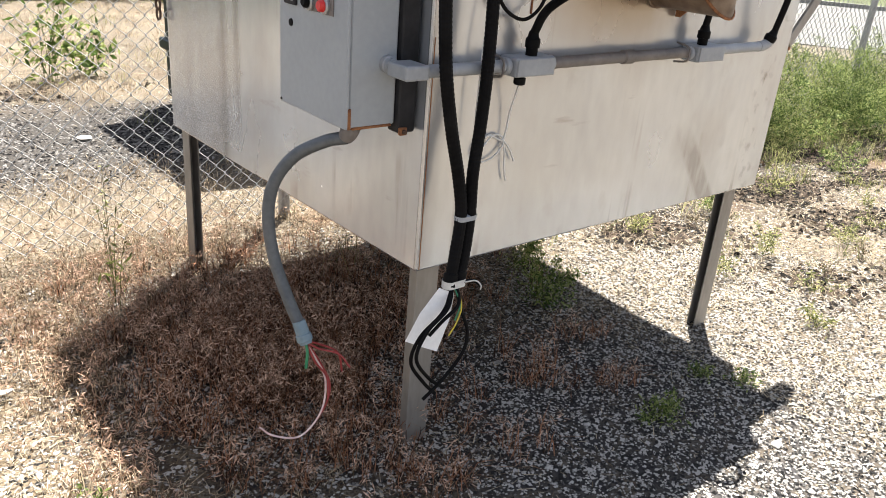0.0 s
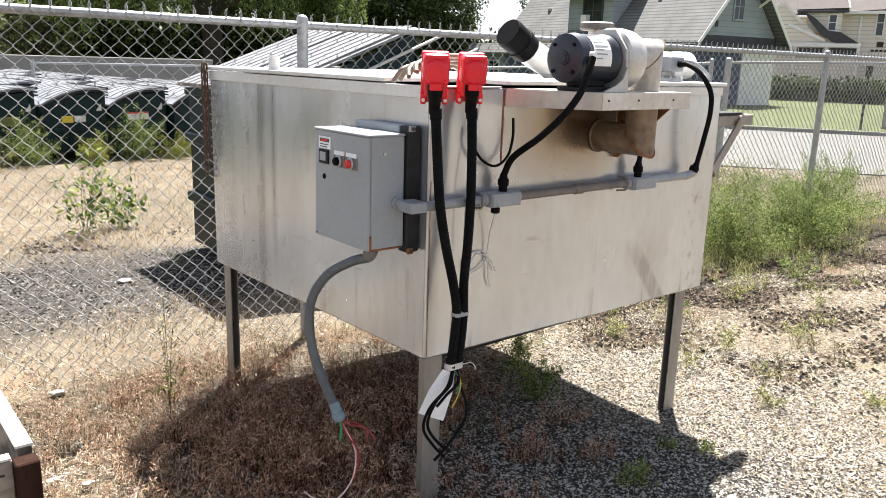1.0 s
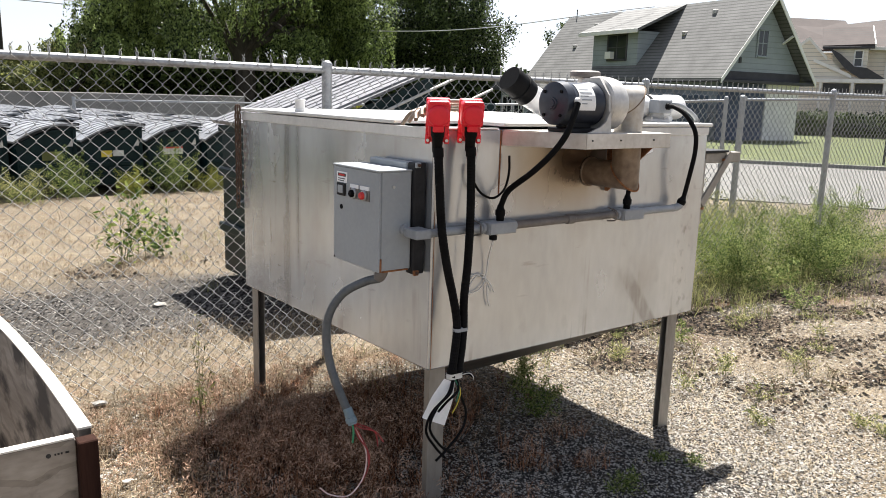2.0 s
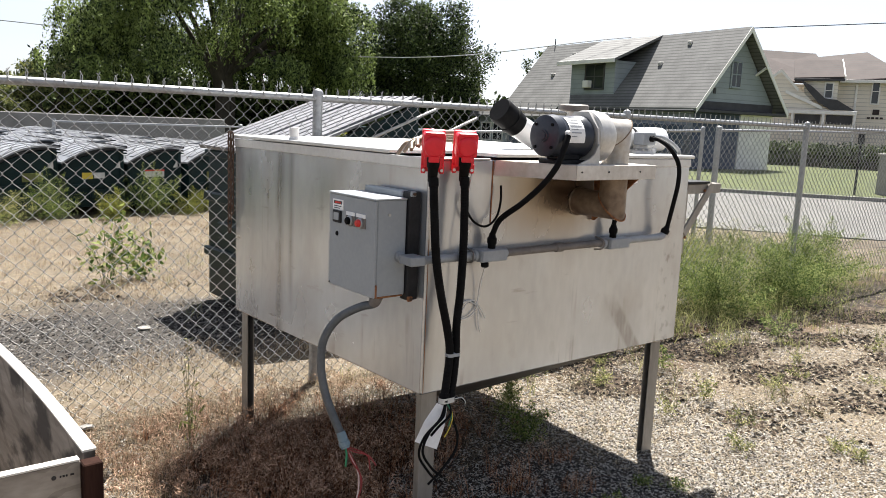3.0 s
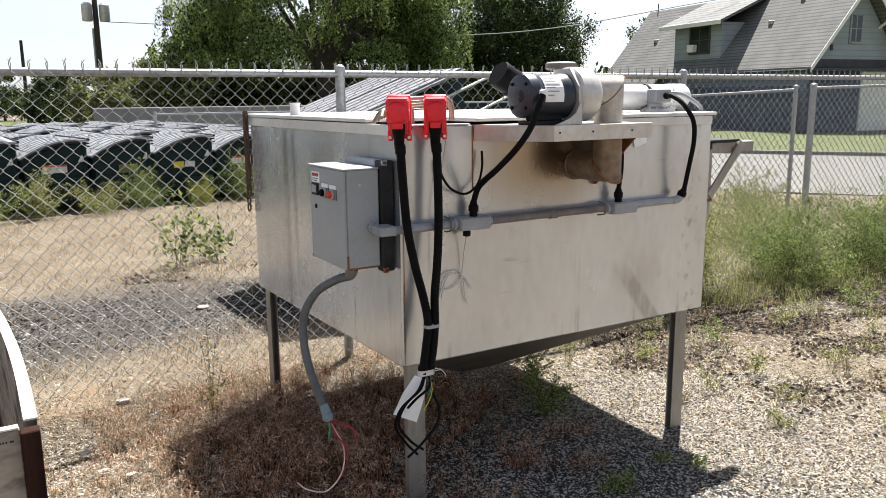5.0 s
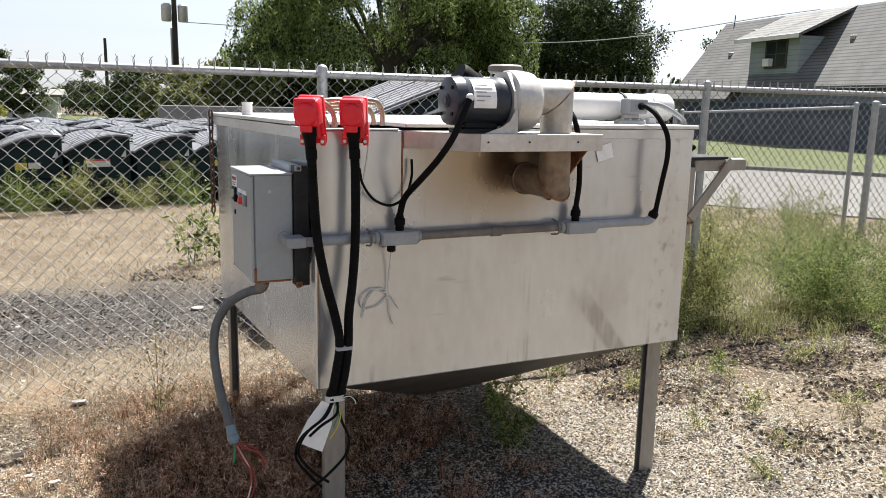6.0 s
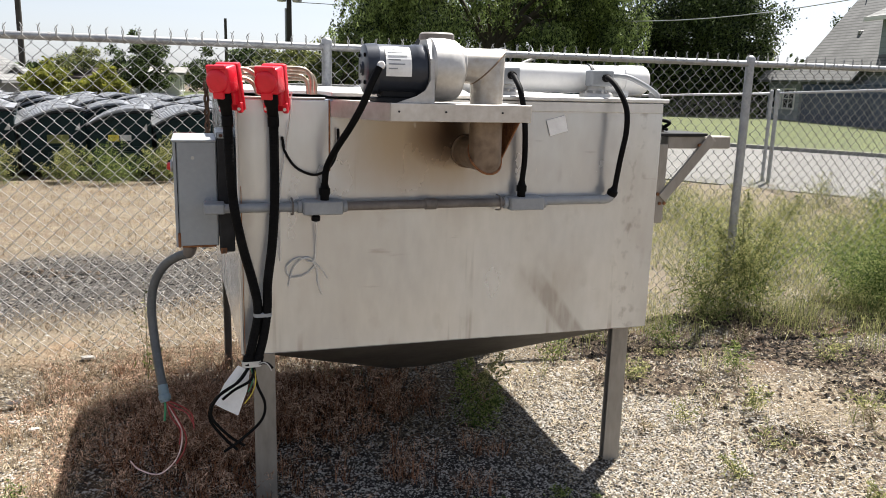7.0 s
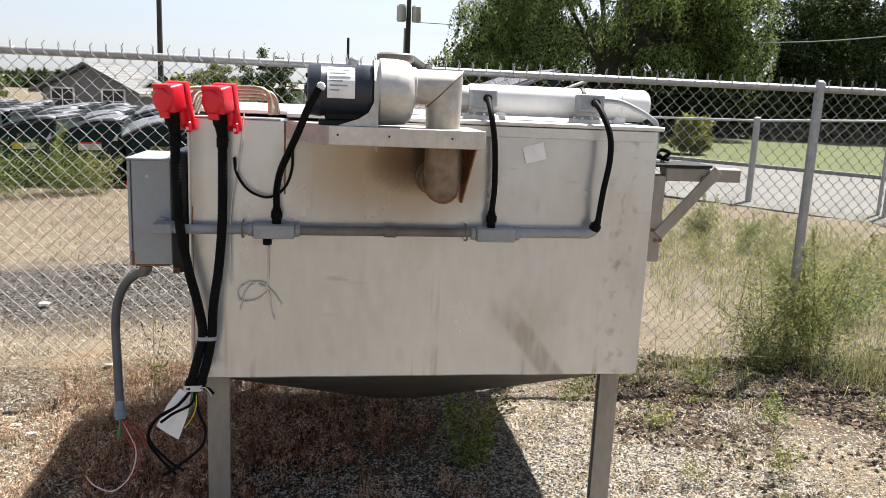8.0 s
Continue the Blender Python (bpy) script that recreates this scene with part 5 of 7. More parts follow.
# wire ties round the top rail
for a in posts[1:-2]:
    for k in range(1, 8):
        xk = a + 2.99 * k / 8
        part("rail_tie", rod((xk, FY, 1.808), (xk + 0.012, FY, 1.808), 0.0245, 10), WIRE_GALV, fence)

far_fence = thing("chain_link_fence", (8.7, 6, 0), "lower galvanised chain-link fence with gates beside the road", "fence")
fpts = [(8.12, 10.45, 1.53, 0.055), (9.72, 9.10, 1.63, 0.03), (9.62, 8.82, 1.64, 0.035), (8.86, 4.66, 1.78, 0.03), (8.93, 4.43, 1.80, 0.045), (15.5, 2.8, 1.95, 0.035), (5.2, 13.2, 1.45, 0.035), (2.2, 15.8, 1.40, 0.035)]
for x, y, z, r in fpts:
    fence_post(x, y, z, r, far_fence)
for i, j in ((0, 1), (2, 3), (4, 5), (0, 6), (6, 7)):
    (xa, ya, za, _), (xb, yb, zb, _) = fpts[i], fpts[j]
    part("top_rail", rod((xa, ya, za - 0.06), (xb, yb, zb - 0.06), 0.021, 12), GALV, far_fence, smooth=True)
    v, f = link_panel((xa, ya), (xb, yb), 0.03, min(za, zb) - 0.07, 0.0016, False)
    weave(v, f, far_fence)

# ---- large waste container behind the fence ----
big = thing("waste_container", (1.7, 3.8, 0), "large dark green waste container with a ribbed sloping metal lid", "container")
bx0, bx1, by0, by1 = 0.97, 2.20, 3.02, 4.52
part("left_side", box(bx0, bx0 + 0.03, by0, by1, 0.04, 1.355, 0.006), DUMP_GREEN, big)
part("front_side", slab([(bx0 + 0.03, by0, 0.04), (bx1, by0, 0.04), (bx1, by0, 1.83), (bx0 + 0.03, by0, 1.36)], (0, 0.03, 0)), DUMP_GREEN, big)
part("back_side", slab([(bx0 + 0.03, by1 - 0.03, 0.04), (bx1, by1 - 0.03, 0.04), (bx1, by1 - 0.03, 1.83), (bx0 + 0.03, by1 - 0.03, 1.36)], (0, 0.03, 0)), DUMP_GREEN, big)
part("rear_body", box(bx1, 2.95, by0 + 0.05, by1 - 0.4, 0.04, 1.62, 0.01), DUMP_GREEN, big)
part("rim", box(bx0 - 0.03, bx0 + 0.035, by0 - 0.02, by1 + 0.02, 1.30, 1.36, 0.006), DUMP_GREEN, big)
SL = Vector((bx1 - bx0 + 0.06, 0, 0.495))
for h in range(2):
    y0 = by0 - 0.04 + 0.80 * h
    lidp = part("lid", slab([(bx0 - 0.06, y0, 1.372), (bx0 - 0.06, y0 + 0.78, 1.372), (bx0 - 0.06 + SL.x, y0 + 0.78, 1.372 + SL.z), (bx0 - 0.06 + SL.x, y0, 1.372 + SL.z)], (-0.008, 0, 0.018)), LID_METAL, big, "ribbed grey metal lid")
    for k in range(6):
        yk = y0 + 0.05 + 0.125 * k
        part("rib", slab([(bx0 - 0.075, yk, 1.385), (bx0 - 0.075, yk + 0.095, 1.385), (bx0 - 0.075 + SL.x, yk + 0.095, 1.385 + SL.z), (bx0 - 0.075 + SL.x, yk, 1.385 + SL.z)], (-0.006, 0, 0.018)), LID_METAL, lidp)
for k, (ya, za) in enumerate(((by0 - 0.05, 1.40), (by0 - 0.06, 1.28))):
    part("edge_bar", rod((1.35 + 0.3 * k, ya, za), (2.50 + 0.3 * k, ya, za + 0.46), 0.012, 10), CAST, big)
for zc in (0.45, 0.95):
    part("side_rib", box(bx0 - 0.05, bx0, by0, by1, zc - 0.04, zc + 0.04, 0.01), DUMP_GREEN, big)
part("lift_pocket", box(bx0 - 0.10, bx0, 3.5, 4.1, 0.62, 0.76, 0.01), DUMP_GREEN, big)
part("caster", lathe((bx0 + 0.12, by1 - 0.1, 0.05), (bx0 + 0.12, by1 - 0.05, 0.05), [(0, 0.05), (1, 0.05)], 16), BLACK, big)

# ---- rows of small waste containers ----
def dumpster(kind):
    """A low container with two domed plastic lids, each with a dark double lip along its front."""
    ob = thing("waste_container", (0, 0, 0), "dark green steel waste container with grey-black plastic lids", "container", "waste containers in rows")
    w, dpt = 1.0, 1.85
    part("body", slab([(x, 0, z) for x, z in ((-0.50, 0.12), (0.46, 0.12), (0.50, 0.55), (0.50, 1.03), (-0.28, 0.89), (-0.50, 0.82))], (0, dpt, 0)), DUMP_GREEN, ob)
    arc = [(0.54 - 1.10 * u, 1.06 + 0.045 * math.sin(math.pi * u) - 0.235 * u * u) for u in [k / 7 for k in range(8)]]
    for k in range(2):
        y0 = -0.03 + k * (dpt / 2 + 0.03)
        bm = slab([(x, y0, z) for x, z in arc] + [(x, y0, z - 0.028) for x, z in reversed(arc)], (0, dpt / 2, 0))
        lid = part("lid", bm, LID_BLACK, ob, "grey-black domed plastic lid", smooth=True)
        for q in range(4):
            yq = y0 + 0.08 + 0.22 * q
            part("lid_rib", slab([(x, yq, z + 0.010) for x, z in arc[1:-1]] + [(x, yq, z - 0.004) for x, z in reversed(arc[1:-1])], (0, 0.12, 0)), LID_BLACK, lid)
    for n, dz in enumerate((0.040, 0.085)):
        part("lid_lip", slab([(x, -0.045 - 0.012 * n, z - dz) for x, z in arc] + [(x, -0.045 - 0.012 * n, z - dz - 0.022) for x, z in reversed(arc)], (0, 0.012, 0)), (BLACK_METAL, DUMP_GREEN)[n], ob, "dark lip under the lid")
    part("hinge_bar", rod((0.54, -0.03, 1.065), (0.54, dpt + 0.03, 1.065), 0.02, 8), BLACK_METAL, ob)
    part("side_rib", box(-0.46, 0.47, -0.035, 0, 0.42, 0.48, 0.006), DUMP_GREEN, ob)
    part("corner_rib", box(0.43, 0.49, -0.03, 0, 0.12, 1.0, 0.006), DUMP_GREEN, ob)
    part("lift_pocket", box(-0.10, 0.30, -0.07, 0, 0.26, 0.40, 0.01), DUMP_GREEN, ob)
    if kind == 0:
        part("sticker", box(-0.22, 0.16, -0.012, -0.002, 0.58, 0.70, 0), PAPER, ob, "white sticker with a red band")
        part("sticker_band", box(-0.22, 0.16, -0.016, -0.011, 0.675, 0.70, 0), RED_INK, ob)
    elif kind == 1:
        part("sticker", box(-0.22, -0.04, -0.012, -0.002, 0.56, 0.66, 0), YELLOW, ob, "faded yellow sticker")
        part("sticker", box(-0.02, 0.16, -0.012, -0.002, 0.57, 0.66, 0), PAPER, ob)
    else:
        part("sticker", box(-0.10, 0.24, -0.012, -0.002, 0.53, 0.66, 0), LEAF_OLIVE, ob, "dull olive sticker")
    part("sticker", slab([(0.34, -0.012, 0.73), (0.44, -0.012, 0.73), (0.42, -0.012, 0.84)], (0, 0.01, 0)), PAPER, ob)
    for cx in (-0.38, 0.38):
        part("caster", lathe((cx, 0.10, 0.06), (cx, 0.15, 0.06), [(0, 0.05), (0.2, 0.06), (0.8, 0.06), (1, 0.05)], 14), BLACK, ob)
    return ob

RA = radians(3)
RU, RV = Vector((math.cos(RA), math.sin(RA), 0)), Vector((-math.sin(RA), math.cos(RA), 0))
protos = {}
for row in range(5):
    for col in range(-4, 9):
        k = (col * 2 + row) % 3
        p = Vector((-3.19, 10.5, 0)) + RU * (0.97 * col - 0.35 * row) + RV * (2.15 * row)
        ang = 9 + 7 * math.sin(2.1 * col + row * 1.7)
        m = Matrix.Translation(p) @ Matrix.Rotation(radians(ang), 4, "Z")
        if k not in protos:
            protos[k] = dumpster(k)
            protos[k].matrix_basis = m @ Matrix.Diagonal((0.9, 1, 1, 1))
        else:
            copy_thing(protos[k], m)

# ---- low wall behind the containers ----
wall_back = part("wall_back", box(2.0, 9.5, 24.0, 24.25, 0, 1.42, 0.02), CONCRETE)
tagged(wall_back, "low grey concrete wall behind the containers", "wall", kind="structure")

# ---- houses across the road ----
def window(parent, x, y, z, w, h, axis, out, frame_mat=TRIM_WHITE, sashes=2):
    """A window on a wall that faces along -axis; out: how far its frame stands off."""
    win = None
    def b(u0, u1, z0, z1, d0, d1):
        return box(u0, u1, y + d0, y + d1, z0, z1, 0.01) if axis == "y" else box(x + d0, x + d1, u0, u1, z0, z1, 0.01)
    c = x if axis == "y" else y
    win = part("window", b(c - w / 2, c + w / 2, z - h / 2, z + h / 2, -0.03, 0.02), GLASS, parent, "dark window")
    t = 0.09
    part("frame", b(c - w / 2 - t, c - w / 2, z - h / 2 - t, z + h / 2 + t, -out, 0.02), frame_mat, win)
    part("frame", b(c + w / 2, c + w / 2 + t, z - h / 2 - t, z + h / 2 + t, -out, 0.02), frame_mat, win)
    part("frame", b(c - w / 2, c + w / 2, z + h / 2, z + h / 2 + t, -out, 0.02), frame_mat, win)
    part("sill", b(c - w / 2 - 0.02, c + w / 2 + 0.02, z - h / 2 - t, z - h / 2, -out - 0.04, 0.02), frame_mat, win)
    for s in range(1, sashes):
        cc = c - w / 2 + w * s / sashes
        part("mullion", b(cc - 0.03, cc + 0.03, z - h / 2, z + h / 2, -out * 0.8, 0.02), frame_mat, win)
    part("transom", b(c - w / 2, c + w / 2, z - 0.025, z + 0.025, -out * 0.7, 0.02), frame_mat, win)
    return win


# the house's own axes: x across the gable, y along the ridge; it is then turned and set down
house = thing("house", (0, 0, 0), "pale blue-grey clapboard house with a grey shingle roof and dormer", "house")
HW, HL, HE, HR = 2.5, 14.95, 2.95, 6.17
part("wall", box(-HW, HW, 0.55, HL - 0.55, 0, HE, 0.01), SIDING, house)
part("gable", slab([(-HW, 0.55, HE), (HW, 0.55, HE), (0, 0.55, HR - 0.12)], (0, 0.2, 0)), SIDING, house)
part("gable", slab([(-HW, HL - 0.75, HE), (HW, HL - 0.75, HE), (0, HL - 0.75, HR - 0.12)], (0, 0.2, 0)), SIDING, house)
for s in (-1, 1):
    e = 2.97
    roof = part("roof", slab([(s * e, 0, HE - 0.42), (s * e, HL, HE - 0.42), (0, HL, HR), (0, 0, HR)], (0, 0, 0.14)), SHINGLE, house)
    part("barge_board", slab([(s * e, -0.03, HE - 0.50), (s * e, -0.03, HE - 0.28), (0, -0.03, HR + 0.14), (0, -0.03, HR - 0.10)], (0, 0.04, 0)), TRIM_WHITE, house)
    part("gutter", box(s * e - 0.05, s * e + 0.05, 0.1, HL - 0.1, HE - 0.46, HE - 0.36, 0.02), DARK_TRIM_SHADE, house)
# the eave's shade is put into this band's dark colour
part("soffit", box(-HW - 0.4, HW + 0.4, 0.0, 0.55, HE - 0.45, HE - 0.33, 0.01), DARK_TRIM_SHADE, house, "eave band coloured dark for its shade")
part("belt_course", box(-HW - 0.02, HW + 0.02, 0.50, 0.56, HE - 0.30, HE + 0.05, 0.01), DARK_TRIM_SHADE, house)
window(house, -0.1, 0.545, 4.25, 0.55, 1.05, "y", 0.05, SIDING)
part("wall_vent", box(-1.45, -1.3, 0.51, 0.56, 3.35, 3.6, 0.01), DARK_TRIM_SHADE, house)
for s in (-1.6, 1.6):
    part("knee_bracket", tube([(s * 0.75, 0.55, 4.3), (s * 0.75, 0.05, 4.6)], 0.06, 6, 1), TRIM_WHITE, house)

# dormer on the camera's side of the roof
dx, d0, d1, dz0, dz1 = -2.45, 5.95, 9.37, 3.2, 4.95
dorm = part("dormer_wall", box(dx, 0.0, d0, d1, dz0, dz1, 0.01), SIDING, house, "clapboard dormer")
part("dormer_roof", slab([(dx - 0.55, d0 - 0.55, dz1 - 0.10), (dx - 0.55, d1 + 0.55, dz1 - 0.10), (0.0, d1 + 0.55, HR + 0.02), (0.0, d0 - 0.55, HR + 0.02)], (0, 0, 0.13)), SHINGLE, dorm)
part("dormer_fascia", box(dx - 0.60, dx - 0.54, d0 - 0.55, d1 + 0.55, dz1 - 0.16, dz1 + 0.04, 0.01), TRIM_WHITE, dorm)
window(house, dx, 7.45, 4.20, 1.35, 1.15, "x", 0.05, DARK_TRIM_SHADE)
part("window_unit", box(dx - 0.30, dx - 0.02, 7.62, 8.05, 3.64, 4.0, 0.02), TRIM_WHITE, house, "white window air conditioner")
for vx, vy in ((-0.45, 3.1), (-1.25, 4.1), (-0.55, 11.6), (-1.5, 12.2)):
    zz = HE - 0.42 + (2.97 + vx) / 2.97 * (HR - HE + 0.42) + 0.14
    part("roof_vent", box(vx - 0.10, vx + 0.10, vy - 0.12, vy + 0.12, zz - 0.1, zz + 0.10, 0.03), CAST, house)
part("roof_mast", rod((0, 14.2, HR), (0, 14.2, HR + 0.55), 0.03, 8), DARK_TRIM_SHADE, house)
# a blue boarded wall along the yard side, a dark panel for the porch's shade, and a lean-to with white sashes at the
# far end
for k in range(46):
    part("board", box(-3.32, -3.28, 0.30 + 0.29 * k, 0.575 + 0.29 * k, 0.0, 1.92 + 0.02 * (k % 3), 0.006), BLUE_BOARD_SHADE, house)
# panels fill the open porch: dark for its shade, white for the wall beyond
part("porch_shade_panel", box(-2.52, 0.35, 0.50, 0.546, 0.0, HE - 0.32, 0.01), BLUE_BOARD_SHADE, house, "dark blue panel standing in for the open porch's shade")
part("porch_panel", box(0.38, 2.5, 0.46, 0.545, 0.0, HE - 0.32, 0.01), TRIM_WHITE, house)
part("low_eave", slab([(-3.42, 9.7, 2.02), (-3.42, 18.0, 2.02), (-2.97, 18.0, 2.56), (-2.97, 9.7, 2.56)], (0, 0, 0.10)), SHINGLE, house)
part("lean_to", box(-2.95, 1.5, HL - 0.5, 17.5, 0.0, 2.12, 0.01), SIDING, house)
part("lean_to_roof", slab([(-3.0, HL - 0.6, 2.55), (1.8, HL - 0.6, 2.55), (1.8, 18.0, 2.2), (-3.0, 18.0, 2.2)], (0, 0, 0.10)), SHINGLE, house)
for wy in (15.4, 16.7):
    window(house, -2.95, wy, 1.15, 0.95, 0.95, "x", 0.05, TRIM_WHITE)
house.matrix_basis = Matrix.Translation((30.8, 17.1, 0.05)) @ Matrix.Rotation(radians(-9.4), 4, "Z")

house2 = thing("house", (0, 0, 0), "cream two-storey house with brown hipped roofs and dormer", "house")
part("wall", box(0.43, 7.5, 0, 9, 0, 5.2, 0.01), CREAM, house2)
part("wall", box(-6.5, 0.42, 0.8, 9, 0, 4.95, 0.01), CREAM, house2)
part("roof", slab([(-7.2, -0.3, 4.9), (0.3, -0.3, 4.95), (-1.3, 4.0, 7.05), (-6.0, 4.0, 7.35)], (0, 0, 0.12)), SHINGLE_BROWN, house2)
part("roof", slab([(-0.4, -0.5, 5.0), (4.6, -0.5, 5.28), (2.1, 4.0, 7.15), (-1.4, 4.0, 6.8)], (0, 0, 0.12)), SHINGLE_BROWN, house2)
part("roof", slab([(4.6, -0.5, 5.28), (4.6, 9.0, 5.28), (2.1, 4.0, 7.15)], (0, 0, 0.12)), SHINGLE_BROWN, house2)
part("roof", slab([(3.4, 5.0, 5.4), (8.0, 5.0, 5.2), (8.0, 8.0, 6.5), (3.0, 8.0, 6.9)], (0, 0, 0.12)), SHINGLE, house2, "pale grey rear roof")
part("eave_trim", box(0.5, 4.6, -0.58, -0.48, 5.02, 5.20, 0.01), TRIM_WHITE, house2)
dm = part("dormer_wall", box(-1.7, 0.43, -1.2, 0.79, 3.9, 5.2, 0.01), CREAM, house2, "cream dormer")
part("dormer_roof", slab([(-2.35, -1.45, 5.12), (0.75, -1.45, 5.22), (0.48, 0.8, 6.40), (-2.55, 0.8, 6.35)], (0, 0, 0.10)), SHINGLE_BROWN, dm)
part("dormer_trim", slab([(0.76, -1.5, 5.12), (0.76, -1.5, 5.34), (0.50, 0.8, 6.54), (0.50, 0.8, 6.30)], (0.07, 0, 0)), TRIM_WHITE, dm)
part("dormer_fascia", box(-2.35, 0.78, -1.52, -1.46, 5.04, 5.18, 0.01), DARK_TRIM_SHADE, dm)
window(house2, -0.12, -1.205, 4.48, 0.40, 0.85, "y", 0.05, TRIM_WHITE, 1)
# brown roof slope given a dark colour in place of shade
part("porch_roof", slab([(-1.95, -1.7, 5.1), (-1.40, -1.7, 4.45), (-0.75, -1.7, 3.78), (0.10, -1.7, 3.33), (1.60, -1.7, 3.30), (0.45, -1.7, 3.92), (-0.30, -1.7, 4.00), (-1.20, -1.7, 4.72)], (0, 0.45, 0)), DARK_TRIM_SHADE, house2, "swept porch roof coloured dark for its shade")
part("wing_wall", slab([(-6.2, -1.5, 0), (1.6, -1.5, 0), (1.6, -1.5, 3.02), (-0.7, -1.5, 3.5), (-1.9, -1.5, 4.5), (-3.2, -1.5, 5.6), (-6.2, -1.5, 3.6)], (0, 0.2, 0)), CREAM, house2)
for a, b in (((-3.2, 5.72), (-2.0, 4.55)), ((-3.2, 5.72), (-5.2, 4.3)), ((-2.8, 4.46), (-0.43, 3.52))):
    part("wing_trim", slab([(a[0], -1.62, a[1] - 0.20), (a[0], -1.62, a[1]), (b[0], -1.62, b[1]), (b[0], -1.62, b[1] - 0.20)], (0, 0.1, 0)), TRIM_WHITE, house2)
part("porch_beam", box(-3.4, 1.72, -1.80, -1.66, 3.04, 3.26, 0.01), TRIM_WHITE, house2)
# dark boxes stand in for the shade inside the porch openings
for x0, x1 in ((-2.05, -0.45), (-0.10, 1.5)):
    part("porch_opening_shade", box(x0, x1, -1.56, -1.505, 2.45, 3.0, 0.01), DARK_TRIM_SHADE, house2)
for px in (-2.2, -0.28, 1.62):
    part("porch_post", box(px - 0.08, px + 0.08, -1.78, -1.66, 0, 3.04, 0.01), TRIM_WHITE, house2)
part("recess_trim", box(1.52, 1.66, -0.06, -0.002, 0, 5.0, 0.01), TRIM_WHITE, house2)
window(house2, 2.75, -0.005, 4.55, 0.38, 1.45, "y", 0.06, TRIM_WHITE, 1)
window(house2, 4.6, -0.005, 4.3, 0.6, 1.4, "y", 0.06)
part("wall_plaque", box(2.72, 3.12, -0.06, -0.01, 3.14, 3.46, 0.01), SHINGLE_BROWN, house2)
for k in range(4):
    part("plaque_bar", box(2.42 + 0.26 * k, 2.60 + 0.26 * k, -0.05, -0.01, 2.88, 3.0, 0.005), SHINGLE_BROWN, house2)
house2.matrix_basis = Matrix.Translation((48.25, 21.75, 0.05)) @ Matrix.Rotation(radians(-64.3), 4, "Z") @ Matrix.Diagonal((0.9, 1.0, 1.0, 1.0))

def low_house(loc, ang, w, d, e, r, wallm, roofm, label):
    ob = thing("house", (0, 0, 0), label, "house")
    part("wall", box(-w / 2, w / 2, 0, d, 0, e, 0.02), wallm, ob)
    for s in (-1, 1):
        part("roof", slab([(s * (w / 2 + 0.5), -0.5, e - 0.2), (s * (w / 2 + 0.5), d + 0.5, e - 0.2), (0, d + 0.5, r), (0, -0.5, r)], (0, 0, 0.15)), roofm, ob)
    part("gable", slab([(-w / 2, 0, e), (w / 2, 0, e), (0, 0, r - 0.1)], (0, 0.2, 0)), wallm, ob)
    for k in (-0.28, 0.28):
        window(ob, k * w, -0.005, e * 0.55, 1.1, 1.1, "y", 0.05)
    ob.matrix_basis = Matrix.Translation(loc) @ Matrix.Rotation(radians(ang), 4, "Z")
    return ob

low_house((-11.9, 42, 0), -8, 4.8, 6, 1.15, 2.45, CONCRETE, SHINGLE, "low grey shed with a gabled roof")
low_house((-9.6, 44.5, 0), 78, 4.2, 4, 1.0, 1.75, CONCRETE_PALE, SHINGLE, "low grey lean-to beside the shed")
low_house((-4.0, 66, 0), 84, 3.5, 5, 1.2, 1.75, CREAM, SHINGLE_BROWN, "low building with a brown roof")
low_house((-1.0, 60, 0), 85, 3, 3, 1.75, 1.95, TRIM_WHITE, CONCRETE, "small white shed in the distance")


cab = thing("utility_cabinet", (23.4, 7.7, 0.08), "pale grey utility cabinet on the lawn", "cabinet")
part("body", box(23.1, 23.75, 7.45, 7.95, 0.08, 1.22, 0.02, 2), CONCRETE_PALE, cab)
part("cap", box(23.05, 23.8, 7.40, 8.0, 1.22, 1.30, 0.02), CONCRETE_PALE, cab)
sp = thing("sign_post", (22.0, 8.06, 0.08), "thin dark metal post at the lawn's edge", "post")
part("post", rod((22.0, 8.06, 0.0), (22.02, 8.06, 1.85), 0.035, 8), BLACK_METAL, sp, smooth=True)
part("plate", box(21.98, 22.06, 7.98, 8.14, 1.55, 1.85, 0.005), BLACK_METAL, sp)

# ---- poles and wires ----
def pole(x, y, h, r, drums, label):
    ob = thing("utility_pole", (x, y, 0), label, "utility pole")
    part("pole", lathe((x, y, -0.2), (x, y, h), [(0, r), (1, r * 0.7)], 12), POLE_WOOD, ob, smooth=True)
    if drums:
        for s in (-1, 1):
            part("transformer", lathe((x + s * 0.48, y - 0.15, h - 2.6), (x + s * 0.48, y - 0.15, h - 1.55), [(0, 0.26), (0.08, 0.30), (0.9, 0.30), (1, 0.2)], 16), CAST, ob, "grey transformer drum", smooth=True)
        part("cross_arm", box(x - 0.22, x + 0.22, y - 0.08, y + 0.08, h - 0.75, h - 0.62, 0.01), POLE_WOOD, ob)
        for s in (-1, 1):
            part("insulator", lathe((x + s * 0.18, y, h - 0.62), (x + s * 0.18, y, h - 0.42), [(0, 0.04), (0.5, 0.06), (1, 0.03)], 8), CAST, ob)
        part("riser", rod((x - 0.24, y - 0.2, 0), (x - 0.24, y - 0.2, h - 3.0), 0.06, 8), GALV, ob)
    return ob

pole(5.75, 49.2, 8.8, 0.20, True, "dark wooden utility pole with grey transformers")
pole(-10.0, 51.5, 13.0, 0.19, False, "tall dark wooden utility pole")
pole(2.2, 58, 5.6, 0.14, False, "short dark pole in the distance")
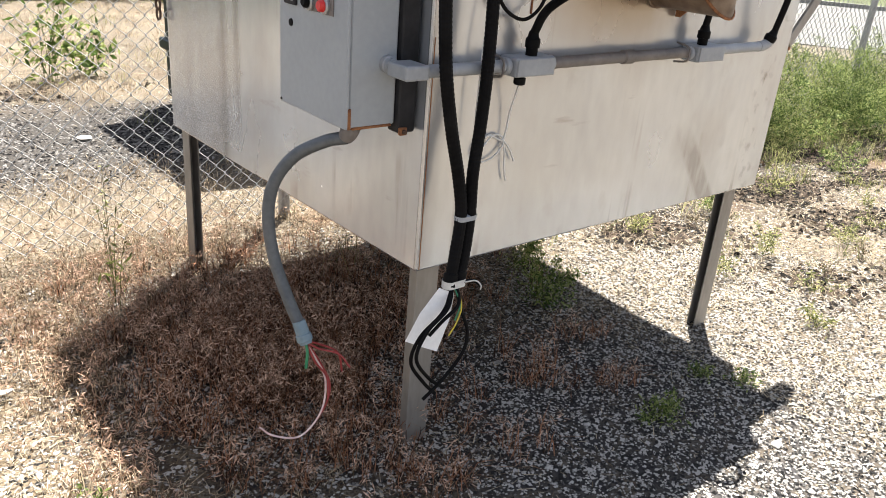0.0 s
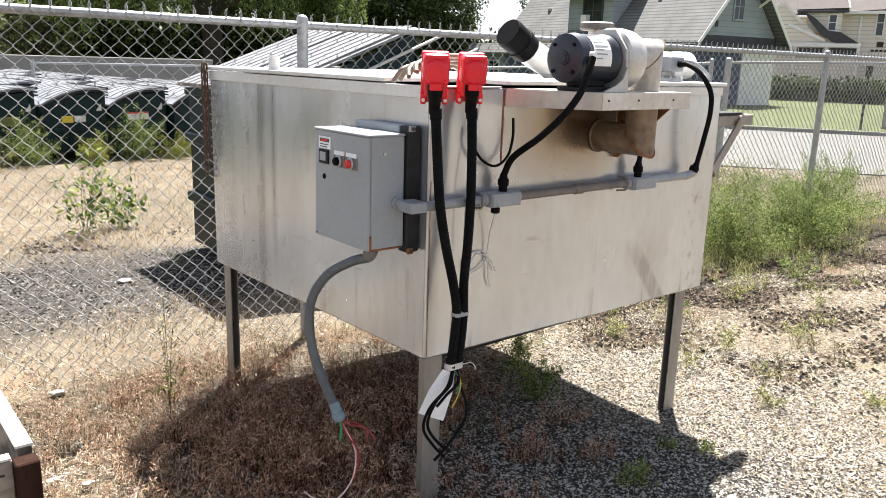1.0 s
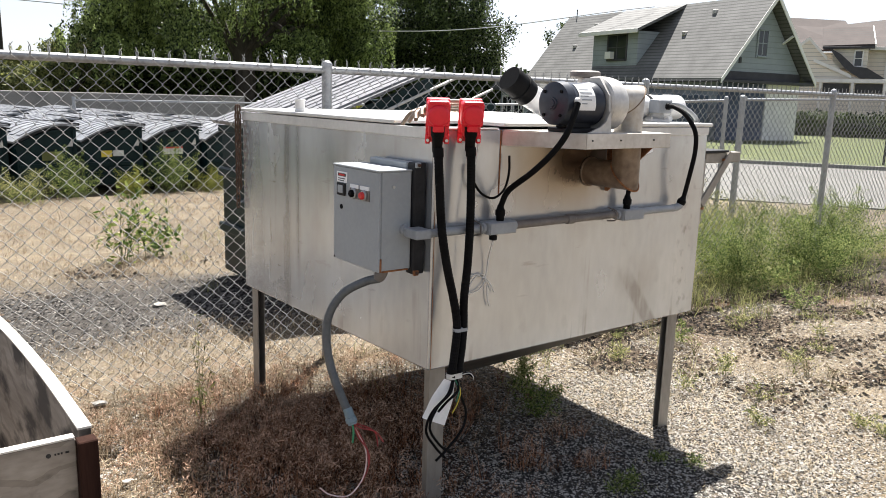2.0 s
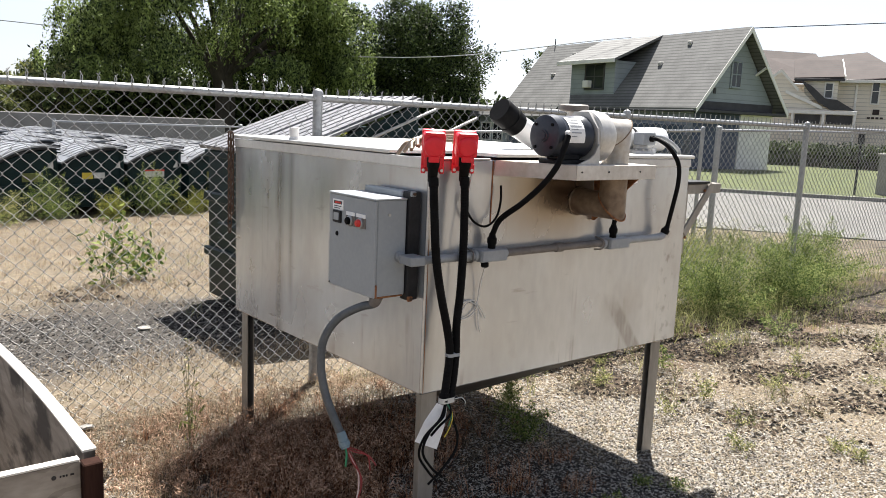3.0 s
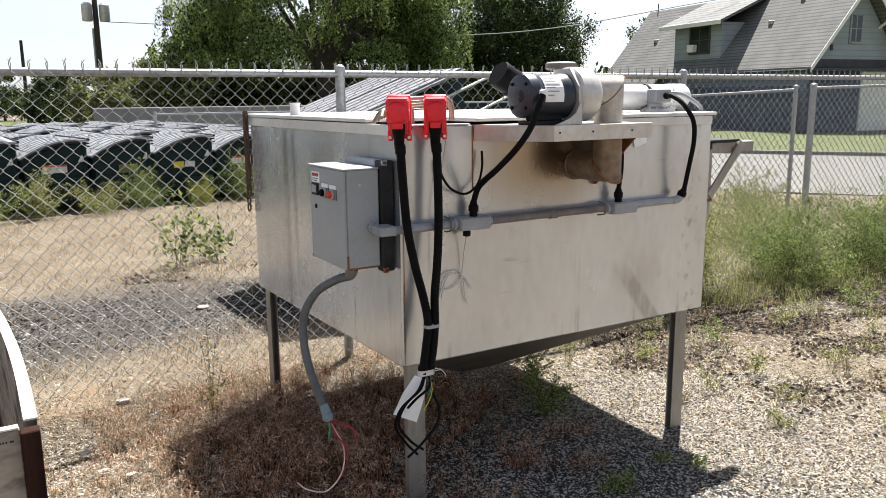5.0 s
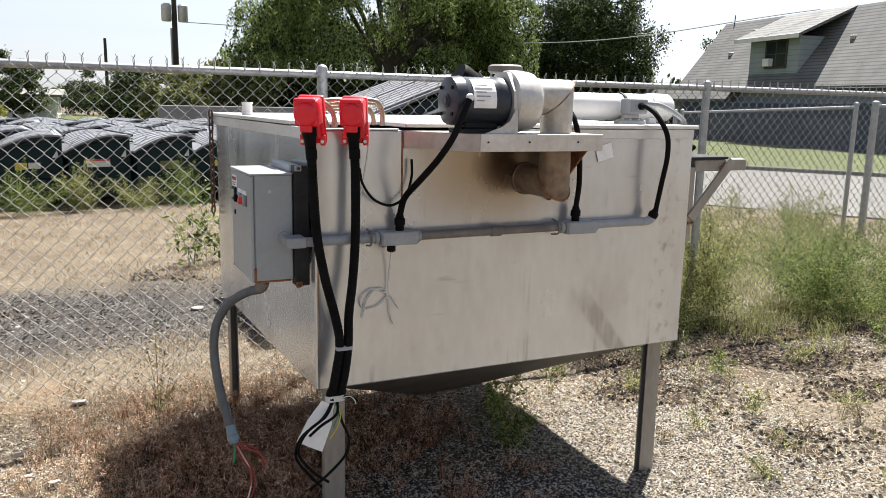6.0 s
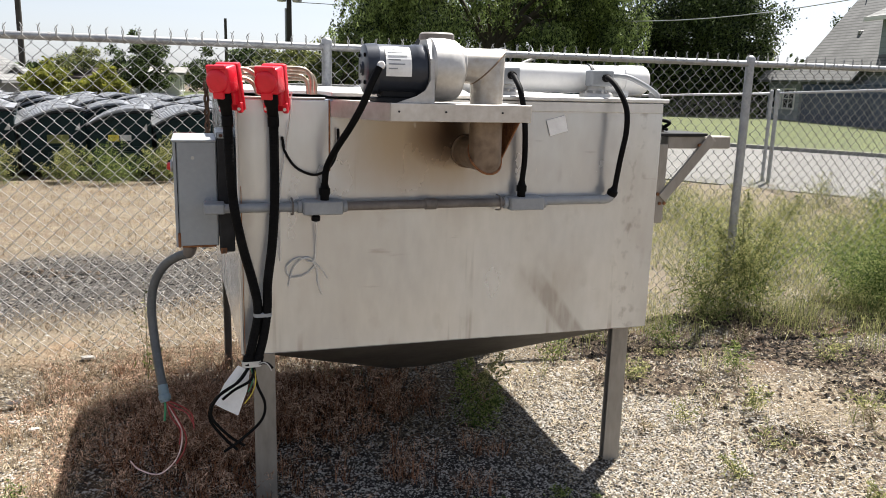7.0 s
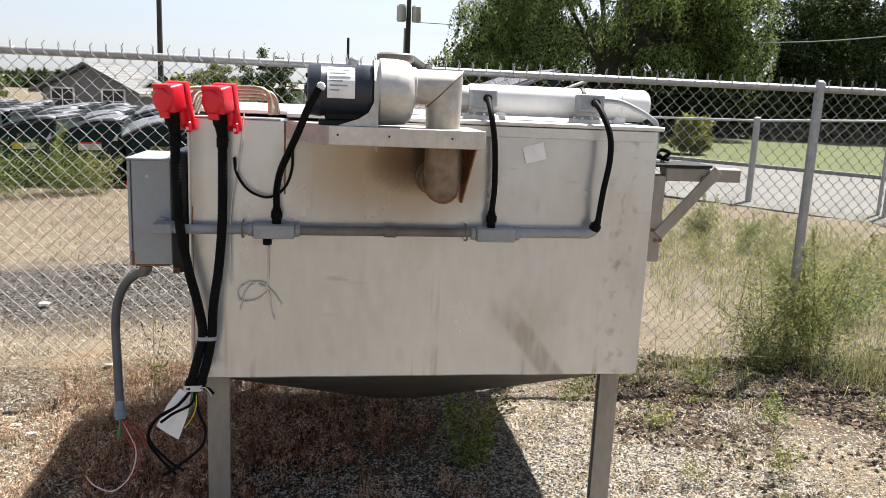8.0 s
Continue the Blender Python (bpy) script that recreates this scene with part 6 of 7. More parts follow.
for k in range(3):
    w = tube([(-10.0, 51.5, 11.2 - 0.5 * k), (-30, 46, 9.4 - 0.5 * k), (-60, 38, 10.6 - 0.5 * k)], 0.022, 5, 8)
    tagged(part("overhead_wire", w, BLACK_METAL), "thin dark overhead wire", "wire")
w = tube([(6.2, 49, 6.2), (22, 34, 4.9), (31.2, 24, 6.3)], 0.025, 5, 10)
tagged(part("overhead_wire", w, GALV), "pale overhead wire slung before the trees", "wire")
w = tube([(31.5, 18, 6.4), (42, 14, 7.6), (60, 9, 9.8)], 0.022, 5, 8)
tagged(part("overhead_wire", w, BLACK_METAL), "thin dark overhead wire", "wire")

# ---- trees ----
def tree(name, x, y, h, rx, rz, trunk_h, leafm, count, leaf, droop, seed, label, clumps=110, squash=1.0, low=0.0):
    gen = np.random.default_rng(seed)
    ob = thing(name, (x, y, 0), label, "tree")
    tr = 0.035 * h
    part("trunk", tube([(x, y, -0.2), (x + 0.1 * tr, y, trunk_h * 0.5), (x - 0.3 * tr, y, trunk_h)], tr, 10, 4), BARK, ob, smooth=True)
    cz = h - rz
    for k in range(9):
        a = 2 * math.pi * k / 9 + gen.uniform(-0.3, 0.3)
        q = gen.uniform(0.45, 0.8)
        part("limb", lathe((x - 0.3 * tr, y, trunk_h * gen.uniform(0.7, 0.98)), (x + rx * q * math.cos(a), y + rx * q * math.sin(a), cz + rz * gen.uniform(-0.2, 0.7)), [(0, tr * 0.5), (0.5, tr * 0.28), (1, tr * 0.08)], 7), BARK, ob, smooth=True)
    d = gen.normal(0, 1, (clumps, 3))
    d /= np.linalg.norm(d, axis=1)[:, None]
    rad = gen.uniform(0.25, 1.0, clumps) ** 0.45 * (1 + 0.16 * np.sin(3 * np.arctan2(d[:, 1], d[:, 0]) + seed) + gen.normal(0, 0.07, clumps))
    c = d * rad[:, None] * np.array([rx, rx * squash, rz]) + np.array([x, y, cz])
    c[:, 2] = np.maximum(c[:, 2], low + gen.uniform(0, 1.2, clumps))
    per = count // clumps
    spread = np.array([0.085 * rx, 0.085 * rx, 0.075 * rz]) if droop < 0.5 else np.array([0.052 * rx, 0.052 * rx, 0.13 * rz])
    pts = np.repeat(c, per, 0) + gen.normal(0, 1, (clumps * per, 3)) * spread
    pts[:, 2] = np.maximum(pts[:, 2], 0.25 + low * 0.6)
    v, f = leaves(pts, np.full(len(pts), leaf), droop, gen, 0.22)
    array_mesh("crown", v, f, leafm, ob)
    return ob

def willow(x, y, h, rx, ry, leafm, seed, label):
    """A weeping crown: lumps of hanging strands, each strand set with narrow leaves."""
    gen = np.random.default_rng(seed)
    ob = thing("willow_tree", (x, y, 0), label, "tree")
    part("trunk", tube([(x, y, -0.2), (x + 0.2, y, 2.0), (x - 0.1, y, 4.2)], 0.5, 12, 4), BARK, ob, smooth=True)
    lumps = []
    for k in range(92):
        a = gen.uniform(0, 2 * math.pi)
        q = gen.uniform(0.1, 1.0) ** 0.5
        lz = 2.9 + (h - 2.9) * gen.uniform(0.12, 1.0) * (1 - 0.62 * q ** 3)
        lumps.append((x + rx * 0.88 * q * math.cos(a), y + ry * 0.88 * q * math.sin(a), lz, gen.uniform(0.5, 1.45)))
    for k in range(14):
        lx, ly, lz, lr = lumps[k * 5]
        part("limb", tube([(x - 0.1, y, gen.uniform(2.8, 4.0)), ((x + lx) / 2, (y + ly) / 2, (3.6 + lz) / 2 + 1.0), (lx, ly, lz)], 0.12, 7, 4), BARK, ob, smooth=True)
    pts = []
    for lx, ly, lz, lr in lumps:
        n = int(70 * lr * lr)
        d = gen.normal(0, 1, (n, 3))
        d /= np.linalg.norm(d, axis=1)[:, None]
        d[:, 2] = np.abs(d[:, 2]) * 0.75
        top = np.array([lx, ly, lz]) + d * lr * gen.uniform(0.6, 1.05, n)[:, None]
        length = gen.uniform(0.5, 2.0, n) * (0.6 + 0.4 * lr)
        per = 32
        t = gen.uniform(0, 1, (n, per))
        line = np.repeat(top[:, None, :], per, 1)
        line[:, :, 2] -= t * length[:, None]
        line[:, :, :2] += (d[:, None, :2] * 0.28 * np.sqrt(t)[:, :, None] * lr) + gen.normal(0, 0.045, (n, per, 2))
        pts.append(line.reshape(-1, 3))
    pts = np.concatenate(pts)
    pts = pts[pts[:, 2] > 1.5 + 0.7 * np.sin(pts[:, 0] * 1.3)]
    v, f = leaves(pts, np.full(len(pts), 0.15), 0.5, gen, 0.2)
    array_mesh("crown", v, f, leafm, ob)
    return ob


willow(14.7, 36.5, 13.0, 8.6, 5.8, LEAF_WILLOW, 3, "large weeping willow with hanging pale green foliage")
tree("tree", 29.4, 39.5, 9.2, 3.9, 4.2, 2.5, LEAF_DARK, 80000, 0.19, 0.1, 5, "dense dark green broad-leaved tree", 260, 1.0, 0.8)
tree("tree", 21.5, 44.0, 9.0, 5.0, 4.2, 2.5, LEAF_DARK, 20000, 0.32, 0.1, 7, "dark green tree behind the willow", 110, 1.0, 0.3)
tree("tree", 14.5, 48.0, 7.0, 5.0, 3.4, 2.0, LEAF_DARK, 18000, 0.32, 0.1, 8, "dark green tree in the shade of the willow", 110, 1.0, 0.2)
tree("tree", 33.8, 40.5, 4.6, 1.8, 2.0, 1.5, LEAF_OLIVE, 5000, 0.22, 0.1, 9, "small olive green tree beside the house", 50)
tree("tree", 44.5, 43.0, 7.2, 2.2, 3.0, 3.0, LEAF_DARK, 3500, 0.24, 0.1, 10, "thin dark tree behind the house", 60)
for k, (x, y, h, rx, lm) in enumerate(((2.5, 47, 3.3, 2.0, LEAF_DARK), (6.8, 38, 3.6, 2.6, LEAF_OLIVE), (-3.6, 57, 3.95, 1.9, LEAF_DARK), (-8.7, 66.5, 3.6, 2.2, LEAF_OLIVE), (-6.4, 36.7, 1.9, 1.1, LEAF_YELLOW), (-4.2, 37, 1.7, 1.1, LEAF_YELLOW), (-18.5, 44, 2.2, 1.6, LEAF_OLIVE), (4.2, 36, 3.0, 1.9, LEAF_OLIVE), (10.2, 56.4, 4.7, 1.3, LEAF_DARK), (12.8, 22.5, 1.35, 0.6, LEAF_YELLOW), (1.2, 70, 3.0, 2.6, LEAF_DARK))):
    tree("shrub" if h < 5 else "tree", x, y, h, rx, h * 0.49, h * 0.3, lm, 9000, 0.13 + 0.02 * h, 0.1, 30 + k, {LEAF_DARK: "dark green shrub in the distance", LEAF_OLIVE: "olive green shrub in the distance", LEAF_YELLOW: "yellow-green shrub beyond the wall"}[lm] if h < 5 else "dark green distant tree", 75)

# a dense hedge under the trees, and a far line of trees
def hedge(name, x0, y0, x1, y1, h, deep, n, leaf, mat, seed, label):
    gen = np.random.default_rng(seed)
    s = gen.uniform(0, 1, n)
    wave = h * (0.78 + 0.12 * np.sin(s * 37 + seed) + 0.10 * np.sin(s * 91))
    p = np.stack([x0 + (x1 - x0) * s, y0 + (y1 - y0) * s, gen.uniform(0, 1, n) ** 0.7 * wave], 1)
    p[:, :2] += gen.normal(0, deep, (n, 2))
    v, f = leaves(p, np.full(n, leaf), 0.1, gen, 0.28)
    ob = array_mesh(name, v, f, mat)
    return tagged(ob, label, "hedge", kind="stuff")


hedge("hedge", 8.5, 41, 36, 37, 3.6, 0.7, 42000, 0.34, LEAF_DARK, 71, "dense dark green hedge below the trees")
hedge("hedge", 40.4, 21.6, 43.6, 14.2, 1.45, 0.4, 12000, 0.2, LEAF_DARK, 75, "dark green hedge before the cream house")
hedge("far_trees", -70, 150, 130, 120, 3.0, 3.0, 26000, 1.1, LEAF_DARK, 72, "far line of dark green trees")
hedge("far_trees", 60, 60, 150, -10, 6.0, 2.0, 12000, 0.9, LEAF_DARK, 73, "far line of dark green trees beyond the houses")

# ---- weeds, dry grass, gravel ----
def bush(name, x, y, h, r, n, mat, seed, label, category="weed", stemmat=PALE_WEED, leaf=0.0, slim=0.13):
    """A feathery weed: thin curved stems with side twigs, set with small narrow leaves that point every way."""
    gen = np.random.default_rng(seed)
    ob = thing(name, (x, y, 0), label, category)
    stems = max(5, int(34 * r))
    pts, sizes = [], []
    for k in range(stems):
        a, q = gen.uniform(0, 2 * np.pi), gen.uniform(0.15, 1) * r
        top = h * gen.uniform(0.5, 1.0) * (1 - 0.35 * (q / r) ** 2)
        A = np.array([x + gen.normal(0, 0.12 * r), y + gen.normal(0, 0.12 * r), -0.02])
        B = np.array([x + q * math.cos(a), y + q * math.sin(a), top])
        M_ = A * 0.6 + B * 0.4 + np.array([0, 0, top * 0.22])
        part("stem", tube([A, M_, B], min(0.0012 + 0.0009 * h, 0.0006 + 0.008 * r), 4, 4), stemmat, ob)
        per = max(1, n // stems)
        t = gen.uniform(0.12, 1.0, per)[:, None]
        line = (1 - t) ** 2 * A + 2 * t * (1 - t) * M_ + t * t * B
        side = gen.normal(0, 1, (per, 3)) * np.array([1, 1, 0.6]) * (0.20 * r + 0.02) * (1.05 - t)
        pts.append(line + side)
    pts = np.concatenate(pts)
    pts[:, 2] = np.maximum(pts[:, 2], 0.012)
    v, f = leaves(pts, np.full(len(pts), leaf or 0.018 + 0.016 * h), -0.08, gen, slim)
    tagged(array_mesh("foliage", v, f, mat, ob), kind="stuff")
    # darker leaves in the lower third imitate the shade inside tall weeds
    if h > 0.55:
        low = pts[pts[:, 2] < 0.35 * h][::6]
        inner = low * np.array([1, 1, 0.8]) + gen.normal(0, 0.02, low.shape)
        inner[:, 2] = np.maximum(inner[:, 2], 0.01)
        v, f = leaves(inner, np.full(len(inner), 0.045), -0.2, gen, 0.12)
        tagged(array_mesh("inner_foliage", v, f, GREEN_WEED, ob, "darker green inner leaves imitating the weed's inner shade"), kind="stuff")
    return ob

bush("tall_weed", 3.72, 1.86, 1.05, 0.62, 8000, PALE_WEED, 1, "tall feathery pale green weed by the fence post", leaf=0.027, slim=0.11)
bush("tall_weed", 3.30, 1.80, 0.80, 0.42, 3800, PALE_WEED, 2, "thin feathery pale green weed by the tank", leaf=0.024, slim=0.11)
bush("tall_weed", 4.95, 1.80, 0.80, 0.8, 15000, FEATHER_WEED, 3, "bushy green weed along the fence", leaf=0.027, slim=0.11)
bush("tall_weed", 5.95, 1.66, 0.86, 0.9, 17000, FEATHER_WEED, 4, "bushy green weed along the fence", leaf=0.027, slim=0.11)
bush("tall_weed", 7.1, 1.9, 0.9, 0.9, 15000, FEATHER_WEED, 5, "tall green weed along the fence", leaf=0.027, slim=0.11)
bush("tall_weed", 4.6, 2.9, 0.6, 0.8, 4200, PALE_WEED, 6, "pale weed behind the fence")
bush("tall_weed", 6.4, 3.2, 0.7, 0.9, 5000, PALE_WEED, 7, "pale weed behind the fence")
field = np.random.default_rng(404)
for k in range(22):
    wx, wy = field.uniform(3.6, 9.0), field.uniform(2.3, 6.8)
    bush("weed", wx, wy, field.uniform(0.35, 0.75), field.uniform(0.35, 0.6), 1900, (PALE_WEED, PALE_WEED, GREEN_WEED)[k % 3], 420 + k, "tall pale green weed behind the fence" if k % 3 < 2 else "green weed behind the fence")
bush("weed", 4.57, 0.90, 0.27, 0.2, 900, FEATHER_WEED, 12, "low bushy green weed standing alone in the gravel")
bush("weed", 0.36, 5.5, 0.98, 0.50, 260, GREEN_WEED, 8, "leafy green weed standing in the straw", leaf=0.07, slim=0.2)
bush("weed", 0.72, 5.7, 0.5, 0.35, 190, GREEN_WEED, 9, "leafy green weed standing in the straw", leaf=0.07, slim=0.24)
for k, (x, y, h, r, mt) in enumerate(((-0.6, 9.4, 0.9, 0.4, PALE_WEED), (0.9, 9.6, 0.8, 0.5, GREEN_WEED), (2.4, 9.7, 0.9, 0.5, GREEN_WEED), (-3.4, 8.8, 1.1, 0.6, GREEN_WEED), (-4.6, 8.4, 1.0, 0.6, GREEN_WEED), (3.6, 10.0, 0.7, 0.5, PALE_WEED), (-2.0, 9.2, 0.7, 0.4, PALE_WEED), (1.7, 9.3, 0.5, 0.4, LEAF_YELLOW), (-4.0, 8.3, 1.0, 0.8, GREEN_WEED), (-2.9, 8.9, 0.8, 0.6, PALE_WEED), (-1.3, 9.0, 0.8, 0.6, GREEN_WEED), (-5.4, 7.9, 1.0, 0.8, GREEN_WEED), (0.2, 9.3, 0.6, 0.5, PALE_WEED), (3.0, 9.6, 0.5, 0.4, LEAF_YELLOW))):
    bush("weed", x, y + 0.75, h, r * 1.15, 3600, mt, 50 + k, "green weed growing against the containers")
for k, (x, y, h, r, n, mt) in enumerate(((0.88, -0.30, 0.09, 0.12, 260, GREEN_WEED), (1.10, 0.55, 0.34, 0.20, 700, GREEN_WEED), (1.28, 0.86, 0.30, 0.18, 420, PALE_WEED), (1.32, -0.34, 0.07, 0.06, 90, GREEN_WEED), (1.22, -0.22, 0.06, 0.05, 80, GREEN_WEED), (2.2, 0.9, 0.16, 0.14, 200, PALE_WEED), (2.6, 0.35, 0.15, 0.13, 180, PALE_WEED), (2.9, 0.9, 0.2, 0.16, 220, GREEN_WEED), (2.3, 1.6, 0.2, 0.16, 220, PALE_WEED), (3.2, 0.2, 0.14, 0.12, 160, PALE_WEED), (2.05, -0.25, 0.10, 0.10, 130, PALE_WEED), (2.5, -0.6, 0.09, 0.10, 120, PALE_WEED), (2.75, 1.35, 0.26, 0.2, 260, GREEN_WEED), (-0.84, 0.22, 0.13, 0.05, 60, GREEN_WEED), (-0.42, 1.37, 0.66, 0.07, 45, PALE_WEED), (1.9, 1.3, 0.2, 0.16, 200, GREEN_WEED), (3.6, 0.9, 0.22, 0.2, 260, PALE_WEED), (-1.0, -0.55, 0.06, 0.07, 70, GREEN_WEED))):
    bush("weed", x, y, h, r, n * 2, mt, 80 + k, "small green weed in the gravel" if h < 0.3 else "green weed at the edge of the tank's shadow")
for k, (x, y, s) in enumerate(((0.12, 3.72, 0.06), (-0.78, 1.91, 0.045), (-1.05, 1.30, 0.035), (1.08, -0.62, 0.028), (-0.35, 2.6, 0.04), (2.4, 2.4, 0.04), (-1.6, 3.3, 0.05), (-1.0, 1.05, 0.03), (-0.9, 0.95, 0.025), (0.62, 0.25, 0.018), (1.9, -0.5, 0.02))):
    bm = bmesh.new()
    bmesh.ops.create_icosphere(bm, subdivisions=2, radius=1.0)
    gen = np.random.default_rng(200 + k)
    for vtx in bm.verts:
        vtx.co *= 1 + 0.45 * noise.noise(vtx.co * 1.6 + Vector((k * 3.1, 0, 0)))
        vtx.co = Vector((x + vtx.co.x * s * 0.95, y + vtx.co.y * s * 0.62, 0.002 + vtx.co.z * s * 0.24))
    tagged(part("stone", bm, CONCRETE_PALE, None, smooth=True), "pale flat stone lying on the gravel", "stone", "pale stones")

def scatter(name, pts, label, category, mat, v, f):
    ob = array_mesh(name, v, f, mat)
    tagged(ob, label, category, kind="stuff")
    return ob

def ground_points(n, x0, x1, y0, y1, gen):
    p = np.stack([gen.uniform(x0, x1, n), gen.uniform(y0, y1, n)], 1)
    keep = ~((p[:, 0] < -1.28) & (p[:, 0] > -2.68) & (p[:, 1] > -0.30) & (p[:, 1] < 1.78))
    edge = np.minimum(np.minimum(p[:, 0] - x0, x1 - p[:, 0]), np.minimum(p[:, 1] - y0, y1 - p[:, 1]))
    keep &= gen.uniform(0, 1, n) < (edge / min(0.6, 0.3 * (y1 - y0))) * (0.75 + 0.5 * np.sin(3.1 * p[:, 0] + 2.3 * np.sin(2.7 * p[:, 1])))+ 0.15
    keep &= edge > gen.uniform(0, 0.25, n)
    p = p[keep]
    return np.column_stack([p, ground_height(p[:, 0], p[:, 1]) - 0.012])

gw = np.random.default_rng(77)
for k in range(46):
    wx, wy = gw.uniform(1.9, 5.6), gw.uniform(-1.2, 2.0)
    wh = gw.uniform(0.04, 0.15)
    bush("weed", wx, wy, wh, gw.uniform(0.06, 0.15), 170, (PALE_WEED, STRAW, STRAW)[k % 3], 300 + k, "small pale green weed in the gravel" if k % 3 == 0 else "small dry straw-coloured weed in the gravel")
g1 = np.random.default_rng(21)
pts = np.concatenate([ground_points(84000, -2.7, 3.1, -1.75, 1.9, g1), ground_points(22000, -4.0, 6.5, -2.2, 6.5, g1), ground_points(3000, -3.5, 1.6, 2.6, 4.9, g1), ground_points(26000, 2.3, 5.8, -2.0, 2.4, g1)])
sz = g1.uniform(0.0042, 0.0105, len(pts)) * np.where(g1.uniform(0, 1, len(pts)) < 0.08, 1.5, 1.0) * 0.85
fine = ground_points(90000, -0.6, 3.0, -1.5, 1.1, g1)
pts = np.concatenate([pts, fine + np.array([0, 0, 0.003])])
sz = np.concatenate([sz, g1.uniform(0.0028, 0.0068, len(fine))])
v, f = stones(pts, sz, g1)
scatter("gravel", pts, "grey crushed gravel strewn over the yard", "gravel", STONE, v, f)
tp = ground_points(30000, -3.8, 1.8, 2.5, 4.95, g1)
tp = tp[np.abs(tp[:, 1] - 3.7 + 0.25 * np.sin(tp[:, 0] * 1.9)) < 1.05 + g1.normal(0, 0.12, len(tp))]
v, f = stones(tp, g1.uniform(0.006, 0.014, len(tp)), g1)
scatter("track_gravel", tp, "dark crushed stone of the track behind the fence", "gravel", TRACK_STONE, v, f)
# dark clods: litter, and shade that the airy weeds don't cast
mp_ = np.concatenate([ground_points(46000, 1.8, 6.6, 0.55, 2.2, g1), ground_points(16000, 2.2, 6.4, -0.7, 1.1, g1), ground_points(1500, -0.4, 1.2, 4.7, 5.4, g1), ground_points(1600, -3.2, -0.3, 3.7, 4.5, g1)])
mp_ = mp_[(np.sin(mp_[:, 0] * 5.1 + 2) + np.sin(mp_[:, 1] * 9.3 + mp_[:, 0] * 3.1) + g1.normal(0, 0.6, len(mp_))) > 0.35]
v, f = stones(mp_ + np.array([0, 0, 0.006]), g1.uniform(0.007, 0.022, len(mp_)), g1)
scatter("leaf_mould", mp_, "dark clods and litter, doubling as shade below the weeds", "soil", LITTER_SHADE, v, f)
# bleached straw lying flat, thin on the grey track
pts = np.concatenate([ground_points(20000, 1.0, 5.0, -1.6, 1.7, g1), ground_points(24000, -2.4, 3.2, -1.2, 2.2, g1), ground_points(60000, -4.5, 8.0, -1.2, 10.0, g1)])
inside = (np.abs(pts[:, 1] - 3.75) < 0.9) & (g1.uniform(0, 1, len(pts)) < 0.8)
shade = (pts[:, 0] > 0.3) & (pts[:, 0] < 1.3) & (pts[:, 1] < 0.3) & (g1.uniform(0, 1, len(pts)) < 0.85)
pts = pts[~inside & ~shade]
n = len(pts)
v, f = blades(pts + np.array([0, 0, 0.006]), g1.uniform(0.008, 0.022, n), g1.uniform(1.0, 2.8, n), g1.uniform(0.0016, 0.0038, n), g1, 1.3)
scatter("straw", pts, "bleached straw lying over the gravel", "straw", STRAW, v, f)


def patch(n, cx, cy, sx, sy, gen):
    p = np.stack([gen.normal(cx, sx, n), gen.normal(cy, sy, n)], 1)
    keep = ~((p[:, 0] < -1.27) & (p[:, 1] > -0.32) & (p[:, 1] < 1.78))
    p = p[keep]
    return np.column_stack([p, ground_height(p[:, 0], p[:, 1]) - 0.015])


def tufts(name, clump, per, spread, h0, h1, label, category, mat, gen, heads, headmat=None):
    """Grass tufts: bent blades, and fluffy heads of small upright bristles near their tops."""
    hh = np.repeat(gen.uniform(h0, h1, len(clump)), per)
    pts = np.repeat(clump, per, 0)
    pts[:, :2] += gen.normal(0, spread, (len(pts), 2))
    n = len(pts)
    v1, f1 = blades(pts, hh * gen.uniform(0.5, 1.1, n), gen.uniform(0.15, 1.3, n), gen.uniform(0.0016, 0.0034, n), gen)
    bunch = np.repeat(clump, max(1, heads // 12), 0)
    bunch = bunch + np.column_stack([gen.normal(0, spread * 1.3, (len(bunch), 2)), gen.uniform(0.35, 1.0, len(bunch)) * gen.uniform(h0, h1, len(bunch))])
    pick = np.repeat(bunch, 15, 0) + gen.normal(0, 1, (len(bunch) * 15, 3)) * np.array([0.010, 0.010, 0.012])
    v2, f2 = leaves(pick, gen.uniform(0.012, 0.026, len(pick)), 0.18, gen, 0.075)
    f2 = np.concatenate([f2[:, [0, 1, 2]], f2[:, [0, 2, 3]]])
    if headmat:
        scatter(name, pts, label, category, mat, v1, f1)
        scatter("seed_heads", pick, "faded tan seed heads of the " + name.replace("_", " "), category, headmat, v2, f2)
    else:
        scatter(name, pts, label, category, mat, np.concatenate([v1, v2]), np.concatenate([f1, f2 + len(v1)]))


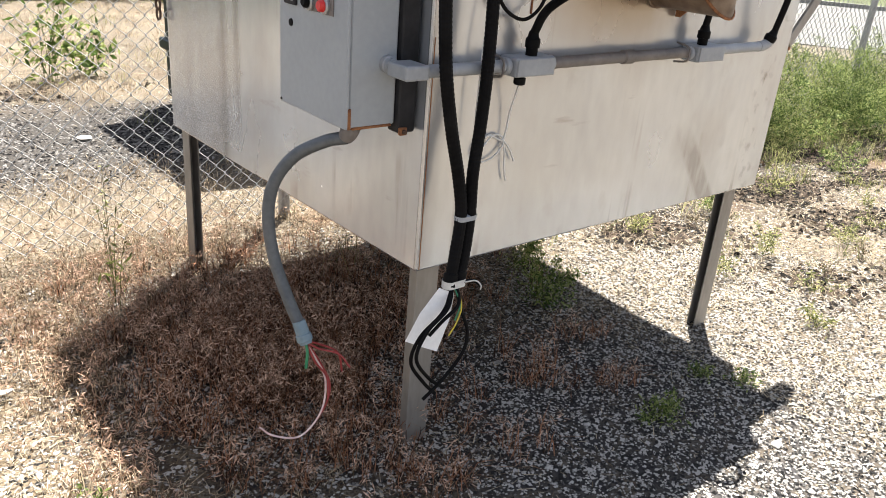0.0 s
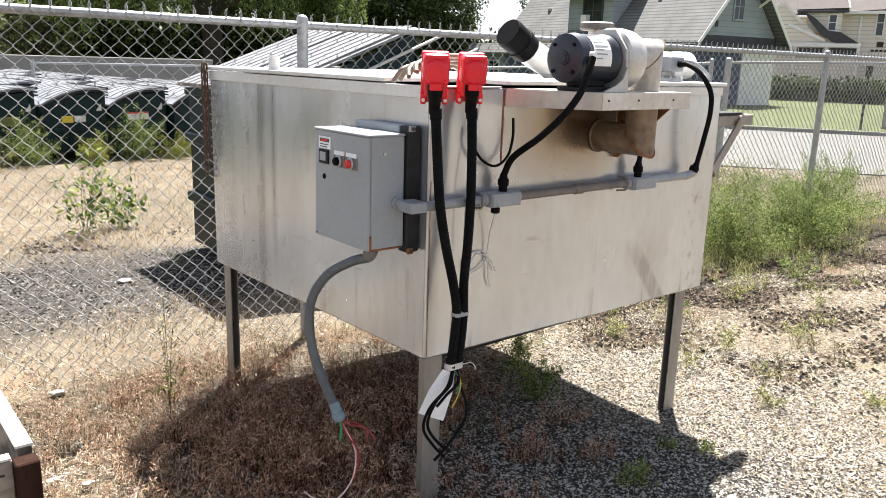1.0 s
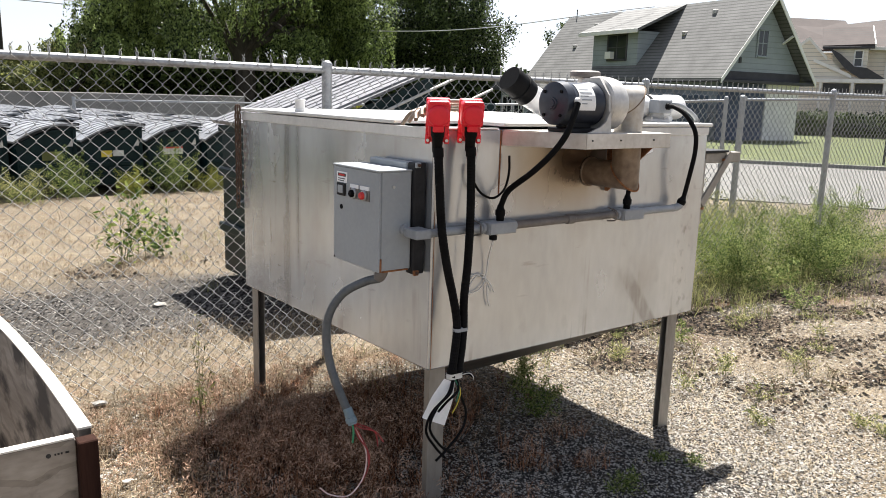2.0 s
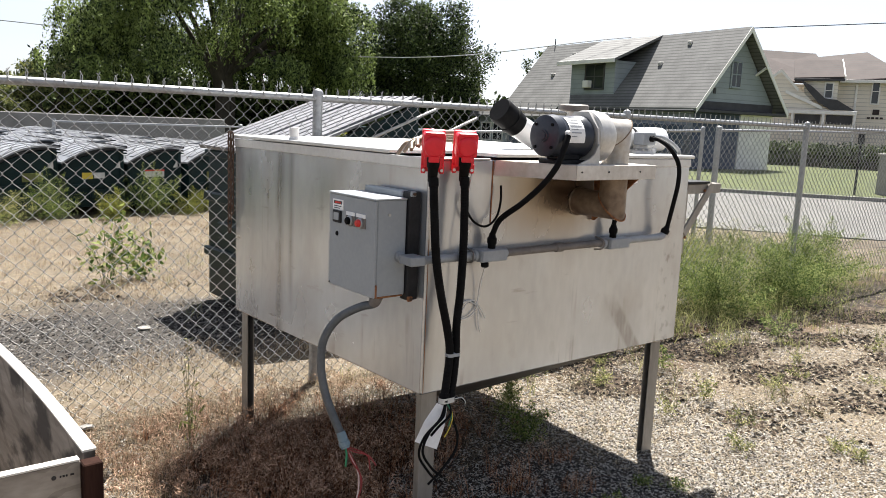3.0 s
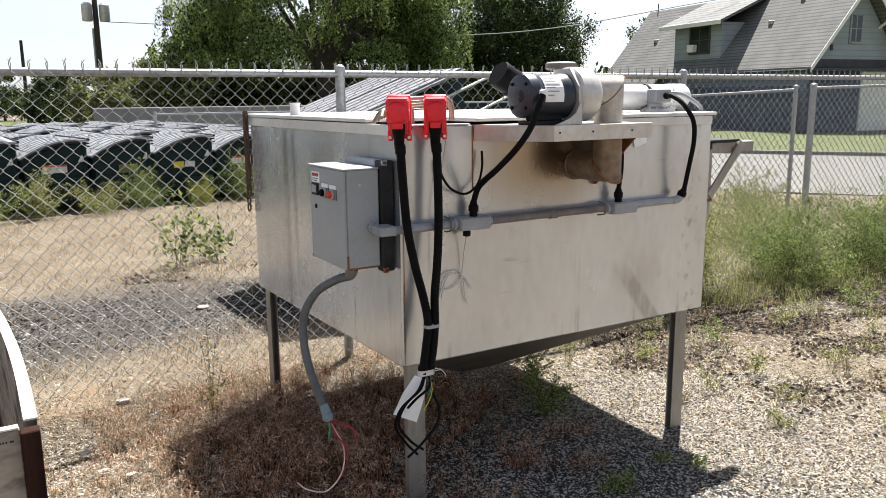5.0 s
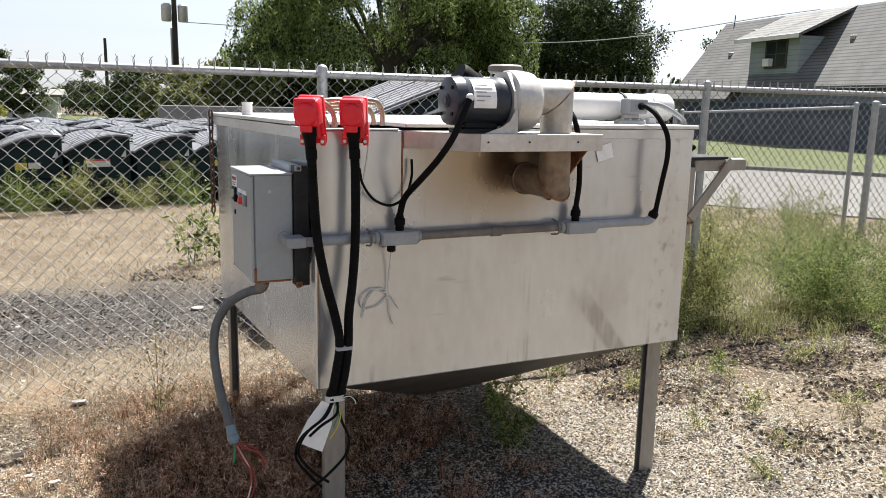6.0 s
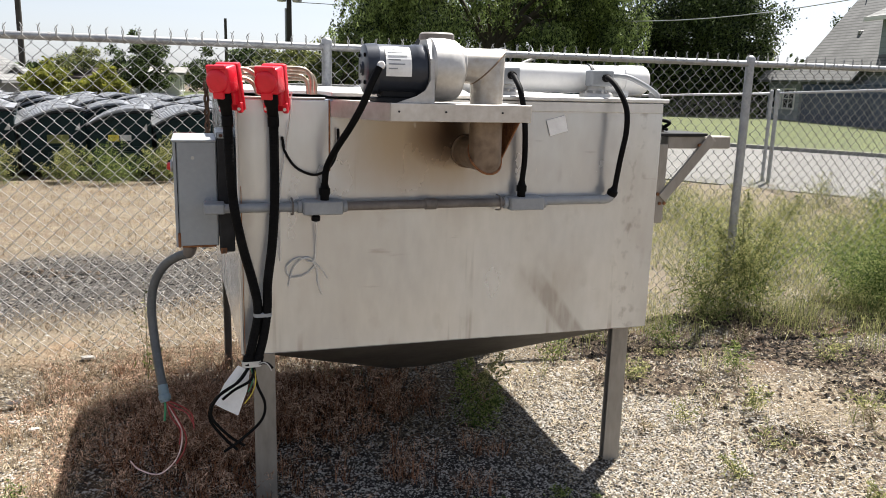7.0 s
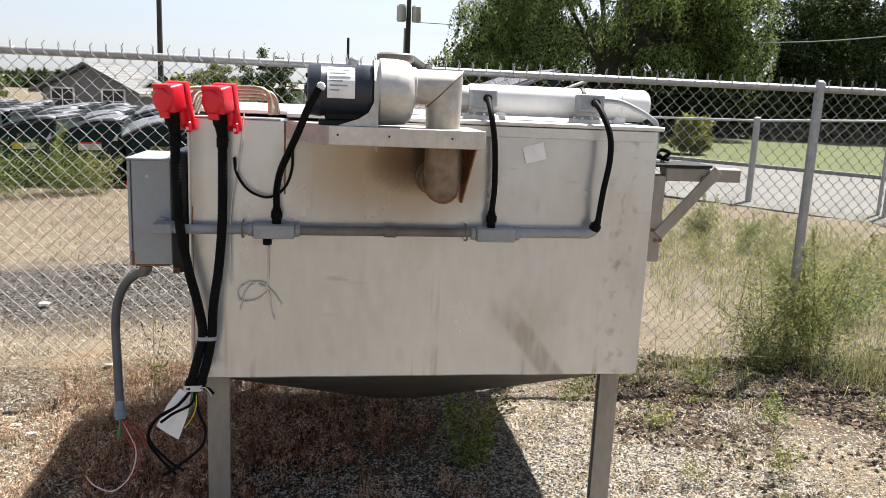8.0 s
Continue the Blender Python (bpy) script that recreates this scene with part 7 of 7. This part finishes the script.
clump = np.concatenate([patch(520, -0.05, 0.72, 0.25, 0.38, g1), patch(120, 0.55, 0.95, 0.30, 0.30, g1), patch(14, 0.62, 0.05, 0.05, 0.06, g1), patch(14, 0.85, -0.12, 0.08, 0.05, g1), patch(10, 0.35, -0.2, 0.05, 0.05, g1), patch(12, 1.0, 0.25, 0.06, 0.05, g1)])
clump = clump[~((clump[:, 0] > 0.12) & (clump[:, 1] < 0.42) & (g1.uniform(0, 1, len(clump)) < 0.75))]
tufts("dry_grass", clump, 22, 0.022, 0.05, 0.19, "dry red-brown grass tufts under the tank", "grass", BROWN_GRASS, g1, 58, SEED_HEAD)
clump = np.concatenate([patch(160, -0.25, 1.75, 0.45, 0.2, g1), patch(60, -0.7, 1.2, 0.12, 0.4, g1), patch(70, 0.5, 1.9, 0.5, 0.2, g1), patch(40, -0.55, -0.05, 0.15, 0.15, g1)])
edge_clump = np.concatenate([patch(150, -0.55, 1.2, 0.32, 0.22, g1), patch(60, -0.2, 1.75, 0.4, 0.15, g1), patch(30, -0.75, 0.35, 0.1, 0.25, g1)])
tufts("dry_grass", clump, 12, 0.03, 0.015, 0.05, "dead tan grass in the sun beside the tank", "grass", TAN_GRASS, g1, 30)
tufts("dry_grass", edge_clump, 16, 0.026, 0.04, 0.13, "tufts of dead tan grass at the shadow's edge", "grass", TAN_GRASS, g1, 48, SEED_HEAD)
clump = np.concatenate([patch(260, -0.9, 2.1, 0.9, 0.3, g1), patch(160, 0.4, 2.2, 1.2, 0.3, g1), patch(240, 2.6, 0.9, 0.8, 0.8, g1), patch(120, -1.0, 0.5, 0.15, 0.8, g1)])
tufts("dry_grass", clump, 10, 0.035, 0.012, 0.05, "pale dry grass along the fence", "grass", STRAW, g1, 14)
clump = np.concatenate([patch(260, 5.0, 1.75, 1.4, 0.3, g1), patch(420, 6.8, 3.2, 1.7, 1.0, g1), patch(1100, 5.8, 5.2, 1.7, 2.0, g1)])
tufts("wild_grass", clump, 20, 0.06, 0.08, 0.34, "pale green wild grass along the fence", "grass", PALE_WEED, g1, 24)

yard = np.concatenate([ground_points(2600, -6.5, 5.5, 4.6, 10.2, g1), ground_points(500, -3.5, 2.5, 2.3, 3.2, g1), patch(90, 0.3, 5.1, 0.5, 0.25, g1)])
tufts("dry_grass", yard, 12, 0.06, 0.03, 0.10, "dead tan grass scattered over the yard", "grass", TAN_GRASS, g1, 12)
